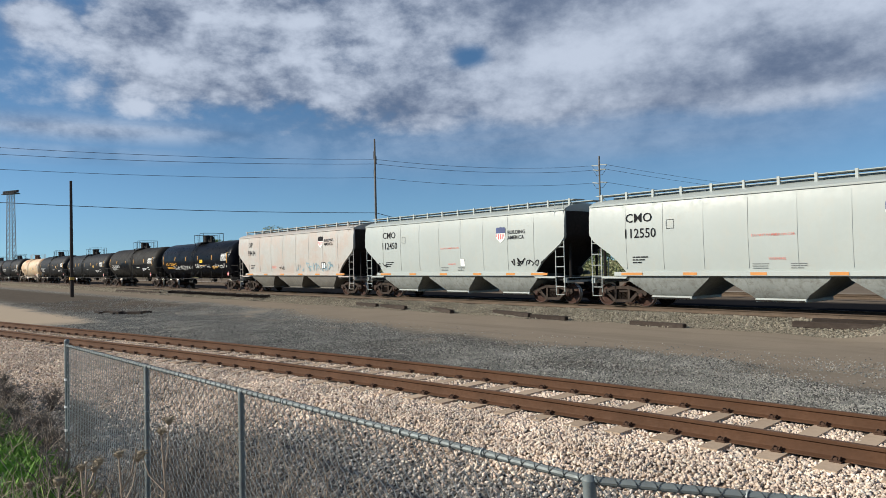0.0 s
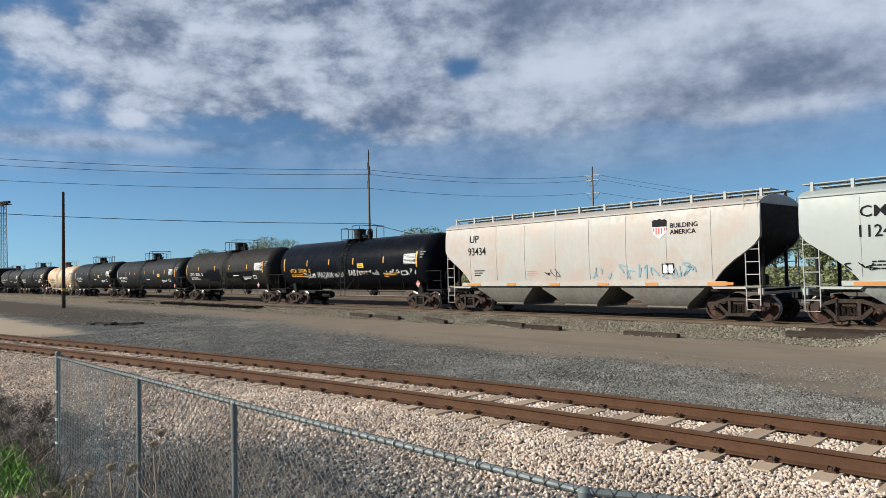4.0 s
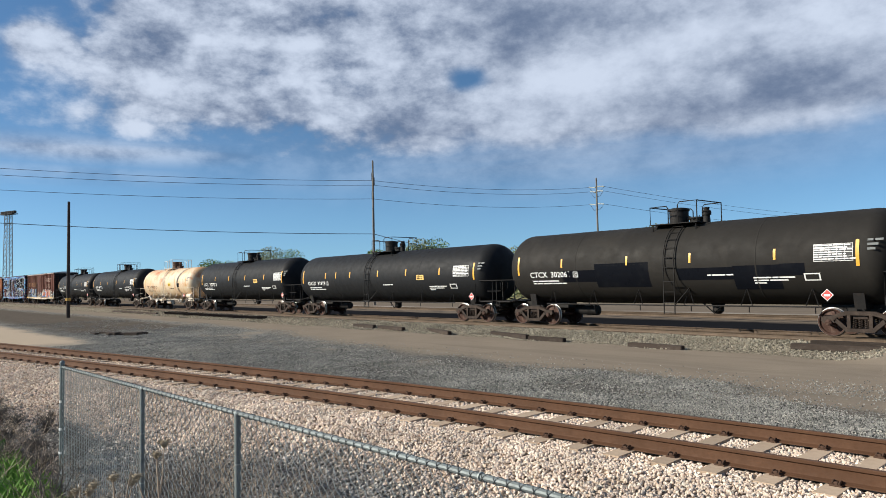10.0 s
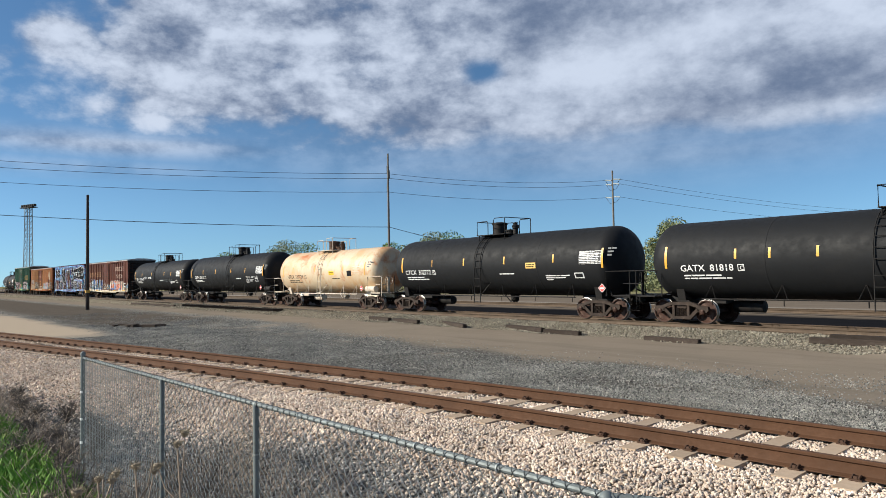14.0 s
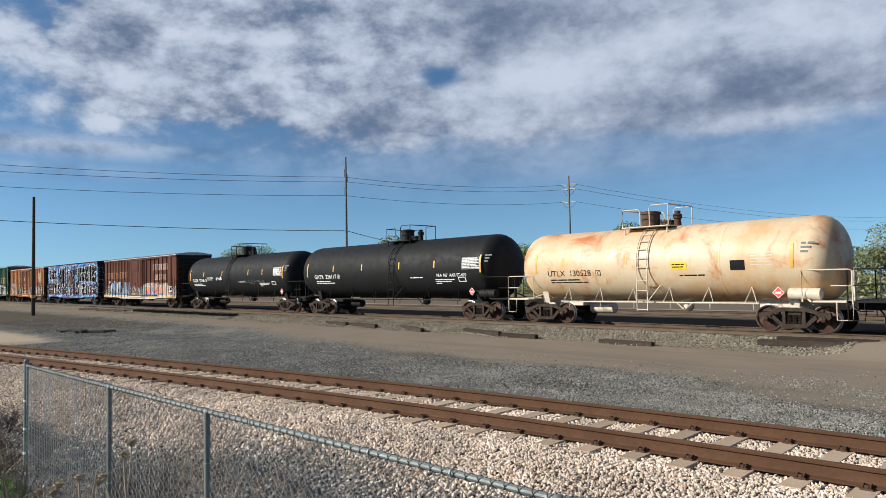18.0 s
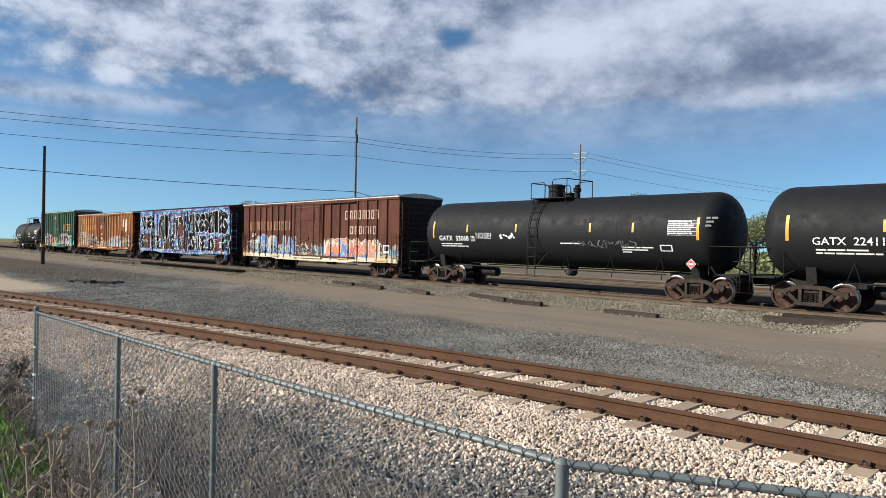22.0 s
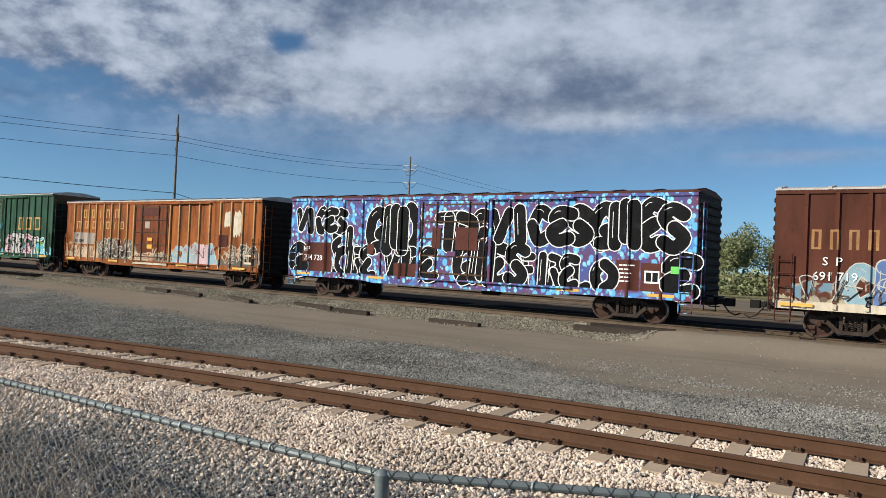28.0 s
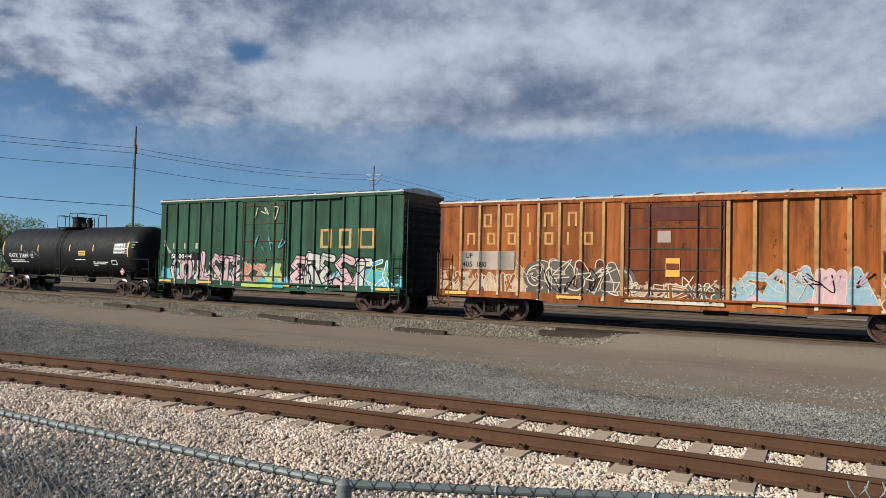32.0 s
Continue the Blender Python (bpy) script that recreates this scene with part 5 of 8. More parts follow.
# -- boxcars --
def spray_material(name, base, zones, rough=0.6, rust=(0.075, 0.026, 0.015)):
    """Weathered car paint with spray paint along the lower side. zones: (colour, height of its ragged top edge, scale, amount)."""
    m = bpy.data.materials.new(name)
    m.use_nodes = True
    n = Nodes(m.node_tree)
    b = m.node_tree.nodes["Principled BSDF"]
    co = n.add("ShaderNodeTexCoord").outputs["Object"]
    x, y, z = n.xyz(co)
    large = n.noise(n.mapping(co, (0.5, 0.5, 0.16)), 1.6, 6.0, 0.62, 0.3)
    col = n.mix(n.step(large, 0.3, 0.7), [c * 0.55 for c in base], [min(1, c * 1.3) for c in base])
    run = n.noise(n.mapping(co, (5.0, 5.0, 0.22)), 1.0, 6.0, 0.65)
    col = n.mix(n.step(run, 0.44, 0.70, 0.0, 0.85), col, rust)
    spots = n.noise(n.mapping(co, (3.2, 0.5, 2.4), (2, 0, 7)), 1.0, 5.0, 0.7)
    col = n.mix(n.step(spots, 0.63, 0.68, 0.0, 0.8), col, [c * 0.45 for c in rust])
    pale = n.noise(n.mapping(co, (1.6, 0.5, 0.3), (5, 0, 1)), 1.0, 5.0, 0.6)
    col = n.mix(n.step(pale, 0.52, 0.72, 0.0, 0.45), col, [min(1, c * 1.7 + 0.012) for c in base])
    col = n.mix(n.step(n.noise(n.mapping(co, (1.2, 0.5, 0.5), (9, 0, 4)), 1.0, 7.0, 0.7, 0.5), 0.56, 0.7, 0.0, 0.6), col, rust)
    for k, (colour, height, scale, amount) in enumerate(zones):
        edge = n.noise(n.mapping(co, (scale, 0.01, 0.25 * scale), (7.3 * k, 0, 0)), 1.0, 3.0, 0.6)
        lim = n.math("ADD", height - 0.55, n.math("MULTIPLY", edge, 1.1))
        cover = n.math("MULTIPLY", n.step(n.math("SUBTRACT", lim, z), 0.0, 0.03), n.step(n.noise(n.mapping(co, (scale * 0.8, 0.01, scale * 0.9), (3.1 * k, 0, 2)), 1.0, 3.0), 0.52 - amount, 0.56 - amount))
        col = n.mix(cover, col, colour)
    fine = n.noise(co, 30.0, 4.0, 0.7)
    col = n.mix(n.step(fine, 0.55, 0.8, 0.0, 0.35), col, [c * 0.6 for c in base])
    n.link(col, b.inputs["Base Color"])
    b.inputs["Roughness"].default_value = rough
    b.inputs["Specular IOR Level"].default_value = 0.12
    return m


def dotted_material():
    m = bpy.data.materials.new("purple_blue_dotted_spray")
    m.use_nodes = True
    n = Nodes(m.node_tree)
    b = m.node_tree.nodes["Principled BSDF"]
    co = n.add("ShaderNodeTexCoord").outputs["Object"]
    flat = n.mapping(co, (1, 0.0, 1))
    back = n.mix(n.step(n.noise(flat, 0.8, 5.0, 0.6, 0.5), 0.4, 0.62), (0.13, 0.05, 0.105), (0.07, 0.09, 0.27))
    back = n.mix(n.step(n.noise(n.mapping(co, (0.7, 0, 0.9), (4, 0, 9)), 1.0, 4.0, 0.6), 0.52, 0.66), back, (0.16, 0.06, 0.07))
    back = n.mix(n.step(n.noise(n.mapping(co, (0.5, 0, 0.9), (1, 0, 3)), 1.0, 4.0, 0.6, 0.6), 0.53, 0.66), back, (0.09, 0.27, 0.62))
    for scale, size, colour in ((3.3, 0.43, (0.14, 0.46, 0.74)), (4.6, 0.37, (0.27, 0.62, 0.78)), (3.9, 0.26, (0.10, 0.30, 0.70)), (5.2, 0.2, (0.35, 0.16, 0.50))):
        v = n.add("ShaderNodeTexVoronoi", [("Scale", scale), ("Randomness", 0.9)])
        n.link(n.mapping(co, (1, 0, 0.8), (scale, 0, scale * 2)), v.inputs["Vector"])
        back = n.mix(n.step(v.outputs["Distance"], size, size - 0.10, 0.0, 0.9), back, colour)
    n.link(back, b.inputs["Base Color"])
    b.inputs["Roughness"].default_value = 0.55
    b.inputs["Specular IOR Level"].default_value = 0.12
    return m


M_PURPLE = dotted_material()
M_SPRED = spray_material("brown_red_car_paint", (0.088, 0.029, 0.018), [])
M_SPGRAF = spray_material("brown_red_paint_with_spray", (0.088, 0.029, 0.018), [((0.34, 0.30, 0.24), 1.8, 2.6, 0.0), ((0.15, 0.24, 0.31), 1.6, 1.3, 0.02), ((0.36, 0.32, 0.22), 1.25, 2.4, 0.10), ((0.13, 0.10, 0.07), 1.5, 4.0, -0.04)])
M_UPCAR = spray_material("rusty_orange_paint_with_spray", (0.27, 0.082, 0.018), [((0.42, 0.28, 0.17), 1.9, 1.6, 0.03), ((0.34, 0.36, 0.31), 1.6, 0.9, 0.0), ((0.48, 0.38, 0.27), 1.4, 2.2, 0.06), ((0.06, 0.035, 0.022), 1.6, 3.5, 0.0)], rust=(0.075, 0.024, 0.010))
M_UPDOOR = spray_material("dark_rusty_door_paint", (0.15, 0.040, 0.012), [((0.42, 0.30, 0.20), 1.5, 2.2, 0.04)], rust=(0.05, 0.017, 0.009))
M_UPPLAIN = spray_material("rusty_orange_car_paint", (0.26, 0.080, 0.018), [], rust=(0.075, 0.024, 0.010))
M_GRNCAR = spray_material("dark_green_car_paint", (0.026, 0.076, 0.043), [((0.20, 0.50, 0.55), 1.55, 0.8, 0.02)], rust=(0.02, 0.04, 0.028))
M_GRNPLAIN = spray_material("plain_green_car_paint", (0.026, 0.076, 0.043), [], rust=(0.02, 0.04, 0.028))
M_ROOF = paint("weathered_galvanised_roof", (0.48, 0.46, 0.43), 0.6, 0.2, vary=0.15, dirt=(0.24, 0.16, 0.11), dirt_amount=0.35)
M_RIBPALE = paint("faded_yellow_rib_paint", (0.40, 0.22, 0.075), 0.6, vary=0.2, dirt=(0.17, 0.055, 0.02), dirt_amount=0.5, streaks=0.4)
M_CREAMPAINT = paint("cream_spray", (0.56, 0.49, 0.37), 0.7, vary=0.12, grain=4, dirt=(0.22, 0.13, 0.08), dirt_amount=0.4, streaks=0.2)
M_PALEBLUE = paint("pale_blue_spray", (0.23, 0.36, 0.42), 0.7, vary=0.15, grain=3, dirt=(0.36, 0.38, 0.36), dirt_amount=0.4)
M_CYAN = paint("cyan_spray", (0.06, 0.34, 0.42), 0.6)
M_PALEPINK = paint("pale_pink_spray", (0.52, 0.34, 0.36), 0.6)
M_LIME = paint("lime_spray", (0.36, 0.46, 0.08), 0.6)
M_ORANGESP = paint("orange_spray", (0.50, 0.15, 0.065), 0.7, vary=0.25, grain=2.5, dirt=(0.52, 0.26, 0.17), dirt_amount=0.5)
M_BLACKSP = paint("black_spray", (0.009, 0.009, 0.010), 0.6, vary=0.3, grain=3, dirt=(0.028, 0.026, 0.027), dirt_amount=0.5, streaks=0.1, spec=0.05)
M_REDSP = paint("red_spray", (0.46, 0.09, 0.05), 0.7, vary=0.2, grain=3, dirt=(0.5, 0.22, 0.14), dirt_amount=0.4)
M_BLUESP = paint("blue_spray", (0.09, 0.16, 0.36), 0.7, vary=0.2, grain=3, dirt=(0.2, 0.3, 0.4), dirt_amount=0.5)
M_OLDLET = paint("faded_yellow_lettering", (0.47, 0.26, 0.06), 0.65, vary=0.2, grain=8, dirt=(0.2, 0.07, 0.03), dirt_amount=0.4)


def boxcar(name, u, L, tx, H, label, side_mat, plain, ribs, door, rib_mat=None, sill_mat=None, roof_mat=None, door_mat=None, end_top=None):
    car = new_car(name, u, label, "boxcar", "boxcars of the train")
    LAYER[0] = 0
    running_gear(car, L + 0.3, tx)
    W, z0, eave = 1.50, 0.98, H
    part("body", Mesh().box(-L, L, -W, W, z0, eave, 0.02), side_mat, car)
    g = Mesh()
    g.prism([(-W - 0.05, eave), (W + 0.05, eave), (W + 0.05, eave + 0.05), (0.5, eave + 0.20), (-0.5, eave + 0.20), (-W - 0.05, eave + 0.05)], -L - 0.03, L + 0.03, "yz")
    part("roof", g, roof_mat or M_ROOF, car, "weathered metal roof")
    g = Mesh()
    g.prism([(-W - 0.06, 0.0), (W + 0.06, 0.0), (W + 0.06, 0.085), (0.5, 0.235), (-0.5, 0.235), (-W - 0.06, 0.085)], -0.05, 0.05, "yz")
    me = g.data("roof_rib", roof_mat or M_ROOF, 30)
    for k in range(14):
        part("roof_rib", me, None, car, at=pose(-L + 0.1 + (2 * L - 0.2) * k / 13, 0, eave + 0.003))
    # outside posts
    g = Mesh()
    dep = 0.07
    g.prism([(-0.075, -W - 0.001), (-0.045, -W - dep), (0.045, -W - dep), (0.075, -W - 0.001)], z0 + 0.08, eave - 0.08, "xy")
    post_me = g.data("side_post", rib_mat or side_mat, 25)
    for x in ribs:
        part("side_post", post_me, None, car, at=pose(x, 0, 0))
        part("side_post", post_me, None, car, at=pose(x, 0, 0, 0, 0, 180))
    for s in (-1, 1):
        y = s * W
        part("top_chord", Mesh().box(-L, L, min(y, y + s * 0.05), max(y, y + s * 0.05), eave - 0.12, eave, 0.01), plain, car)
        part("side_sill", Mesh().prism([(-L + 0.05, z0 - 0.14), (-L * 0.55, z0 - 0.14), (-L * 0.45, z0 - 0.24), (L * 0.45, z0 - 0.24), (L * 0.55, z0 - 0.14), (L - 0.05, z0 - 0.14), (L - 0.05, z0 + 0.1), (-L + 0.05, z0 + 0.1)],
                                       min(y, y + s * 0.04), max(y, y + s * 0.04)), sill_mat or plain, car)
        # ends: corrugated sheets
        e = s * L
        for k in range(11):
            zz = z0 + 0.18 + k * (eave - z0 - 0.3) / 11
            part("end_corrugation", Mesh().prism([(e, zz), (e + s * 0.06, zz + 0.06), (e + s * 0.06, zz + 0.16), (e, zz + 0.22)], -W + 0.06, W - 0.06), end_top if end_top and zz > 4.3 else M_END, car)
        part("end_sheet", Mesh().box(min(e, e + s * 0.012), max(e, e + s * 0.012), -W + 0.02, W - 0.02, z0 + 0.02, eave - 0.55 if end_top else eave, 0.003), M_END, car, "corrugated end coloured dark for its shade")
        if end_top:
            part("end_sheet", Mesh().box(min(e, e + s * 0.012), max(e, e + s * 0.012), -W + 0.02, W - 0.02, eave - 0.546, eave, 0.003), end_top, car, "brown-stained upper end")
        part("end_ladder", ladder_end(e + s * 0.14, -W + 0.1, -W + 0.5, 0.7, 2.5 if s < 0 else eave - 0.3), plain, car)
        for y in (-W - 0.10, W + 0.10):
            part("corner_ladder", ladder(e - s * 0.08, e - s * 0.50, y, 0.55, 2.45, 5), plain, car)
            part("sill_step", Mesh().tube([(e - s * 0.08, y, z0), (e - s * 0.08, y, 0.45), (e - s * 0.5, y, 0.45), (e - s * 0.5, y, z0)], 0.02, 5), plain, car)
        part("end_sill", Mesh().box(min(e, e + s * 0.3), max(e, e + s * 0.3), -1.2, 1.2, 0.84, 1.0, 0.01), M_IRON, car)
    part("brake_wheel", brake_wheel(-L - 0.28, 0.8, 2.0), M_IRON, car)
    # door
    d0, d1 = door
    dm = door_mat or side_mat
    dz0, dz1 = z0 + 0.1, eave - 0.18
    leaf = part("door", Mesh().box(d0, d1, -W - 0.10, -W - 0.04, dz0, dz1, 0.01), dm, car, "sliding door with steel bars")
    part("door_track", Mesh().box(d0 - 0.1, d1 + (d1 - d0) + 0.3, -W - 0.14, -W - 0.03, dz1, dz1 + 0.07, 0.01), plain, car)
    part("door_rail", Mesh().box(d0 - 0.1, d1 + (d1 - d0) + 0.3, -W - 0.16, -W - 0.02, dz0 - 0.07, dz0, 0.01), plain, car)
    for x in (d0 + 0.12, d0 + (d1 - d0) * 0.26, d0 + (d1 - d0) * 0.74, d1 - 0.12):
        part("door_rod", Mesh().tube([(x, -W - 0.14, dz0 + 0.05), (x, -W - 0.14, dz1 - 0.05)], 0.024, 6), M_CLIP, leaf)
    for k in range(5):
        z = dz0 + (dz1 - dz0) * (0.06 + 0.22 * k)
        part("door_bar", Mesh().box(d0 + 0.05, d1 - 0.05, -W - 0.125, -W - 0.10, z, z + 0.06, 0.006), M_CLIP, leaf)
    part("door_handle", Mesh().box((d0 + d1) / 2 - 0.2, (d0 + d1) / 2 + 0.2, -W - 0.15, -W - 0.10, dz0 + 0.9, dz0 + 1.1, 0.01), dm, leaf)
    for x in (d0 - 0.09, d1 + 0.09):
        part("door_post", Mesh().box(x - 0.06, x + 0.06, -W - 0.09, -W, dz0, dz1, 0.01), rib_mat or side_mat, car)
    part("brake_gear", Mesh().lathe("x", (1.2, -0.7, 0.72), [(-0.4, 0.03), (-0.37, 0.17), (0.37, 0.17), (0.4, 0.03)], 12), M_IRON, car)
    part("brake_rod", Mesh().tube([(-3.5, -0.6, 0.62), (3.8, -0.6, 0.62)], 0.025, 5), M_IRON, car)
    return car


def ladder_end(x, y0, y1, z0, z1):
    g = Mesh()
    for y in (y0, y1):
        g.tube([(x, y, z0), (x, y, z1)], 0.02, 5)
    n = max(3, int((z1 - z0) / 0.4))
    for k in range(n):
        z = z0 + (z1 - z0) * (k + 0.5) / n
        g.tube([(x, y0, z), (x, y1, z)], 0.016, 5)
    return g


def brake_wheel(x, y, z):
    g = Mesh()
    g.tube([(x, y + 0.27 * math.cos(k * 0.5236), z + 0.27 * math.sin(k * 0.5236)) for k in range(13)], 0.018, 5)
    for k in range(3):
        a = k * 1.047
        g.tube([(x, y - 0.26 * math.cos(a), z - 0.26 * math.sin(a)), (x, y + 0.26 * math.cos(a), z + 0.26 * math.sin(a))], 0.011, 4)
    return g


LAYER = [0]


def side(x0, z0, y=-1.585):
    """On a boxcar's side, each new layer of paint a hair further out."""
    LAYER[0] += 1
    lift = 0.0003 * LAYER[0]
    return lambda a, b: (x0 + a, y - lift, z0 + b)


def brush(g, pts, width, place, ends=True, lift=0.0):
    """A thick stroke with round ends, each piece laid a little over the last."""
    p = [Vector(q) for q in pts]
    i, n = len(g.v), len(p)
    for k, q in enumerate(p):
        d = p[min(k + 1, n - 1)] - p[max(k - 1, 0)]
        d = d.normalized() if d.length > 1e-6 else Vector((1, 0))
        s = Vector((-d.y, d.x)) * (width / 2)
        g.v += [(x, y - lift * k, z) for x, y, z in (place(*(q + s)), place(*(q - s)))]
    for k in range(n - 1):
        a = i + 2 * k
        g.face((a, a + 1, a + 3, a + 2))
    if ends:
        for q, o, first, last, up in ((p[0], p[1], i, i + 1, 0.0), (p[-1], p[-2], i + 2 * n - 1, i + 2 * n - 2, lift * (n - 1))):
            d = (q - o).normalized()
            a0 = math.atan2(d.y, d.x)
            j = len(g.v)
            for k in range(1, 6):
                a = a0 - math.pi / 2 + math.pi * k / 6
                x, y, z = place(q.x + math.cos(a) * width / 2, q.y + math.sin(a) * width / 2)
                g.v.append((x, y - up, z))
            g.face([first, *range(j, j + 5), last])


def tangle(r):
    """Random angular strokes of no letter."""
    out = []
    for _ in range(r.randint(3, 4)):
        x, y = r.choice((0.05, 0.3, 0.6, 0.9)), r.choice((0.0, 0.1, 0.95, 1.0))
        st = [(x, y)]
        for _ in range(r.randint(1, 2)):
            st.append((r.choice((0.0, 0.2, 0.45, 0.7, 1.0)), r.choice((0.05, 0.3, 0.55, 0.8, 1.05))))
        if abs(st[0][0] - st[1][0]) + abs(st[0][1] - st[1][1]) > 0.3:
            out.append(st)
    return out or [[(0.1, 0.0), (0.9, 1.0)]]


def outlined(car, x, z, w, h, forms, seed, fills, line, fat, pen, rounded, name, label):
    """One spray-painted form: a broad stroke in a fill colour inside an outline."""
    r = random.Random(seed)
    strokes = [[(q[0] * w + r.uniform(-0.05, 0.05) * w, q[1] * h + r.uniform(-0.04, 0.04) * h) for q in st] for st in forms]
    if rounded:
        strokes = [smooth_loop(st, False, 4) for st in strokes]
    wd = fat * min(w, h)
    for st in strokes:
        brush_part(car, st, wd + 2 * pen, side(x, z), line, name + "_outline", "")
    inner = r.choice(fills)
    for st in strokes:
        brush_part(car, st, wd, side(x, z), inner, name, label)
    if r.random() < 0.6:
        g = Mesh()
        st = strokes[0]
        k = len(st) // 2
        brush(g, [(p[0] + wd * 0.22, p[1] + wd * 0.1) for p in st[max(0, k - 3):k + 2]], pen * 0.8, side(x, z))
        if len(g.v):
            part(name + "_highlight", g, line, car, smooth=0)


def brush_part(car, pts, width, place, mat, name, label):
    g = Mesh()
    brush(g, pts, width, place, lift=0.0002)
    part(name, g, mat, car, label, smooth=0)


STROKES = {
    "G": [[(0.85, 0.80), (0.55, 0.95), (0.2, 0.75), (0.15, 0.35), (0.4, 0.06), (0.78, 0.15), (0.82, 0.45), (0.55, 0.42)]],
    "M": [[(0.14, 0.05), (0.18, 0.92)], [(0.5, 0.18), (0.5, 0.95)], [(0.86, 0.05), (0.82, 0.92)]],
    "E": [[(0.85, 0.86), (0.4, 0.93), (0.2, 0.7), (0.55, 0.52), (0.2, 0.3), (0.42, 0.06), (0.85, 0.12)]],
    "S": [[(0.82, 0.82), (0.45, 0.95), (0.2, 0.72), (0.5, 0.5), (0.82, 0.28), (0.5, 0.05), (0.15, 0.15)]],
    "V": [[(0.1, 0.88), (0.4, 0.1)], [(0.4, 0.1), (0.85, 0.92)]],
    "I": [[(0.5, 0.06), (0.5, 0.94)]],
    "C": [[(0.82, 0.8), (0.45, 0.93), (0.18, 0.5), (0.45, 0.07), (0.85, 0.2)]],
    "R": [[(0.2, 0.05), (0.22, 0.92)], [(0.22, 0.9), (0.7, 0.85), (0.75, 0.58), (0.3, 0.5)], [(0.4, 0.5), (0.85, 0.08)]],
    "K": [[(0.2, 0.05), (0.2, 0.92)], [(0.82, 0.92), (0.25, 0.5), (0.86, 0.06)]],
    "O": [[(0.5, 0.95), (0.2, 0.7), (0.2, 0.3), (0.5, 0.05), (0.8, 0.3), (0.8, 0.7), (0.5, 0.95)]],
    "L": [[(0.2, 0.92), (0.22, 0.1), (0.82, 0.1)]],
    "T": [[(0.08, 0.9), (0.92, 0.9)], [(0.5, 0.88), (0.5, 0.06)]],
    "P": [[(0.2, 0.05), (0.22, 0.92)], [(0.22, 0.9), (0.75, 0.82), (0.72, 0.52), (0.25, 0.48)]],
    "F": [[(0.2, 0.05), (0.22, 0.92)], [(0.22, 0.88), (0.85, 0.88)], [(0.22, 0.52), (0.7, 0.5)]],
    "N": [[(0.16, 0.05), (0.18, 0.92)], [(0.18, 0.9), (0.82, 0.1)], [(0.84, 0.06), (0.82, 0.94)]],
    "A": [[(0.1, 0.05), (0.48, 0.94)], [(0.48, 0.94), (0.9, 0.05)], [(0.28, 0.35), (0.72, 0.35)]],
    "m": [[(0.05, 0.05), (0.22, 0.95), (0.5, 0.3), (0.75, 0.98), (0.95, 0.05)]],
    "D": [[(0.2, 0.05), (0.22, 0.92)], [(0.1, 0.92), (0.7, 0.82), (0.85, 0.45), (0.6, 0.1), (0.1, 0.04)]],
    "B": [[(0.2, 0.05), (0.22, 0.92)], [(0.1, 0.94), (0.75, 0.8), (0.3, 0.52)], [(0.3, 0.52), (0.85, 0.3), (0.1, 0.04)]],
    "Y": [[(0.1, 0.92), (0.45, 0.5)], [(0.9, 0.95), (0.3, -0.1)]],
    "U": [[(0.18, 0.92), (0.2, 0.3), (0.5, 0.06), (0.8, 0.3), (0.82, 0.92)]]}


def hand_word(car, text, place, w, h, mat, seed, pen=0.042):
    """A word sprayed by hand in thin leaning strokes."""
    r = random.Random(seed)
    lw = w / len(text)
    for k, c in enumerate(text):
        for st in STROKES[c]:
            pts = [((k + q[0] * 1.05 + 0.18 * q[1]) * lw + r.uniform(-0.05, 0.05) * lw, (q[1] * 1.1 - 0.05) * h + r.uniform(-0.07, 0.07) * h) for q in st]
            ribbon(smooth_loop(pts, False, 3), pen * r.uniform(0.85, 1.2), place, mat, car, "spray_letter_stroke", False, "thin white spray-painted stroke")


def halves(strokes):
    """Long strokes in two, so that the second laps over the first."""
    out = []
    for st in strokes:
        m = len(st) // 2
        out += [st[:m + 1], st[m:]] if len(st) > 4 else [st]
    return out


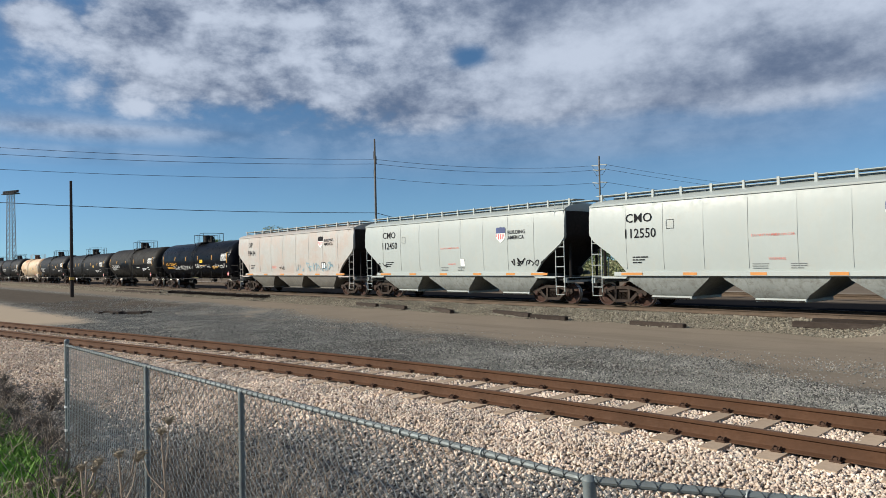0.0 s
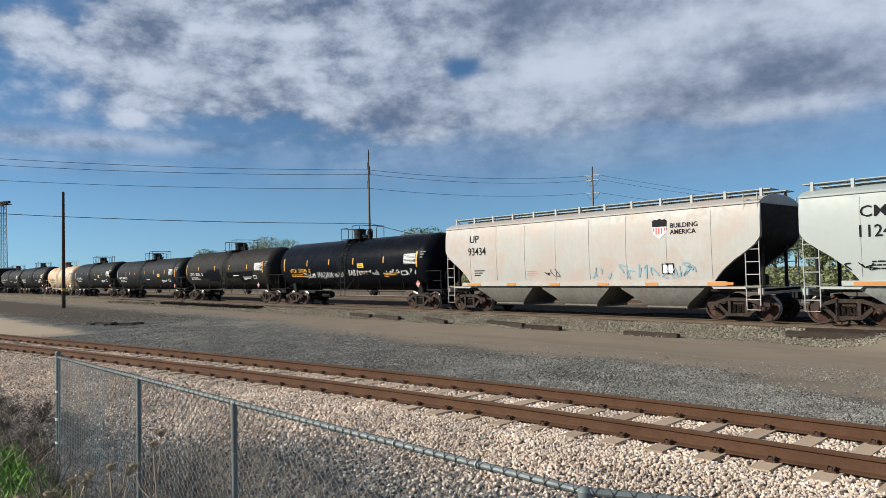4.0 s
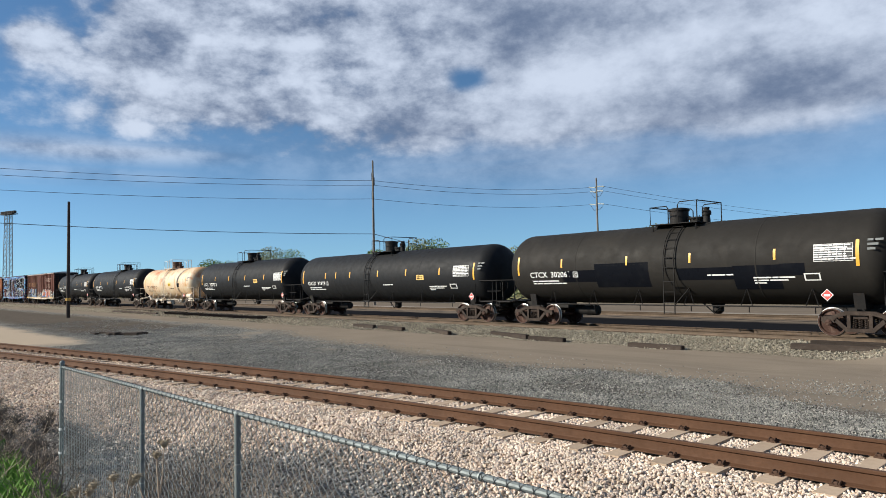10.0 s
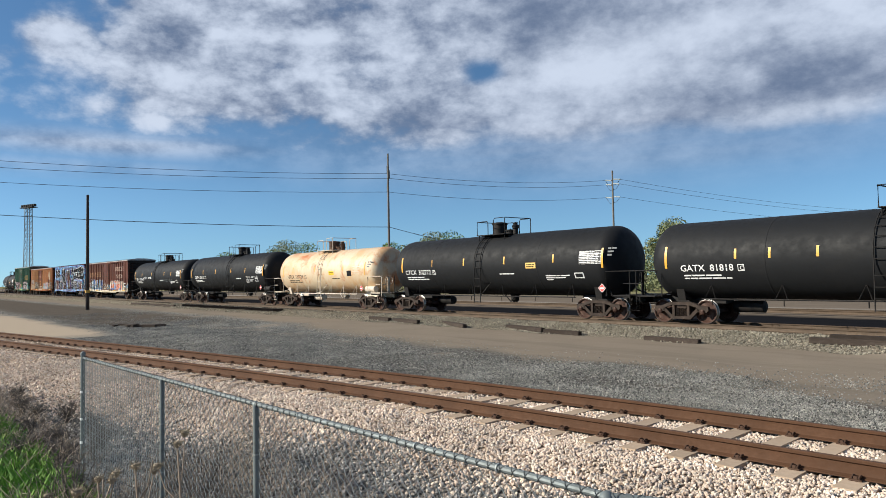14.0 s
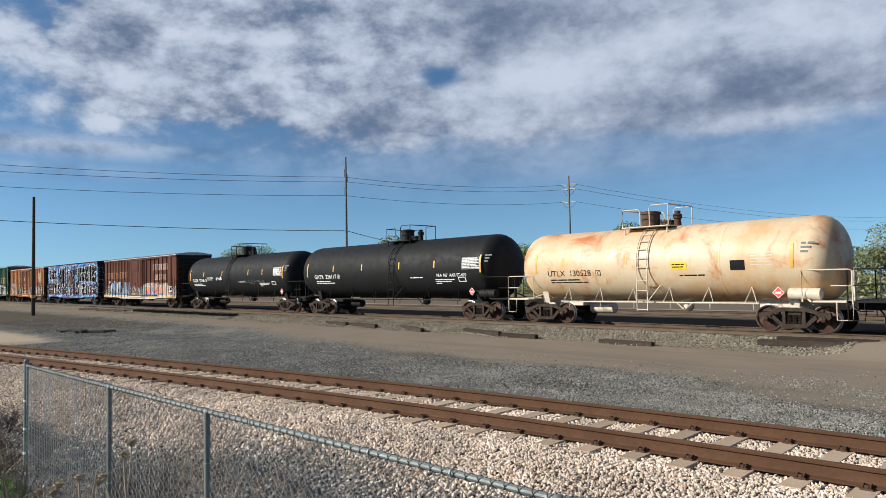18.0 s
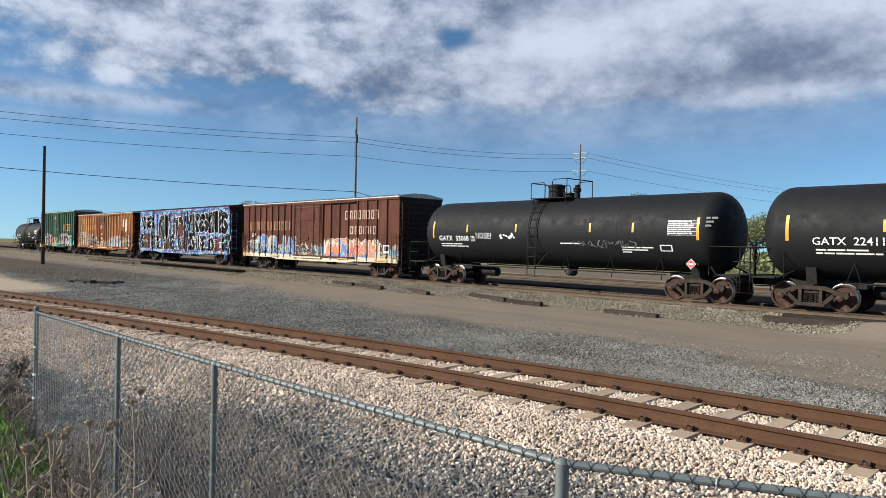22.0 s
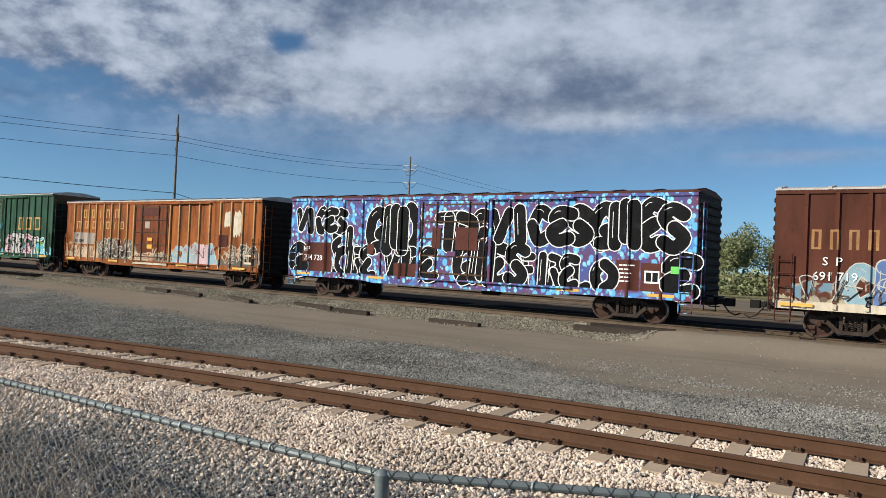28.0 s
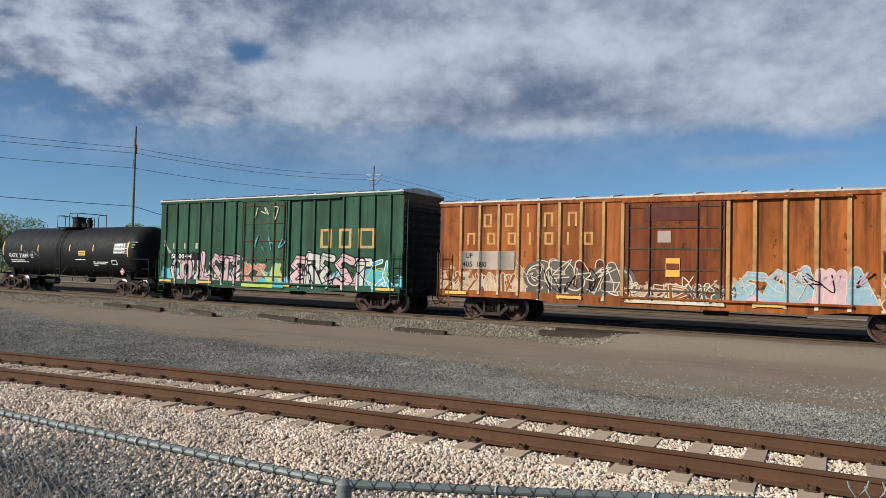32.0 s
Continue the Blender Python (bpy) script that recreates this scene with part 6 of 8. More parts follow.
def fat_letters(car, text, x, z, w, h, fills, line, seed=1, fat=0.36, pen=0.045, rounded=True, name="bubble_letter", label="black bubble letter with white outline", y=-1.585):
    """A row of overlapping fat sprayed letters, each a fill inside its outline."""
    r = random.Random(seed)
    lw = w / len(text)
    for k, c in enumerate(text):
        ww, hh = lw * r.uniform(1.15, 1.38), h * r.uniform(0.94, 1.08)
        ox, oz = x + k * lw - 0.06 * lw, z + r.uniform(-0.04, 0.04) * h
        lean = r.uniform(-0.06, 0.10)
        strokes = [[(q[0] * ww + lean * q[1] * hh + r.uniform(-0.03, 0.03) * ww, q[1] * hh + r.uniform(-0.03, 0.03) * hh) for q in st] for st in halves(STROKES[c])]
        strokes = [smooth_loop(st, False, 5 if rounded else 1) for st in strokes]
        wd = fat * min(ww, 0.85 * hh)
        base = y - 0.002 - 0.012 * (k % 2)
        edge, body, glint = Mesh(), Mesh(), Mesh()
        lift = 0.0012 / max(len(st) for st in strokes)
        for j, st in enumerate(strokes):
            brush(edge, st, wd + 2 * pen, lambda a, b, j=j: (ox + a, base - 0.0028 * j, oz + b), lift=lift)
            brush(body, st, wd, lambda a, b, j=j: (ox + a, base - 0.0015 - 0.0028 * j, oz + b), lift=lift)
        part(name + "_outline", edge, line, car, smooth=0)
        part(name, body, r.choice(fills), car, label, smooth=0)
        st = strokes[0]
        q = max(1, len(st) // 3)
        brush(glint, [(p[0] - 0.2 * wd, p[1] + 0.1 * wd) for p in st[q - 1:q + 3]], pen * 0.6, lambda a, b: (ox + a, base - 0.0116, oz + b))
        part(name + "_glint", glint, line, car, smooth=0)


def drape(car, ribs, door, W=1.50, dep=0.07):
    """Lays the flat paint of a car's side onto its panels, posts and door."""
    edges = sorted({e for x in ribs for e in (x - 0.075, x - 0.045, x + 0.045, x + 0.075)} | {e for d in door for e in (d - 0.001, d + 0.001)})
    d0, d1 = door

    def surface(x):
        if d0 <= x <= d1:
            return W + 0.10
        best = 0.0
        for q in ribs:
            a = abs(x - q)
            if a < 0.075:
                best = max(best, dep * min(1.0, (0.075 - a) / 0.03))
        return W + best

    for ob in list(car.children):
        me = ob.data
        if ob.type != "MESH" or me.users > 1 or len(me.vertices) > 4000 or not len(me.vertices):
            continue
        ys = [v.co.y for v in me.vertices]
        if max(ys) > -1.5845 or max(ys) - min(ys) > 0.0105:
            continue
        xs = [v.co.x for v in me.vertices]
        bm = bmesh.new()
        bm.from_mesh(me)
        for e in edges:
            if min(xs) < e < max(xs):
                bmesh.ops.bisect_plane(bm, geom=bm.verts[:] + bm.edges[:] + bm.faces[:], plane_co=(e, 0, 0), plane_no=(1, 0, 0), dist=1e-5)
        for v in bm.verts:
            v.co.y = -surface(v.co.x) - 0.003 + 0.5 * (v.co.y + 1.584)
        bm.to_mesh(me)
        bm.free()


def flame_band(car, x0, x1, z0, z1, jag, step, mat, seed, name="spray_band", label="ragged band of spray paint"):
    """A band of paint with a spiky upper edge."""
    r = random.Random(seed)
    pl = side(0, 0)
    g, x, k = Mesh(), x0, 0
    while x < x1:
        top = z1 + (r.uniform(0, jag) if k % 2 else -r.uniform(0, jag))
        g.v += [pl(x, z0), pl(x, top)]
        if k:
            i = 2 * k
            g.face((i - 2, i, i + 1, i - 1))
        x += step * r.uniform(0.5, 1.4)
        k += 1
    part(name, g, mat, car, label, smooth=0)


def sharp_piece(car, x, z, w, h, count, seed, fills, line, pen=0.04):
    """Angular interlocked spray shapes."""
    r = random.Random(seed)
    lw = w / count
    for k in range(count):
        outlined(car, x + k * lw - 0.05 * lw, z + r.uniform(-0.05, 0.05) * h, lw * 1.3, h * r.uniform(0.9, 1.08), tangle(r), seed * 17 + k, fills, line, 0.20, pen, False, "spray_shape", "angular spray-paint shape")


def brand_blocks(car, x, z, widths, h, mat, gap=0.2, y=-1.585, name="lettering_block"):
    """A company name as plain upright bars, no letters."""
    r = random.Random(int(abs(x * 100)))
    for w in widths:
        pl = side(x, z, y)
        g = Mesh()

        def bar(a, b, c, d):
            i = len(g.v)
            g.v += [pl(a, c), pl(b, c), pl(b, d), pl(a, d)]
            g.face((i, i + 1, i + 2, i + 3))

        t = min(0.26 * max(w, 0.3), 0.085 if h < 0.7 else 0.13)
        bar(0, t, 0, h)
        if w > 0.2:
            bar(w - t, w, 0, h)
            bar(t, w - t, h - t * 0.8, h)
            if r.random() < 0.6:
                bar(t, w - t, 0, t * 0.8)
        part(name, g, mat, car, "faded painted lettering", smooth=0)
        x += w + gap


def strips_along(car, L, z, y, xs, w, mat=M_AMBER):
    for x in xs:
        part("reflective_strip", Mesh().box(x, x + w, y - 0.004, y, z, z + 0.1), mat, car, "yellow reflective strip")


def build_train():
    hopper(-10.69, 7.42, 6.25, "CMO", "112550", M_HOPPER, False, False)
    hopper(-26.83, 7.42, 6.25, "CMO", "112450", M_HOPPER, False, False)
    hopper(-43.40, 7.90, 6.80, "UP", "93434", M_HOPPER_UP, True, True)
    k1 = tank_car(-60.76, 8.30, 6.69, 1.53, 2.53, M_GLOSS, "glossy black tank car with yellow lettering and white tags", "UTLX", "250246", M_YELLOW, strips=(-4.21, -1.60, 1.06, 4.06), yellow=1.54, seed=1, band=0.25, spots=(-7.21, -6.45, 7.0, 5.95, 6.9), ends=(0.38, 0.2), note=M_BRIGHTLABEL)
    on = round_side
    hand_word(k1, "mADAm", on(-3.1, 1.72, 2.53, 1.536), 1.75, 0.40, M_SPRAYTAG, 66)
    hand_word(k1, "BABY", on(0.45, 1.84, 2.53, 1.536), 1.05, 0.36, M_SPRAYTAG, 67)
    for k, (x, w) in enumerate([(-4.75 + 0.24 * j, 0.2) for j in range(6)] + [(-1.25, 0.3)] + [(-0.85 + 0.22 * j, 0.2) for j in range(4)] + [(1.55 + 0.25 * j, 0.2) for j in range(8)] + [(4.2, 0.8), (5.2, 0.6), (6.0, 0.7)]):
        scribble(k1, on(x, 1.74 if x < 0 else 1.84, 2.53, 1.536), w, 0.34, M_SPRAYTAG, 60 + k, 0.036, label="white spray tag")
    k2 = tank_car(-78.02, 8.45, 6.68, 1.52, 2.49, M_DUSTY, "dusty black tank car with long ladder", "CTCX", "302061", M_WHITE, strips=(-4.65, -1.41, 1.28, 4.32), seed=2, band=0.65, spots=(-7.13, -6.42, 6.81, 5.59, 5.86), ends=(-0.02, -0.2))
    for k, (x, z, w, h) in enumerate(((-4.6, 1.85, 1.7, 0.5), (-2.9, 1.62, 2.5, 1.0), (0.8, 1.85, 2.1, 0.45), (2.9, 1.5, 1.6, 0.9), (4.5, 1.95, 0.8, 0.4))):
        panel(0, w, 0, h, on(x, z, 2.49, 1.523), M_GLOSS, k2, "black_patch", "fresh black paint patch", 5)
    tank_car(-96.45, 9.25, 7.70, 1.45, 2.36, M_BLACK, "long satin black tank car with white lettering", "GATX", "81818", M_WHITE, strips=(-5.33, -4.13, -2.58, 0.28, 2.90, 5.69), yellow=3.85, seed=3, band=-0.55, dome_x=0.9, spots=(-8.08, -7.45, 8.25, 6.80, 8.0), ends=(0.15, 0.32))
    tank_car(-114.75, 8.35, 6.72, 1.48, 2.46, M_BLACK, "satin black tank car with yellow strips", "CTCX", "302772", M_WHITE, strips=(-3.88, -1.33, 1.56, 4.62), yellow=3.0, seed=4, band=-0.05, dome_x=0.5, spots=(-6.53, -6.21, 7.27, 6.12, 7.16), ends=(-0.3, -0.15))
    wh = tank_car(-130.38, 6.42, 5.08, 1.42, 2.38, M_CREAM, "cream tank car stained with rust, with white railings", "UTLX", "130528", M_BLACKLET, frame_mat=M_CREAMFRAME, strips=(-3.9, -0.9, 2.7), yellow=1.0, chart=False, cylinder=True, seed=5, strip_mat=M_AMBER, note=M_BRIGHTLABEL)
    panel(0, 0.5, 0, 0.34, on(3.2, 2.05, 2.38, 1.426), M_BLACKLET, wh, "stencil_panel", "black stencil panel", 3)
    bars(0, 0, [[0.2, 0.3, 0.3], [0.3, 0.4], [0.4, 0.3], [0.2, 0.5], [0.3, 0.4]], 0.03, 0.07, on(3.9, 2.6, 2.38, 1.426), M_CREAMFRAME, wh)
    k6 = tank_car(-146.20, 8.40, 6.74, 1.52, 2.52, M_BLACK, "clean satin black tank car with yellow strips", "GATX", "224117", M_WHITE, strips=(-4.60, -1.84, 1.40, 4.13), seed=6, band=1.0, spots=(-7.36, -6.57, 7.28, 6.13, 6.58), ends=(0.38, -0.08), cylinder=True)
    lettered("FRA AIP  AAR ST-470", 0.16, on(4.3, 2.06, 2.52, 1.526), M_WHITE, k6, label="white stencilled line")
    k7 = tank_car(-163.65, 8.40, 6.75, 1.49, 2.51, M_BLACK, "satin black tank car with white tags", "GATX", "33068", M_WHITE, strips=(-4.60, -1.53, 2.43, 4.40), seed=7, band=-0.35, dome_x=0.5, spots=(-6.98, -6.55, 7.03, 5.90, 6.75), ends=(0.0, -0.12))
    lettered("NOISE?", 0.27, on(-4.0, 2.2, 2.51, 1.496), M_SPRAYTAG, k7, stretch=0.85, label="white spray-painted word")
    scribble(k7, on(-2.5, 2.18, 2.51, 1.496), 0.75, 0.3, M_WHITE, 71, 0.055, label="white spray tag")
    scribble(k7, on(1.5, 1.85, 2.51, 1.496), 3.0, 0.35, M_GALV, 72, 0.025, label="faint grey tag")

    # brown-red boxcar
    posts = [-7.95 + 0.81 * k for k in range(8)] + [2.35 + 0.9 * k for k in range(7)]
    sp = boxcar("boxcar", -182.10, 8.79, 6.70, 4.36, "brown-red boxcar with pale spray paint along its lower side", M_SPGRAF, M_SPRED, posts, (-1.74, 1.40), door_mat=M_SPGRAF, sill_mat=M_CREAMPAINT)
    brand_blocks(sp, -7.8, 2.62, [0.26] * 12, 0.58, M_FADEDGOLD, 0.22)
    brand_blocks(sp, 3.78, 3.22, [0.34] + [0.26] * 7, 0.5, M_FADEDCREAM, 0.15)
    brand_blocks(sp, 4.28, 2.38, [0.34, 0.26, 0.26, 0.1, 0.26, 0.1, 0.26], 0.45, M_FADEDCREAM, 0.15)
    lettered("S  P", 0.24, side(-7.5, 2.16, -1.625), M_WHITE, sp, label="white reporting mark")
    lettered("691 719", 0.25, side(-7.75, 1.72, -1.625), M_WHITE, sp, label="white car number")
    flame_band(sp, -6.4, -1.7, 0.95, 1.45, 0.35, 0.22, M_PALEBLUE, 301)
    flame_band(sp, -6.2, -1.9, 0.95, 1.2, 0.2, 0.3, M_BLUESP, 302)
    fat_letters(sp, "CRELIN", -7.0, 1.0, 5.2, 1.2, [M_PALEBLUE, M_BLUESP, M_PALEBLUE, M_BLUESP, M_CREAMPAINT], M_SPRAYWHITE, 31, 0.36, 0.03, True, "spray_letter", "blue spray letter with white outline")
    rr = random.Random(33)
    flame_band(sp, 1.45, 7.2, 0.95, 1.95, 0.24, 0.11, M_CREAMPAINT, 303)
    flame_band(sp, 1.5, 7.1, 0.97, 1.72, 0.22, 0.13, M_SPRAYWHITE, 307)
    flame_band(sp, 1.9, 6.9, 1.2, 1.72, 0.22, 0.2, M_ORANGESP, 305)
    flame_band(sp, 1.5, 7.2, 0.93, 1.05, 0.10, 0.10, M_CREAMPAINT, 308)
    fat_letters(sp, "STINM", 1.9, 1.15, 5.0, 0.85, [M_ORANGESP, M_ORANGESP, M_REDSP], M_SPRAYWHITE, 33, 0.30, 0.04, False, "spray_letter", "orange-red spray letter with white edge")
    LAYER[0] += 90
    flame_band(sp, 1.7, 6.9, 1.0, 1.22, 0.16, 0.12, M_BLUESP, 306)
    sharp_piece(sp, 2.0, 1.0, 5.0, 0.95, 5, 34, [M_ORANGESP, M_REDSP, M_BLUESP], M_SPRAYWHITE, 0.035)
    x = 1.7
    while x < 7.0:
        lean, top, w = rr.uniform(-0.3, 0.35), rr.uniform(1.85, 2.25), rr.uniform(0.08, 0.18)
        shape([(x - w / 2, 1.75), (x + w / 2, 1.75), (x + w * 0.3 + lean * 0.3, 2.0), (x + lean * 0.5, top), (x - w * 0.4 + lean * 0.2, 1.95)], side(0, 0), rr.choice((M_SPRAYWHITE, M_CREAMPAINT)), sp, "spray_shape", "pale pointed spray-paint stroke")
        x += rr.uniform(0.2, 0.5)
    flame_band(sp, -8.6, 8.7, 0.90, 1.02, 0.06, 0.3, M_CREAMPAINT, 304)
    panel(0, 0.55, 0, 0.45, side(7.45, 1.35), M_WHITE, sp, "notice_plate", "white notice plate", 1)
    panel(0.06, 0.26, 0.12, 0.38, side(7.45, 1.35), M_BLACKLET, sp, "notice_field", cut=1)
    panel(0.30, 0.50, 0.12, 0.38, side(7.45, 1.35), M_BLACKLET, sp, "notice_field", cut=1)
    panel(0, 1.7, 0, 0.62, side(-1.0, 3.2, -1.61), M_BROWNPATCH, sp, "door_patch", "dull red door patch", 1)
    for k, (x, z, w, h, mat) in enumerate(((-8.3, 1.1, 1.4, 0.9, M_SPRAYWHITE), (-7.4, 1.05, 1.2, 0.7, M_SWIRL), (-6.4, 1.15, 1.4, 0.8, M_SPRAYWHITE), (-6.9, 1.0, 1.5, 0.5, M_BLACKLET), (-5.0, 1.05, 1.5, 0.8, M_BLACKLET), (-4.2, 1.2, 1.4, 0.7, M_SPRAYWHITE),
                                             (-3.2, 1.05, 1.4, 0.8, M_BLUE), (-1.5, 1.1, 1.3, 0.7, M_CREAMPAINT), (-0.2, 1.1, 1.4, 0.6, M_SWIRL), (0.3, 1.2, 1.0, 0.5, M_CREAMPAINT))):
        scribble(sp, side(x, z), w, h, mat, 320 + k, 0.035, label="thin sprayed line work")
    drape(sp, posts, (-1.74, 1.40))
    strips_along(sp, 8.79, 0.92, -1.60, (-8.6, -4.6, -0.6, 3.2, 7.0), 0.9)

    # purple boxcar covered in bubble shapes
    posts = [-8.0 + 1.05 * k for k in range(6)] + [2.3 + 1.15 * k for k in range(6)]
    pu = boxcar("boxcar", -202.30, 9.15, 6.75, 4.36, "boxcar covered in purple and blue dots with black bubble shapes", M_PURPLE, M_PURPLE, posts, (-1.71, 1.45), roof_mat=M_SPRED, door_mat=M_PURPLE)
    panel(0, 1.65, 0, 1.4, side(-8.2, 0.98), M_BROWNPATCH, pu, "data_patch", "red-brown patch with white number", 1)
    for k, (text, x, z, w, h) in enumerate((("VICES", -8.75, 2.86, 2.9, 1.0), ("GMO", -4.45, 2.12, 2.6, 1.65), ("KIRE", -6.45, 0.95, 2.3, 1.25), ("EI", -6.5, 1.95, 1.15, 1.05), ("G", -9.0, 0.98, 0.8, 1.2), ("VTOE", -3.5, 1.0, 2.6, 1.2),
                                             ("TPE", -0.75, 2.2, 2.2, 1.5), ("VICES", 1.55, 2.6, 3.9, 1.2), ("GMES", 0.05, 0.98, 2.9, 1.45), ("FIREL", 2.95, 0.98, 2.5, 1.15), ("GMES", 5.55, 2.5, 3.25, 1.45), ("O", 5.65, 1.0, 0.85, 1.0), ("E", 8.1, 1.0, 0.95, 1.2))):
        fat_letters(pu, text, x, z, w, h, [M_BLACKSP], M_WHITE, 80 + k, 0.47, 0.036)
    panel(0, 0.8, 0, 1.25, side(6.5, 0.85), M_BROWNPATCH, pu, "data_patch", "red-brown patch with white print", 1)
    bars(0.1, 1.05, [[0.12, 0.15, 0.2], [0.15, 0.2], [0.2, 0.2], [0.15, 0.2], [0.2, 0.15]], 0.045, 0.09, side(6.5, 0.85), M_WHITE, pu)
    panel(0, 0.75, 0, 1.2, side(7.36, 0.82), M_BROWNPATCH, pu, "data_patch", "red-brown patch with white print", 1)
    panel(0, 0.5, 0, 0.42, side(7.48, 1.35), M_WHITE, pu, "notice_plate", "white notice plate", 1)
    panel(0.05, 0.23, 0.06, 0.36, side(7.48, 1.35), M_BLACKLET, pu, "notice_field", cut=1)
    panel(0.27, 0.45, 0.06, 0.36, side(7.48, 1.35), M_BLACKLET, pu, "notice_field", cut=1)
    panel(0, 1.0, 0, 0.88, side(0.04, 2.24, -1.66), M_BROWNPATCH, pu, "data_patch", "red-brown patch", 1)
    panel(0, 0.4, 0, 0.84, side(-1.07, 2.27, -1.66), M_BROWNPATCH, pu, "data_patch", "red-brown patch", 1)
    panel(0, 0.62, 0, 0.62, side(-3.03, 1.0, -1.63), M_BROWNPATCH, pu, "data_patch", "red-brown patch", 1)
    panel(0, 0.42, 0, 0.62, side(-2.3, 1.0, -1.63), M_BROWNPATCH, pu, "data_patch", "red-brown patch", 1)
    panel(0, 0.36, 0, 0.42, side(-4.5, 1.96, -1.63), M_BROWNPATCH, pu, "data_patch", "red-brown patch", 1)
    panel(0, 1.45, 0, 0.75, side(-8.3, 1.5, -1.625), M_BROWNPATCH, pu, "data_patch", "red-brown patch behind the number", 1)
    lettered("MP", 0.22, side(-8.25, 1.97, -1.635), M_WHITE, pu, label="white reporting mark")
    lettered("794 728", 0.24, side(-8.2, 1.58, -1.635), M_WHITE, pu, label="white car number")
    panel(0, 0.28, 0, 0.24, side(8.35, 1.7, -1.62), M_GREEN, pu, "green_sticker", "bright green sticker", 1)
    drape(pu, posts, (-1.71, 1.45))
    strips_along(pu, 9.15, 0.92, -1.545, (-8.7, -4.4, 0.4, 4.3, 7.6), 0.9)

    # rusty orange boxcar
    posts = [-7.8 + 0.79 * k for k in range(8)] + [2.45 + 0.83 * k for k in range(8)]
    up = boxcar("boxcar", -222.20, 8.75, 6.70, 4.34, "rust-streaked orange boxcar with pale spray paint below", M_UPCAR, M_UPPLAIN, posts, (-1.52, 1.60), rib_mat=M_RIBPALE, door_mat=M_UPDOOR, roof_mat=None)
    brand_blocks(up, -6.87, 3.42, [0.34, 0.34, 0.1, 0.36, 0.34], 0.5, M_OLDLET, 0.54)
    brand_blocks(up, -7.55, 2.78, [0.34, 0.34, 0.34, 0.1, 0.34, 0.1, 0.34], 0.44, M_OLDLET, 0.5)
    panel(0, 2.2, 0, 0.68, side(-7.77, 1.86, -1.625), M_GREYPATCH, up, "number_patch", "grey patch with car number", 1)
    lettered("UP", 0.18, side(-7.6, 2.28, -1.635), M_BLACKLET, up, label="faded reporting mark")
    lettered("405  380", 0.2, side(-7.72, 1.95, -1.635), M_BLACKLET, up, label="faded car number")
    panel(0, 1.75, 0, 0.45, side(-0.9, 3.55, -1.61), M_BROWNPATCH, up, "door_patch", "dark red patch", 1)
    panel(0, 0.42, 0, 0.38, side(-0.45, 2.85, -1.61), M_GREYPATCH, up, "door_patch", "small grey door patch", 1)
    panel(0, 0.44, 0, 0.6, side(-0.18, 1.75, -1.64), M_YELLOW, up, "yellow_placard", "yellow placard on the door", 1)
    flame_band(up, -8.6, -4.9, 0.95, 1.5, 0.3, 0.16, M_TANSPRAY, 401)
    flame_band(up, -4.9, 8.6, 0.88, 1.02, 0.10, 0.14, M_CREAMPAINT, 405)
    for k in range(5):
        ox, oz = -5.0 + 0.75 * k, 1.0
        a = [(0.6 * math.cos(j * 0.55 + k) * (1 - 0.07 * j) + 0.3, 0.6 + 0.55 * math.sin(j * 0.55 + k) * (1 - 0.06 * j)) for j in range(11)]
        brush_part(up, smooth_loop(a, False, 3), 0.30, side(ox, oz), M_SWIRL, "spray_shape", "dark grey spray swirl")
        brush_part(up, smooth_loop(a, False, 3), 0.045, side(ox, oz), M_CREAMPAINT, "spray_outline", "")
    fat_letters(up, "SPNA", -5.1, 1.0, 3.5, 1.2, [M_SWIRL, M_SWIRL, M_BROWNPATCH], M_CREAMPAINT, 41, 0.30, 0.03, True, "spray_letter", "dark grey spray letter with cream outline")
    flame_band(up, 1.8, 5.6, 0.95, 1.5, 0.25, 0.25, M_PALEBLUE, 402)
    flame_band(up, 2.2, 5.8, 0.95, 1.15, 0.15, 0.3, M_PALEPINK, 403)
    fat_letters(up, "ESAMA", 1.95, 1.05, 3.5, 0.95, [M_PALEBLUE, M_PALEBLUE, M_PALEPINK], M_CREAMPAINT, 42, 0.30, 0.025, False, "spray_letter", "pale blue and pink spray letter")
    sharp_piece(up, -8.4, 1.05, 2.9, 0.6, 6, 43, [M_UPPLAIN, M_TANSPRAY, M_UPPLAIN], M_CREAMPAINT, 0.025)
    sharp_piece(up, -1.5, 1.0, 3.0, 0.5, 6, 44, [M_UPPLAIN, M_SWIRL], M_CREAMPAINT, 0.035)
    flame_band(up, 5.8, 8.6, 0.95, 1.4, 0.3, 0.2, M_SWIRL, 404)
    fat_letters(up, "SIRO", 5.8, 1.0, 2.8, 1.05, [M_SWIRL, M_SWIRL, M_UPPLAIN], M_CREAMPAINT, 45, 0.32, 0.03, True, "spray_letter", "dark grey spray letter with cream outline")
    panel(0, 0.6, 0, 0.6, side(5.75, 2.0), M_BROWNPATCH, up, "dark_patch", cut=1)
    for ox, oz, w, h in ((6.05, 2.95, 0.55, 0.85), (6.75, 2.45, 0.6, 1.4)):
        pts = [(0, 0.1 * h), (0.15 * w, 0), (0.3 * w, 0.12 * h), (0.45 * w, 0.02 * h), (0.6 * w, 0.15 * h), (0.8 * w, 0.05 * h), (w, 0.3 * h), (0.95 * w, 0.85 * h), (0.7 * w, h), (0.4 * w, 0.9 * h), (0.15 * w, 0.97 * h), (0.03 * w, 0.7 * h)]
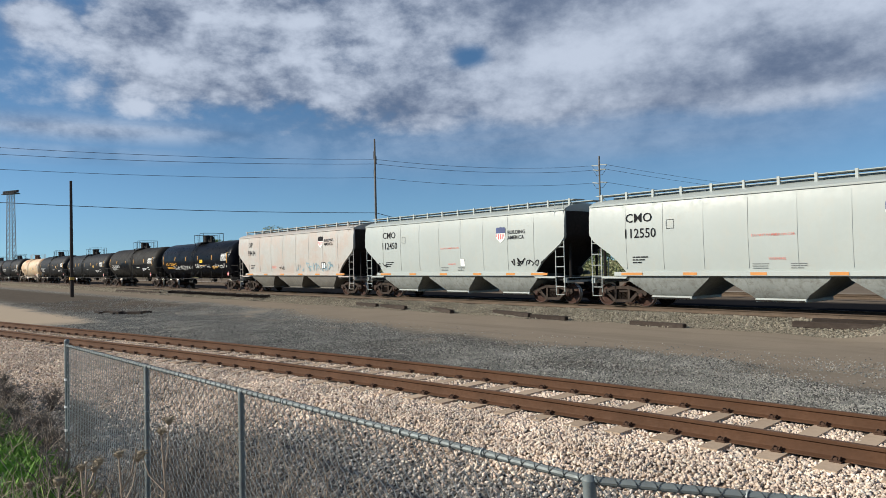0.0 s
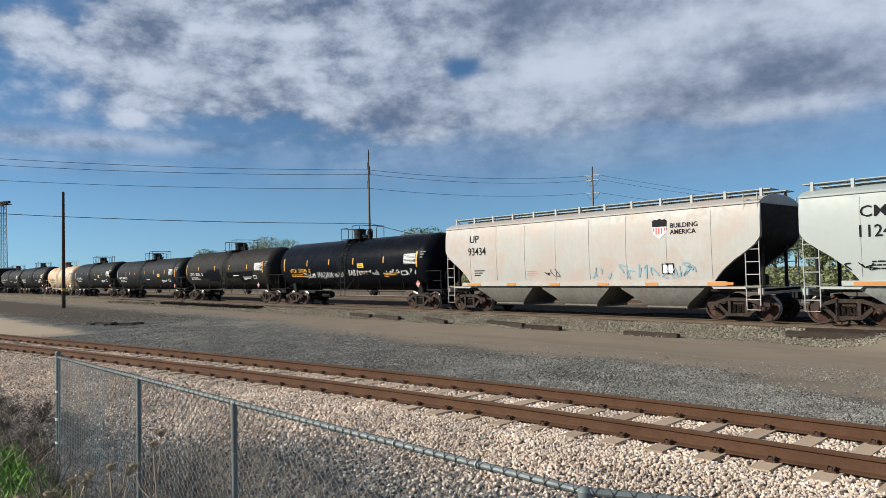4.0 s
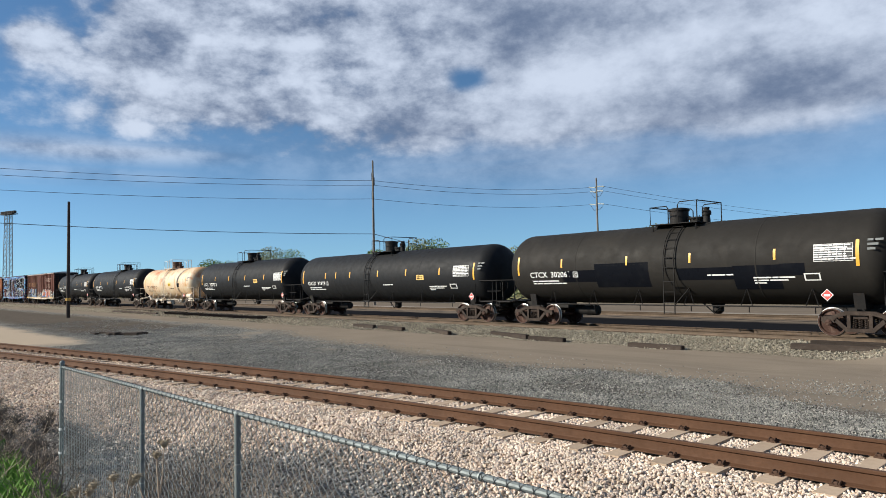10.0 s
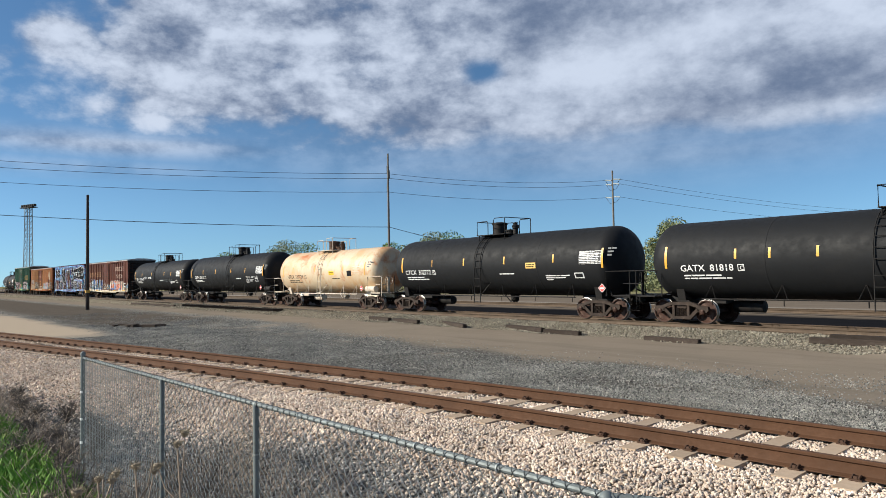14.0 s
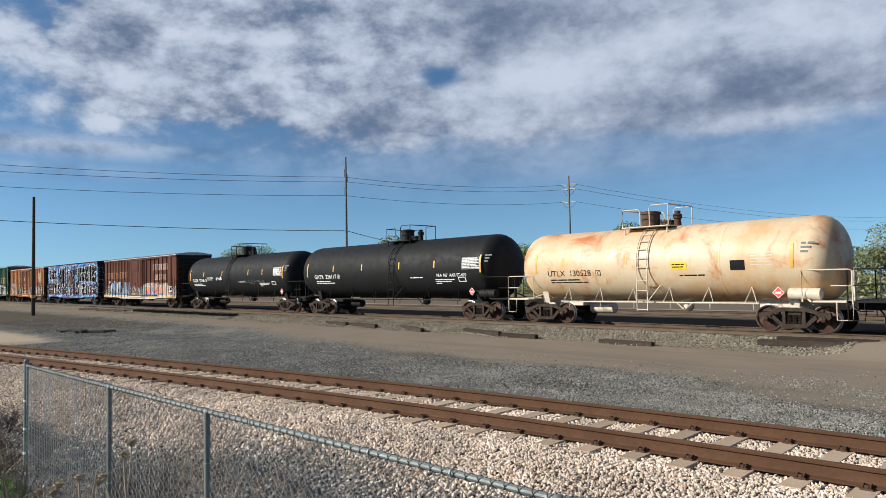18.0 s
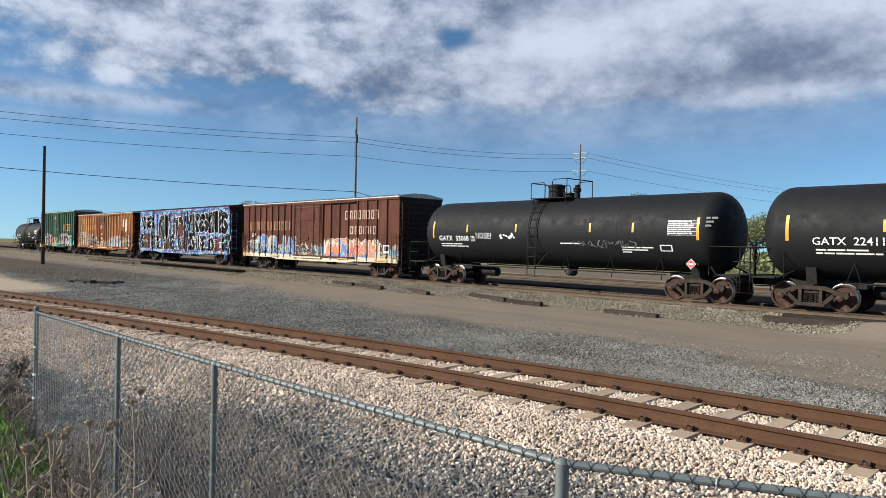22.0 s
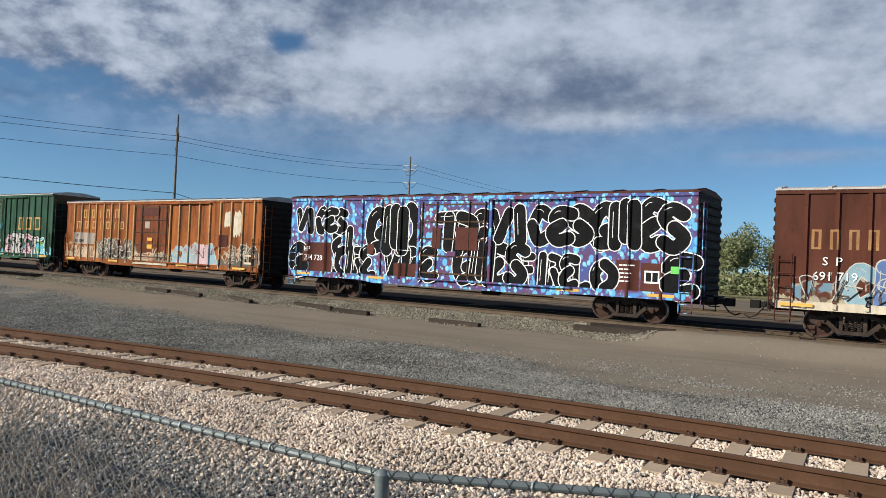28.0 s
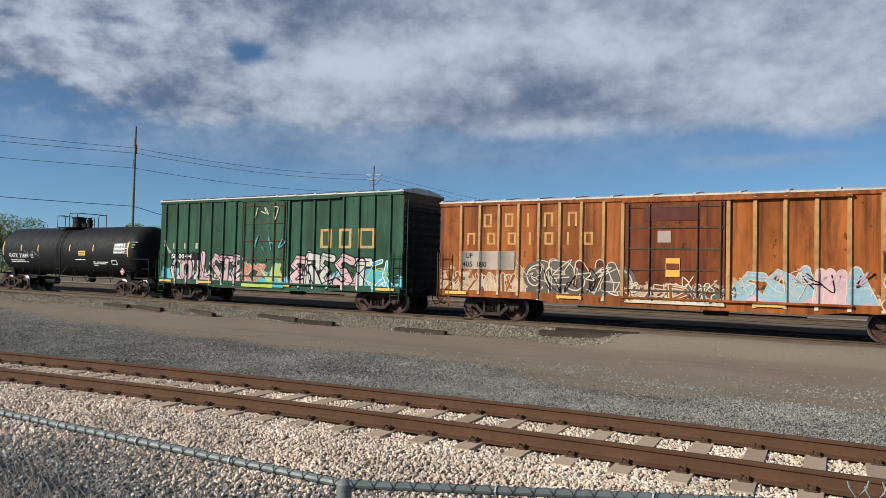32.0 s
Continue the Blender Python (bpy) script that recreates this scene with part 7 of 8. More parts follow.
        shape(pts, side(ox, oz), M_CREAMPAINT, up, "primer_patch", "ragged pale primer patch")
    for k in range(6):
        panel(0, 0.32 - 0.03 * (k % 3), 0, 0.045, side(6.62, 1.85 - 0.13 * k), M_FADEDCREAM, up, "small_print_line", cut=1)
    panel(0, 0.62, 0, 0.45, side(7.62, 1.2), M_CREAMPAINT, up, "notice_plate", "pale notice plate", 1)
    panel(0.05, 0.28, 0.1, 0.38, side(7.62, 1.2), M_BLACKLET, up, "notice_field", cut=1)
    panel(0.34, 0.57, 0.1, 0.38, side(7.62, 1.2), M_BLACKLET, up, "notice_field", cut=1)
    for k, (x, z, w, h, mat) in enumerate(((-8.4, 1.0, 1.6, 0.6, M_CREAMPAINT), (-5.6, 1.3, 1.6, 1.0, M_CREAMPAINT), (-4.6, 1.1, 1.6, 1.0, M_BLACKLET), (-3.4, 1.1, 1.6, 1.0, M_CREAMPAINT), (-1.4, 1.0, 1.3, 0.6, M_CREAMPAINT), (0.1, 1.0, 1.4, 0.6, M_SWIRL), (0.3, 1.0, 1.2, 0.8, M_CREAMPAINT),
                                             (2.0, 1.1, 1.8, 0.9, M_CREAMPAINT), (3.6, 1.2, 1.8, 0.8, M_BLACKLET), (2.6, 1.6, 2.4, 0.5, M_PALEPINK), (5.9, 1.1, 1.3, 1.1, M_CREAMPAINT), (7.2, 1.5, 0.3, 0.8, M_CREAMPAINT))):
        scribble(up, side(x, z), w, h, mat, 420 + k, 0.035, label="thin sprayed line work")
    drape(up, posts, (-1.52, 1.60))
    strips_along(up, 8.75, 0.92, -1.60, (-8.4, -3.9, -0.5, 2.4, 6.9), 0.9)

    # green boxcar
    posts = [-7.0 + 0.83 * k for k in range(7)] + [2.0 + 0.8 * k for k in range(7)]
    gr = boxcar("boxcar", -240.10, 7.43, 5.90, 4.90, "dark green boxcar with white and pastel spray paint below", M_GRNCAR, M_GRNPLAIN, posts, (-1.46, 1.25), door_mat=M_GRNCAR, end_top=M_ENDTOP)
    brand_blocks(gr, 3.14, 2.62, [0.62, 0.66, 0.85], 0.82, M_OLDLET, 0.4)
    brand_blocks(gr, -6.42, 2.56, [0.2, 0.2, 0.26], 0.27, M_CREAMPAINT, 0.62)
    flame_band(gr, -6.7, -1.6, 0.86, 1.5, 0.3, 0.18, M_SPRAYWHITE, 501)
    flame_band(gr, 1.35, 6.0, 0.86, 1.5, 0.3, 0.18, M_PALEPINK, 502)
    flame_band(gr, -1.4, 1.3, 0.86, 1.25, 0.12, 0.3, M_CYAN, 503)
    flame_band(gr, -1.5, 0.6, 0.84, 1.0, 0.06, 0.3, M_LIME, 504)
    flame_band(gr, 5.5, 7.1, 0.86, 1.75, 0.2, 0.3, M_CYAN, 505)
    flame_band(gr, -7.3, -6.3, 0.9, 1.6, 0.2, 0.3, M_CYAN, 506)
    fat_letters(gr, "COULSTE", -6.6, 0.95, 5.0, 1.3, [M_SPRAYWHITE, M_SPRAYWHITE, M_PALEPINK], M_BLACKLET, 51, 0.30, 0.065, False, "spray_letter", "angular white spray letter with black outline")
    fat_letters(gr, "EREST", 1.4, 0.95, 4.2, 1.35, [M_SPRAYWHITE, M_PALEPINK, M_PALEPINK], M_BLACKLET, 52, 0.30, 0.065, False, "spray_letter", "angular pink and white spray letter")
    sharp_piece(gr, -1.4, 1.1, 2.5, 0.7, 4, 53, [M_CYAN, M_LIME, M_ORANGESP], M_PALEBLUE, 0.03)
    sharp_piece(gr, 5.6, 1.0, 1.4, 1.1, 3, 55, [M_CYAN, M_PALEBLUE], M_WHITE, 0.03)
    panel(0, 2.2, 0, 0.34, side(-6.6, 2.02, -1.63), M_BLACKLET, gr, "number_patch", "black patch with white number", 1)
    lettered("52 00 44", 0.22, side(-6.5, 2.08, -1.64), M_WHITE, gr, stretch=1.35, label="white car number")
    scribble(gr, side(-0.9, 2.5, -1.66), 1.9, 0.7, M_CYAN, 56, 0.045, label="cyan spray tag")
    scribble(gr, side(-0.8, 3.75, -1.66), 1.2, 0.7, M_CREAMPAINT, 57, 0.045, label="pale spray tag")
    scribble(gr, side(-7.2, 2.2), 0.6, 0.9, M_CREAMPAINT, 58, 0.03, label="pale spray tag")
    for k, (x, z, w, h, mat) in enumerate(((-6.6, 1.0, 1.6, 1.1, M_BLACKLET), (-5.0, 1.1, 1.6, 1.0, M_BLACKLET), (-3.4, 1.0, 1.6, 1.0, M_BLACKLET), (1.5, 1.0, 1.6, 1.1, M_BLACKLET), (3.2, 1.0, 1.8, 1.1, M_BLACKLET), (-1.3, 1.1, 1.2, 0.9, M_CREAMPAINT), (5.4, 1.1, 1.3, 0.9, M_LIME), (-2.0, 1.7, 0.6, 0.5, M_PALEPINK))):
        scribble(gr, side(x, z), w, h, mat, 520 + k, 0.035, label="thin sprayed line work")
    drape(gr, posts, (-1.46, 1.25))
    strips_along(gr, 7.43, 0.92, -1.60, (-7.3, -4.4, 0.6, 6.2), 0.9)
    k9 = tank_car(-256.40, 7.30, 5.70, 1.40, 2.40, M_BLACK, "satin black tank car with orange labels", "GATX", "218801", M_WHITE, strips=(-4.2, -2.4, 0.8, 3.0), yellow=1.7, seed=9, strip_mat=M_AMBER)
    scribble(k9, on(-4.0, 2.0, 2.4, 1.406), 1.5, 0.4, M_GALV, 90, 0.04)


build_train()


# ---- surroundings ----
def dirs(az, el, dist):
    """Point seen from the camera at a bearing (degrees left of +y), a height angle and a ground distance."""
    return Vector((EYE[0] - math.sin(radians(az)) * dist, EYE[1] + math.cos(radians(az)) * dist, EYE[2] + math.tan(radians(el)) * dist))


def wire(name, a, b, sag, r, parent):
    pts = []
    for k in range(17):
        t = k / 16
        p = Vector(a).lerp(Vector(b), t)
        p.z -= sag * 4 * t * (1 - t)
        pts.append(p)
    part(name, Mesh().tube(pts, r, 4), M_CABLE, parent)


def build_power_line():
    A, B = dirs(54.85, 9.95, 86), dirs(36.95, 8.1, 112)
    pa = thing("power_pole", pose(A.x, A.y, -0.5), "tall weathered wooden power pole with side insulators", "power pole", "power poles behind the train")
    ha = A.z + 0.5
    part("pole", Mesh().tube([(0, 0, 0), (0.0, 0, ha)], 0.17, 10, taper=0.10), M_POLE, pa)
    insA = [(-0.55, 0.25, ha - 2.35), (0.6, -0.25, ha - 3.1), (-0.55, 0.25, ha - 4.6)]
    for x, y, z in insA:
        part("bracket", Mesh().tube([(0, 0, z + 0.85), (x, y, z + 0.95)], 0.03, 6), M_IRON, pa)
        part("insulator", Mesh().lathe("z", (x, y, z), [(-0.05, 0.03), (0.0, 0.06), (0.9, 0.06), (0.98, 0.03)], 8), M_IRON, pa)
    pb = thing("power_pole", pose(B.x, B.y, -0.5), "tall weathered wooden power pole with crossarms", "power pole", "power poles behind the train")
    hb = B.z + 0.5
    part("pole", Mesh().tube([(0, 0, 0), (0, 0, hb)], 0.19, 10, taper=0.12), M_POLE, pb)
    for z, w in ((hb - 1.4, 1.7), (hb - 2.1, 1.5), (hb - 4.1, 1.6)):
        part("strain_insulator", Mesh().tube([(-w, 0.4, z + 0.15), (-0.2, 0, z - 0.1)], 0.09, 6), M_WIRE, pb)
        part("strain_insulator", Mesh().tube([(w, -0.4, z - 0.15), (0.2, 0, z + 0.05)], 0.09, 6), M_WIRE, pb)
        part("jumper", Mesh().tube([(-w, 0.4, z + 0.1), (-w * 0.4, 0.1, z - 0.9), (w * 0.4, 0, z - 0.8), (w, -0.4, z - 0.2)], 0.035, 4), M_CABLE, pb)
    part("crossarm", Mesh().box(-1.5, 1.5, -0.07, 0.07, hb - 9.8, hb - 9.6, 0.01), M_POLE, pb)
    left, right = Vector((-97.7, -23.9, A.z + 0.1)), dirs(14, 3.75, 235)
    wires = thing("power_cables", Matrix(), "thin dark overhead power cables between the poles", "cable")
    for k, (x, y, z) in enumerate(insA):
        a = Vector((A.x + x, A.y + y, -0.5 + z))
        zb = (hb - 1.4, hb - 2.1, hb - 4.1)[k]
        b0, b1 = Vector((B.x - 1.6, B.y + 0.4, -0.5 + zb + 0.1)), Vector((B.x + 1.6, B.y - 0.4, -0.5 + zb - 0.15))
        wire("cable", left - Vector((0, 0, (0, 0.8, 2.2)[k])), a, 1.3, 0.021, wires)
        wire("cable", a, b0, 0.7, 0.021, wires)
        wire("cable", b1, right - Vector((0, 0, (0, 1.0, 3.0)[k])), 2.0, 0.021, wires)
    low = dirs(54.85, 4.1, 86)
    wire("service_cable", Vector((-97.7, -23.9, low.z + 3.9)), low, 1.1, 0.032, wires)
    wire("service_cable", low, dirs(40, 1.2, 130), 0.8, 0.032, wires)


def build_single_pole():
    base = Vector((-69.5, 15.9, -0.5))
    p = thing("utility_pole", pose(*base), "dark wooden pole standing in the yard", "utility pole")
    top = dirs(77.2, 6.35, math.hypot(base.x, base.y))
    part("pole", Mesh().tube([(0, 0, 0), (0, 0, top.z + 0.5)], 0.165, 10, taper=0.11), M_POLEDARK, p)
    part("marker_band", Mesh().tube([(0, 0, 1.5), (0, 0, 1.75)], 0.215, 10), M_AMBER, p)


def build_mast():
    q = dirs(80.8, 0, 210)
    h = dirs(80.8, 5.3, 210).z + 0.5
    p = thing("light_mast", pose(q.x, q.y, -0.5, 0, 0, 20), "tall steel lattice mast with a floodlight platform", "light mast")
    w0, w1 = 0.85, 0.6
    for sx in (-1, 1):
        for sy in (-1, 1):
            part("leg", Mesh().tube([(sx * w0, sy * w0, 0), (sx * w1, sy * w1, h)], 0.09, 5), M_GALV, p)
    n = 14
    for k in range(n):
        g = Mesh()
        a, b = k / n, (k + 1) / n
        wa, wb = w0 + (w1 - w0) * a, w0 + (w1 - w0) * b
        for s in (-1, 1):
            g.tube([(-s * wa, -wa, a * h), (s * wb, -wb, b * h)], 0.05, 4)
            g.tube([(-s * wa, wa, a * h), (s * wb, wb, b * h)], 0.05, 4)
            g.tube([(s * wa, -wa, a * h), (s * wb, wb, b * h)], 0.05, 4)
        part("lattice_brace", g, M_GALV, p)
    part("platform", Mesh().box(-2.8, 2.8, -0.8, 0.8, h, h + 0.2, 0.03), M_IRON, p)
    for k in range(7):
        x = -2.7 + 0.9 * k
        part("floodlight", Mesh().box(x - 0.3, x + 0.3, -0.35, 0.35, h + 0.3, h + 0.9, 0.08), M_IRON, p)


def leaf_material(name, a, b):
    m = bpy.data.materials.new(name)
    m.use_nodes = True
    n = Nodes(m.node_tree)
    s = m.node_tree.nodes["Principled BSDF"]
    r = n.add("ShaderNodeNewGeometry").outputs["Random Per Island"]
    n.link(n.mix(r, a, b), s.inputs["Base Color"])
    s.inputs["Roughness"].default_value = 0.7
    s.inputs["Subsurface Weight"].default_value = 0.0
    return m


M_LEAF = leaf_material("spring_leaves", (0.085, 0.15, 0.04), (0.20, 0.27, 0.085))
M_LEAF2 = leaf_material("dull_leaves", (0.14, 0.165, 0.07), (0.22, 0.235, 0.11))
M_BARK = paint("grey_bark", (0.12, 0.10, 0.085), 0.9, vary=0.2, bump=0.5)
M_DRY = leaf_material("dry_stalks", (0.09, 0.065, 0.047), (0.52, 0.42, 0.31))
M_STRAW = paint("pale_dry_stem", (0.34, 0.27, 0.20), 0.85, vary=0.2)
M_SEED = paint("dry_seed_head", (0.26, 0.21, 0.14), 0.9, vary=0.25, grain=30)
M_TWIG = paint("grey_brown_twigs", (0.125, 0.105, 0.088), 0.9, vary=0.3)
M_GRASS = leaf_material("green_grass", (0.07, 0.17, 0.022), (0.25, 0.41, 0.08))


def leaves(r, centre, radius, count, size):
    """Small leaf clumps in an uneven crown."""
    v, f = [], []
    lobes = [(Vector((r.gauss(0, 0.45), r.gauss(0, 0.45), r.gauss(0, 0.35))), r.uniform(0.35, 0.6)) for _ in range(11)]
    for k in range(count):
        c, s = lobes[k % len(lobes)]
        d = Vector((r.gauss(0, 1), r.gauss(0, 1), r.gauss(0, 1))).normalized() * (s * r.random() ** 0.4)
        p = Vector((centre[0] + (c.x + d.x) * radius[0], centre[1] + (c.y + d.y) * radius[1], centre[2] + (c.z + d.z) * radius[2]))
        a = Vector((r.gauss(0, 1), r.gauss(0, 1), r.gauss(0, 0.6))).normalized() * size * r.uniform(0.6, 1.4)
        b = a.cross(Vector((r.gauss(0, 1), r.gauss(0, 1), r.gauss(0, 1)))).normalized() * size * r.uniform(0.4, 0.9)
        i = len(v)
        v += [tuple(p - a), tuple(p + b), tuple(p + a), tuple(p - b)]
        f.append((i, i + 1, i + 2, i + 3))
    return v, f


def tree(seed, x, y, h, wide, mat, label="leafy green tree standing beyond the tracks", count=9000):
    r = random.Random(seed)
    t = thing("tree", pose(x, y, -0.5), label, "tree", "trees beyond the tracks")
    g = Mesh()
    g.tube([(0, 0, 0), (0.1, 0.05, h * 0.25), (0.05, 0, h * 0.5), (0, 0.1, h * 0.75)], 0.03 * h, 7, taper=0.008 * h)
    for k in range(7):
        a, z = r.uniform(0, 6.28), h * r.uniform(0.22, 0.55)
        e = (math.cos(a) * wide * r.uniform(0.5, 0.9), math.sin(a) * wide * r.uniform(0.5, 0.9), z + h * r.uniform(0.15, 0.35))
        g.tube([(0, 0, z), (e[0] * 0.5, e[1] * 0.5, z + (e[2] - z) * 0.6), e], 0.012 * h, 5, taper=0.004 * h)
    part("trunk", g, M_BARK, t)
    v, f = leaves(r, (0, 0, h * 0.60), (wide, wide, h * 0.42), count, 0.017 * h)
    c = Mesh()
    c.v, c.f, c.m = v, f, [0] * len(f)
    me = bpy.data.meshes.new("crown")
    me.from_pydata(v, [], f)
    me.materials.append(mat)
    part("crown", me, None, t)


def build_trees():
    rows = [(52.2, 150, 12.6, 7), (50.2, 150, 13.4, 7), (55.2, 155, 11.5, 5), (63.2, 190, 12.0, 8), (66.8, 195, 10.5, 7), (60.6, 190, 11.6, 8), (69.5, 200, 9.6, 7), (58.0, 185, 9.0, 7),
            (40.2, 130, 10.2, 6), (42.6, 132, 10.4, 6), (44.5, 140, 8.6, 5), (37.0, 130, 7.6, 5), (32.8, 125, 10.8, 5), (30.5, 120, 8.0, 5),
            (27.0, 100, 6.6, 4.5), (24.0, 100, 7.0, 4.5), (21.0, 95, 7.2, 4.0), (18.5, 90, 7.4, 4.0), (15.0, 88, 6.6, 4.0), (11.6, 85, 8.2, 2.6), (9.0, 84, 6.4, 4.0), (6.0, 84, 6.2, 4.0),
            (3.0, 84, 6.4, 4.0), (0.0, 84, 6.0, 4.0), (-3.5, 84, 6.4, 4.0), (-7, 84, 6, 4)]
    for k, (az, dist, h, w) in enumerate(rows):
        p = dirs(az, 0, dist)
        tree(40 + k, p.x, p.y, h * (0.9 if az > 35 else 1.0), w * 0.9, M_LEAF if dist > 110 and k % 3 else M_LEAF2)
    r = random.Random(8)
    v, f = [], []
    for k in range(150):
        az = -8 + k * 0.5
        p = dirs(az, 0, 70 + 25 * r.random() + max(0, az - 20) * 1.6)
        a, b = leaves(r, (p.x, p.y, 0.6), (2.6, 2.0, 1.7 * r.uniform(0.7, 1.5)), 180, 0.2)
        n = len(v)
        v += a
        f += [tuple(n + i for i in q) for q in b]
    me = bpy.data.meshes.new("scrub")
    me.from_pydata(v, [], f)
    me.materials.append(M_LEAF2)
    tagged(new("scrub", me), "green scrub and weeds beyond the yard", "shrubs", kind="stuff")


def build_small_poles():
    for az, dist, h, kind in ((34.6, 140, 7.6, 1), (66.9, 150, 5.2, 0), (59.3, 150, 6.4, 2), (41.6, 140, 7.0, 1), (22.6, 120, 7.6, 0), (46.0, 150, 6.2, 1)):
        q = dirs(az, 0, dist)
        p = thing("far_pole", pose(q.x, q.y, -0.5, 0, 0, 30), "thin dark pole with short crossarm in the distance", "utility pole", "far poles")
        part("pole", Mesh().tube([(0, 0, 0), (0, 0, h)], 0.16, 8, taper=0.12), M_POLEDARK, p)
        if kind == 1:
            part("crossarm", Mesh().box(-1.5, 1.5, -0.08, 0.08, h - 0.4, h - 0.2, 0.01), M_POLEDARK, p)
            for x in (-1.3, -0.6, 0.6, 1.3):
                part("insulator", Mesh().lathe("z", (x, 0, h - 0.2), [(0, 0.08), (0.25, 0.1), (0.35, 0.04)], 8), M_IRON, p)
        if kind == 2:
            part("signal_head", Mesh().box(-0.5, 0.1, -0.25, 0.25, h - 0.6, h + 0.5, 0.05), M_IRON, p)


build_power_line()
build_single_pole()
build_mast()
build_trees()
build_small_poles()


# ---- fence and weeds ----
POSTS = [(-10.18, 2.26), (-6.83, 2.19), (-5.11, 2.335), (-1.915, 2.47), (0.9, 3.95)]
RAIL_TOPS = [0.925, 0.99, 0.955, 0.945, 0.94]     # height of the top rail at each post


def link_panel(a, b, z0, z1, z2):
    """Woven zigzag wires between two posts."""
    g = Mesh()
    a, b = Vector((*a, 0)), Vector((*b, 0))
    L = (b - a).length
    u, nrm = (b - a) / L, Vector((-(b - a).y, (b - a).x, 0)) / L
    cell, rise = 0.082, 0.041
    count, steps = int(L / (cell / 2)), int((max(z1, z2) - z0) / rise)
    for k in range(count):
        x = k * cell / 2 + 0.01
        pts = []
        for s in range(steps + 1):
            off = (cell / 2) * ((s + k) % 2)
            p = a + u * min(L - 0.004, x + off - cell / 4) + nrm * (0.006 if s % 2 else -0.006)
            pts.append((p.x, p.y, z1 + (z2 - z1) * x / L - s * rise))
        g.tube(pts, 0.0029, 3)
    return g


def build_fence():
    f = thing("chain_link_fence", Matrix(), "galvanised chain-link fence with round posts and top rail", "fence")
    for k, (x, y) in enumerate(POSTS):
        z0 = float(ground_z(x, y)) - 0.1
        r = 0.030 if k in (0, 3) else 0.024
        FENCE_TOP = RAIL_TOPS[k]
        g = Mesh().tube([(x, y, z0), (x, y, FENCE_TOP + (0.03 if k == 0 else -0.03))], r, 12)
        post = part("post", g, M_GALV, f, "bare galvanised end post" if k == 0 else "")
        part("cap", Mesh().lathe("z", (x, y, FENCE_TOP - 0.03 + (0.06 if k == 0 else 0)), [(-0.01, r + 0.003), (0.012, r + 0.003), (0.028, r * 0.7), (0.034, 0.005)], 12), M_GALV, post)
        if k == 0:
            for z in (0.45, 0.1, -0.2, -0.45):
                part("tension_band", Mesh().tube([(x, y, z), (x, y, z + 0.03)], r + 0.006, 12), M_WHITE, post)
            part("tension_bar", Mesh().box(x + 0.04, x + 0.06, y - 0.01, y + 0.01, -0.75, FENCE_TOP - 0.02), M_GALV, post)
    for k in range(len(POSTS) - 1):
        a, b = POSTS[k], POSTS[k + 1]
        ta, tb = RAIL_TOPS[k] - 0.02, RAIL_TOPS[k + 1] - 0.02
        part("top_rail", Mesh().tube([(*a, ta), (*b, tb)], 0.0180, 10), M_GALV, f)
        z0 = min(float(ground_z(*a)), float(ground_z(*b))) + 0.02
        u = Vector((b[0] - a[0], b[1] - a[1], 0))
        span = u.length
        u.normalize()
        nn = Vector((-u.y, u.x, 0))
        for way in (-1, 1):
            pts = []
            for j in range(int(span / 0.082 * 7)):
                w = way * j * 2 * math.pi / 7
                q = j * 0.082 / 7
                p = Vector((*a, ta + (tb - ta) * q / span)) + u * q + nn * (0.0205 * math.cos(w)) + Vector((0, 0, 0.0205 * math.sin(w)))
                pts.append(p)
            part("mesh_top_wrap", Mesh().tube(pts, 0.0021, 3), M_WRAP, f, "wire wrapped round the top rail")
        part("chain_link_panel", link_panel(a, b, z0, ta + 0.02, tb + 0.02), M_WIRE, f, "woven diamond wire mesh")
        L = math.dist(a, b)
        n = int(L / 0.6)
        for j in range(1, n):
            t = j / n
            x, y = a[0] + (b[0] - a[0]) * t, a[1] + (b[1] - a[1]) * t
            part("tie_wire", Mesh().lathe("x", (x, y, ta + (tb - ta) * t), [(-0.004, 0.025), (0.004, 0.025)], 8), M_WIRE, f)
        for j, z in enumerate((0.55, 0.1, -0.35)):
            part("tie_wire", Mesh().tube([(b[0], b[1], z), (b[0], b[1], z + 0.008)], 0.028, 8), M_WIRE, f)


def build_gate():
    """The next fence, nearer and higher, of which only the top corner shows."""
    f = thing("fence_gate", Matrix(), "galvanised wire-mesh gate with raw upper edge and flat post", "gate")
    g = Mesh()
    a, b = Vector((-0.10, 3.0, 0)), Vector((1.66, 3.25, 0))
    u = (b - a).normalized()
    for k in range(66):
        pts = []
        for s in range(46):
            p = a + u * (k * 0.0265 + (0.0265 if (s + k) % 2 else 0.0))
            pts.append((p.x, p.y + (0.005 if s % 2 else -0.005), 1.10 + 0.012 * math.sin(k * 2.1) - s * 0.042))
        g.tube(pts, 0.003, 4)
        top = Vector(pts[0])
        g.tube([top, top + Vector((0.006 * (1 if k % 2 else -1), 0, 0.022))], 0.003, 4)
    part("gate_mesh", g, M_WIRE, f, "woven wire mesh with twisted ends")
    z0 = float(ground_z(0.06, 3.1)) - 0.1
    part("gate_post", Mesh().box(0.06, 0.20, 3.04, 3.12, z0, 1.165, 0.008), M_GALV, f, "flat grey-green post")
    part("post_cap", Mesh().box(0.054, 0.206, 3.034, 3.126, 1.167, 1.18, 0.004), M_GALV, f)


build_gate()


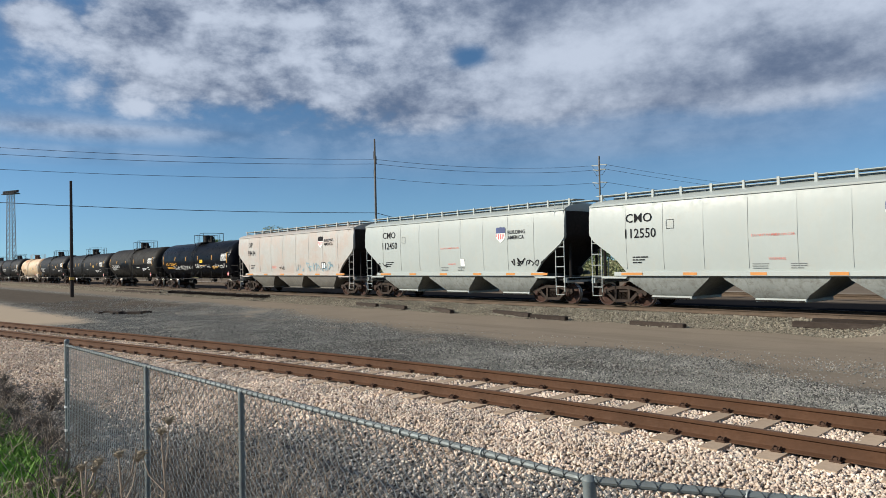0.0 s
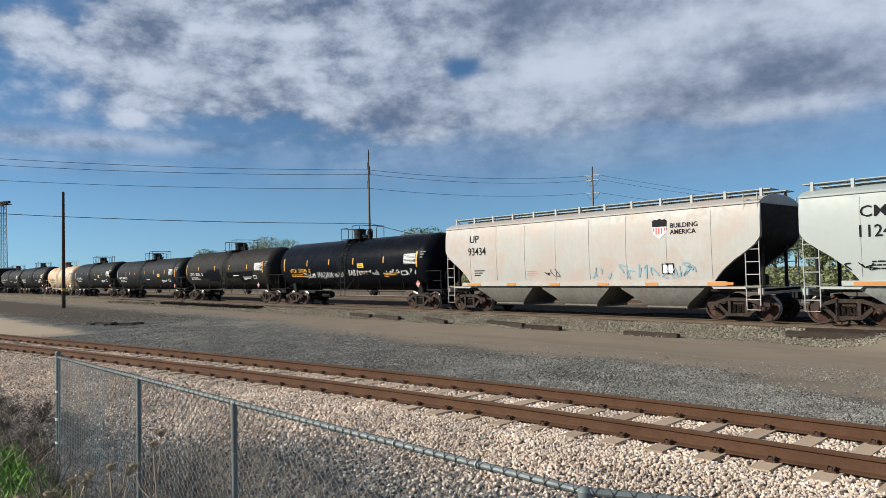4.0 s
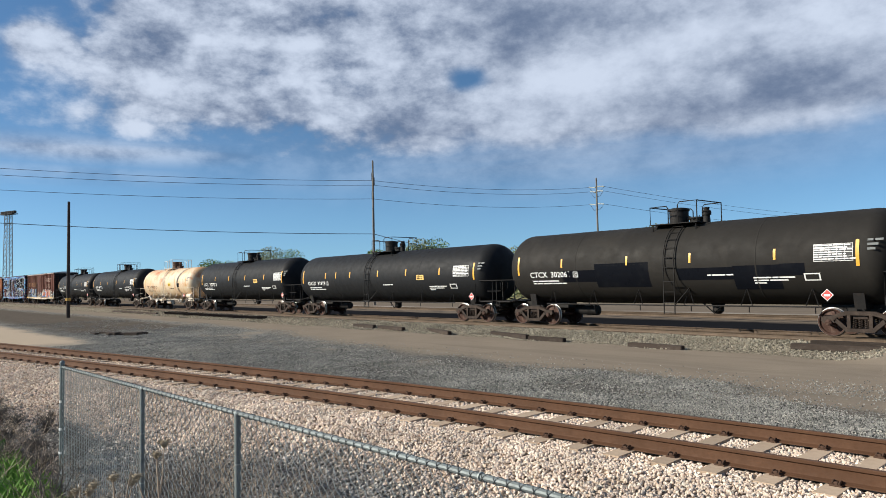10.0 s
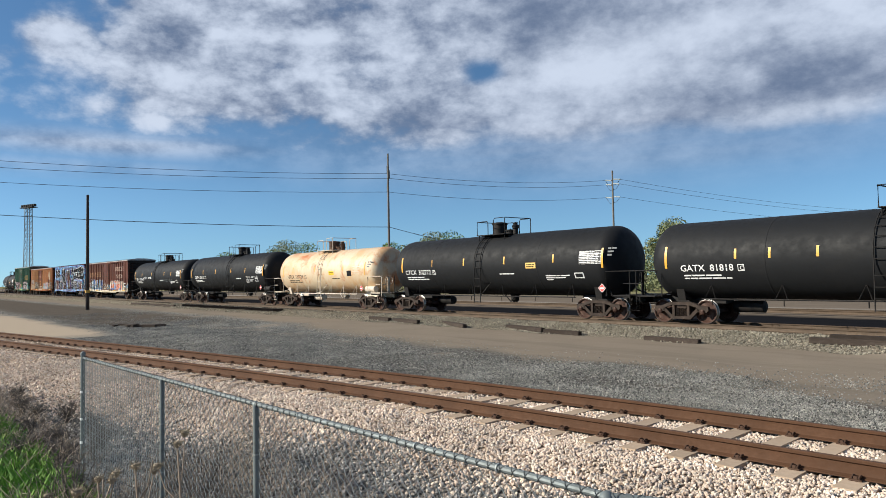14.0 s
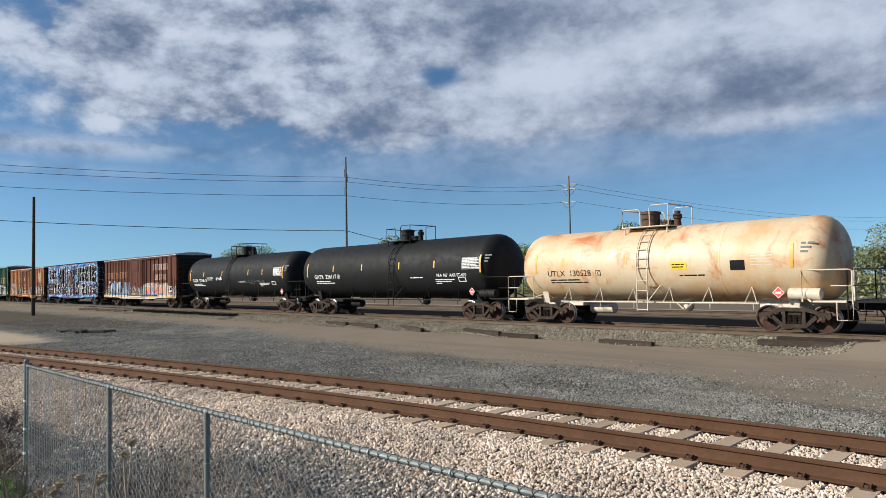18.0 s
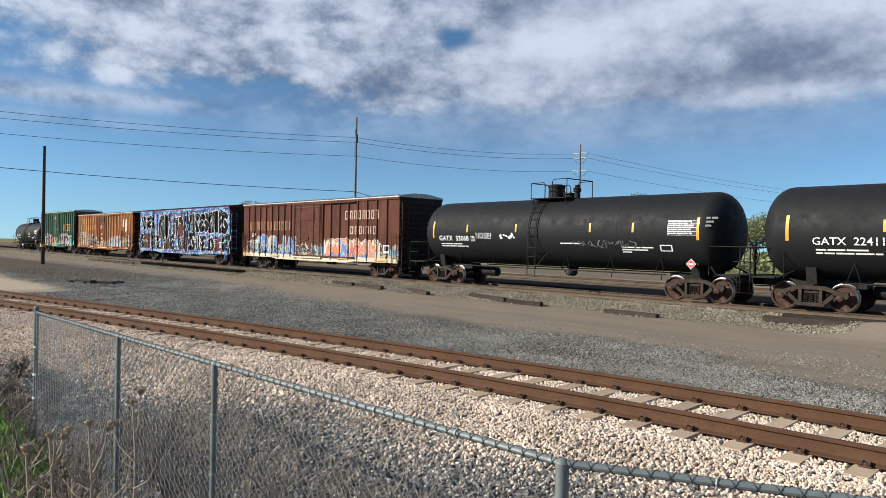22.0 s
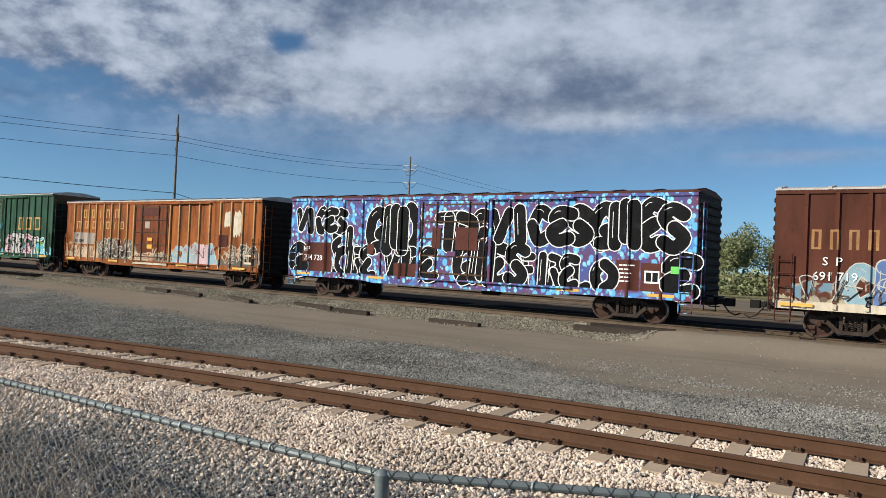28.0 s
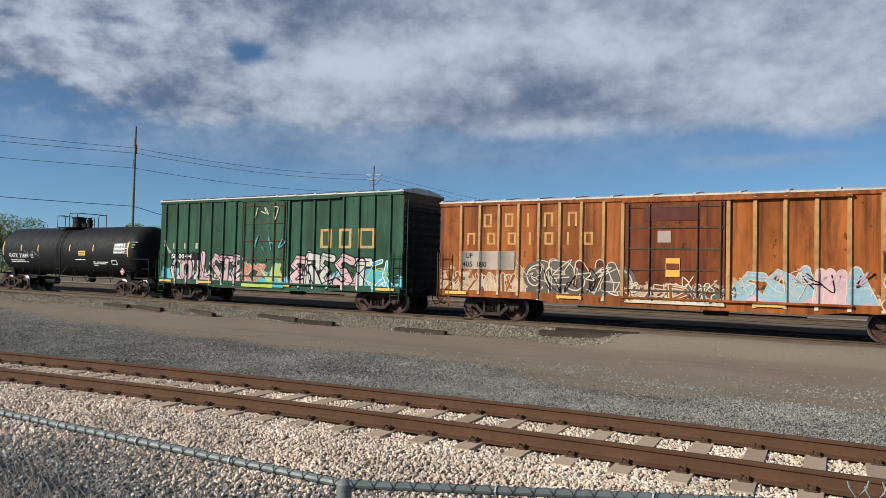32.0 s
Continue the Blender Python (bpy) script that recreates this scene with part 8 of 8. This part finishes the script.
def stalk(r, x, y, z, h, lean, wires, rad=0.003):
    a = r.uniform(0, 6.28)
    pts = []
    for k in range(4):
        t = k / 3
        pts.append((x + math.cos(a) * lean * t * t, y + math.sin(a) * lean * t * t, z + h * t))
    wires.tube(pts, rad, 3, taper=rad * 0.4)
    return pts[-1], a


def build_weeds():
    r = random.Random(21)
    # dry brush along the fence
    for zone, (x0, x1, y0, y1, n, hmin, hmax) in enumerate(((-19, -10.8, 1.3, 2.6, 700, 0.10, 0.34), (-9.8, -3.2, 2.4, 4.3, 620, 0.12, 0.5), (-9.0, -1.2, 1.0, 2.15, 480, 0.2, 0.6), (-17, -10.3, 0.9, 2.2, 150, 0.15, 0.5))):
        g = Mesh()
        for _ in range(n):
            x, y = r.uniform(x0, x1), r.uniform(y0, y1)
            z = float(ground_z(x, y)) - 0.02
            top, a = stalk(r, x, y, z, r.uniform(hmin, hmax), r.uniform(0.05, 0.45), g, r.uniform(0.003, 0.007))
            for _b in range(3):
                t = r.uniform(0.35, 0.95)
                bx, by, bz = x + (top[0] - x) * t * t, y + (top[1] - y) * t * t, z + (top[2] - z) * t
                g.tube([(bx, by, bz), (bx + r.gauss(0, 0.09), by + r.gauss(0, 0.09), bz + r.uniform(0.02, 0.2))], 0.0024, 3)
        tagged(part("dry_brush", g, M_DRY, None, smooth=0), "tangled dry brown weeds along the fence", "weeds", kind="stuff")
    # green grass at the fence's end
    g = Mesh()
    for _ in range(9000):
        x, y = r.uniform(-16, -6.2), r.uniform(0.2, 2.05)
        if y > 2.3 - 0.0 * x or (x > -8.2 and y > 1.55):
            continue
        z = float(ground_z(x, y)) - 0.01
        h, a = r.uniform(0.10, 0.34), r.uniform(0, 6.28)
        w = 0.0032
        dx, dy = math.cos(a), math.sin(a)
        i = len(g.v)
        g.v += [(x - dy * w, y + dx * w, z), (x + dy * w, y - dx * w, z), (x + dx * h * 0.2, y + dy * h * 0.2, z + h * 0.7), (x + dx * h * 0.5, y + dy * h * 0.5, z + h)]
        g.face((i, i + 1, i + 2))
        g.face((i + 1, i + 3, i + 2))
    me = bpy.data.meshes.new("grass")
    me.from_pydata(g.v, [], g.f)
    me.materials.append(M_GRASS)
    tagged(new("grass", me), "bright green grass at the end of the fence", "grass", kind="stuff")
    # dead thistles with round heads, in front of the fence
    for k, (x, y, top) in enumerate([(-3.98, 1.35, 1.0), (-3.85, 1.09, 0.95), (-3.8, 0.9, 0.93), (-3.52, 0.74, 0.96)]):
        z = float(ground_z(x, y)) - 0.02
        h = top - z
        p = thing("dead_thistle", pose(x, y, z), "dead brown thistle with dry round seed heads", "weed", "dead thistles by the fence")
        stem = Mesh()
        stem.tube([(0.05, -0.03, 0), (0.03, 0.0, h * 0.5), (0.0, 0.02, h * 0.8), (0, 0, h - 0.03)], 0.010, 6, taper=0.005)
        tips = [(0, 0, h - 0.02)]
        for j in range(4):
            a = r.uniform(0, 6.28)
            s = (0.01, 0.01, h - r.uniform(0.16, 0.5))
            e = (s[0] + math.cos(a) * r.uniform(0.05, 0.17), s[1] + math.sin(a) * r.uniform(0.05, 0.17), min(h + 0.02, s[2] + r.uniform(0.12, 0.3)))
            stem.tube([s, ((s[0] + e[0] * 2) / 3, (s[1] + e[1] * 2) / 3, (s[2] * 0.6 + e[2] * 0.4)), e], 0.006, 5, taper=0.003)
            if j < 2:
                tips.append(e)
        for j in range(14):
            q = h * r.uniform(0.25, 0.97)
            a = r.uniform(0, 6.28)
            stem.tube([(0.01, 0.01, q), (math.cos(a) * 0.06, math.sin(a) * 0.06, q + 0.03), (math.cos(a) * 0.12, math.sin(a) * 0.12, q - 0.02 + r.uniform(-0.03, 0.05))], 0.003, 3, taper=0.001)
        part("stem", stem, M_STRAW, p)
        for e in tips:
            k2 = r.uniform(0.6, 0.95)
            hd = Mesh().lathe("z", e, [(-0.025 * k2, 0.008), (-0.01 * k2, 0.022 * k2), (0.004 * k2, 0.026 * k2), (0.014 * k2, 0.020 * k2), (0.018 * k2, 0.006)], 9)
            for _ in range(60):
                d = Vector((r.gauss(0, 1), r.gauss(0, 1), r.gauss(0.25, 0.45))).normalized()
                q = Vector(e) + d * 0.022 * k2
                hd.tube([q, q + d * r.uniform(0.014, 0.034) * k2], 0.0017, 3, taper=0.0006)
            part("seed_head", hd, M_SEED, p)
    # leafless twiggy shrubs behind and in front of the mesh
    for k, (x, y, h) in enumerate(((-4.1, 2.75, 0.95), (-3.3, 2.85, 0.75), (-5.9, 2.7, 0.7), (-7.6, 2.8, 0.8), (-4.6, 3.3, 0.6), (-2.6, 2.9, 0.55), (-6.6, 1.75, 0.9), (-8.6, 1.8, 0.8), (-4.3, 1.85, 0.85), (-3.0, 2.0, 0.7),
                                   (-5.0, 2.75, 0.6), (-6.7, 2.65, 0.55), (-8.3, 2.7, 0.6), (-3.9, 3.2, 0.7), (-11.2, 2.6, 0.85), (-11.8, 2.9, 0.8), (-12.4, 2.1, 0.8), (-13.0, 3.0, 0.8), (-14.2, 2.9, 0.8), (-11.4, 2.3, 0.7), (-12.6, 2.5, 0.72), (-13.6, 2.2, 0.75), (-14.8, 2.5, 0.7), (-12.0, 1.8, 0.7), (-16.0, 2.5, 0.75), (-17.4, 2.6, 0.7), (-15.2, 1.9, 0.7))):
        h *= 0.45 if x < -10.5 else 1.0
        z = float(ground_z(x, y)) - 0.02
        p = thing("dead_shrub", pose(x, y, z), "leafless twiggy dead shrub by the fence", "shrub", "dead shrubs by the fence")
        g = Mesh()
        for j in range(16):
            a, ln = r.uniform(0, 6.28), h * r.uniform(0.6, 1.1)
            tip = Vector((math.cos(a) * h * r.uniform(0.15, 0.6), math.sin(a) * h * r.uniform(0.15, 0.6), ln))
            mid = tip * 0.5 + Vector((r.gauss(0, 0.03), r.gauss(0, 0.03), 0.06))
            g.tube([(0, 0, 0), mid, tip], 0.0075, 4, taper=0.003)
            for i in range(13):
                t = r.uniform(0.3, 1.0)
                q = mid.lerp(tip, (t - 0.5) * 2) if t > 0.5 else mid * (t * 2)
                e = q + Vector((r.gauss(0, 0.09), r.gauss(0, 0.09), r.uniform(-0.02, 0.16)))
                g.tube([q, q.lerp(e, 0.5) + Vector((r.gauss(0, 0.015), r.gauss(0, 0.015), 0.01)), e], 0.0036, 3, taper=0.0014)
        part("branch_tangle", g, M_TWIG, p)


build_fence()
build_weeds()


# ---- what moves ----
def rolled(t):
    """Metres that the train has rolled by t seconds, gliding between the known times."""
    ts, ss = [r[0] for r in ROLLED], [r[1] for r in ROLLED]
    k = max(0, min(len(ts) - 2, int(np.searchsorted(ts, t, side="right")) - 1))

    def slope(i):
        a, b = max(0, i - 1), min(len(ts) - 1, i + 1)
        return (ss[b] - ss[a]) / (ts[b] - ts[a])

    h = ts[k + 1] - ts[k]
    q = (t - ts[k]) / h
    return ((2 * q ** 3 - 3 * q ** 2 + 1) * ss[k] + (q ** 3 - 2 * q ** 2 + q) * h * slope(k)
            + (-2 * q ** 3 + 3 * q ** 2) * ss[k + 1] + (q ** 3 - q ** 2) * h * slope(k + 1))


def motions():
    times = [0.5 * k for k in range(65)]
    for car, u in CARS:
        walk(car, [(t, pose(u + rolled(t), TRACK_Y, 0)) for t in times])
    fast = [k / 15 for k in range(481)]
    turn = [(t, math.degrees(rolled(t) / WHEEL_R)) for t in fast]
    for w in WHEELSETS:
        x, z = w.matrix_basis.translation.x, w.matrix_basis.translation.z
        walk(w, [(t, pose(x, 0, z, 0, a % 360, 0)) for t, a in turn])


motions()
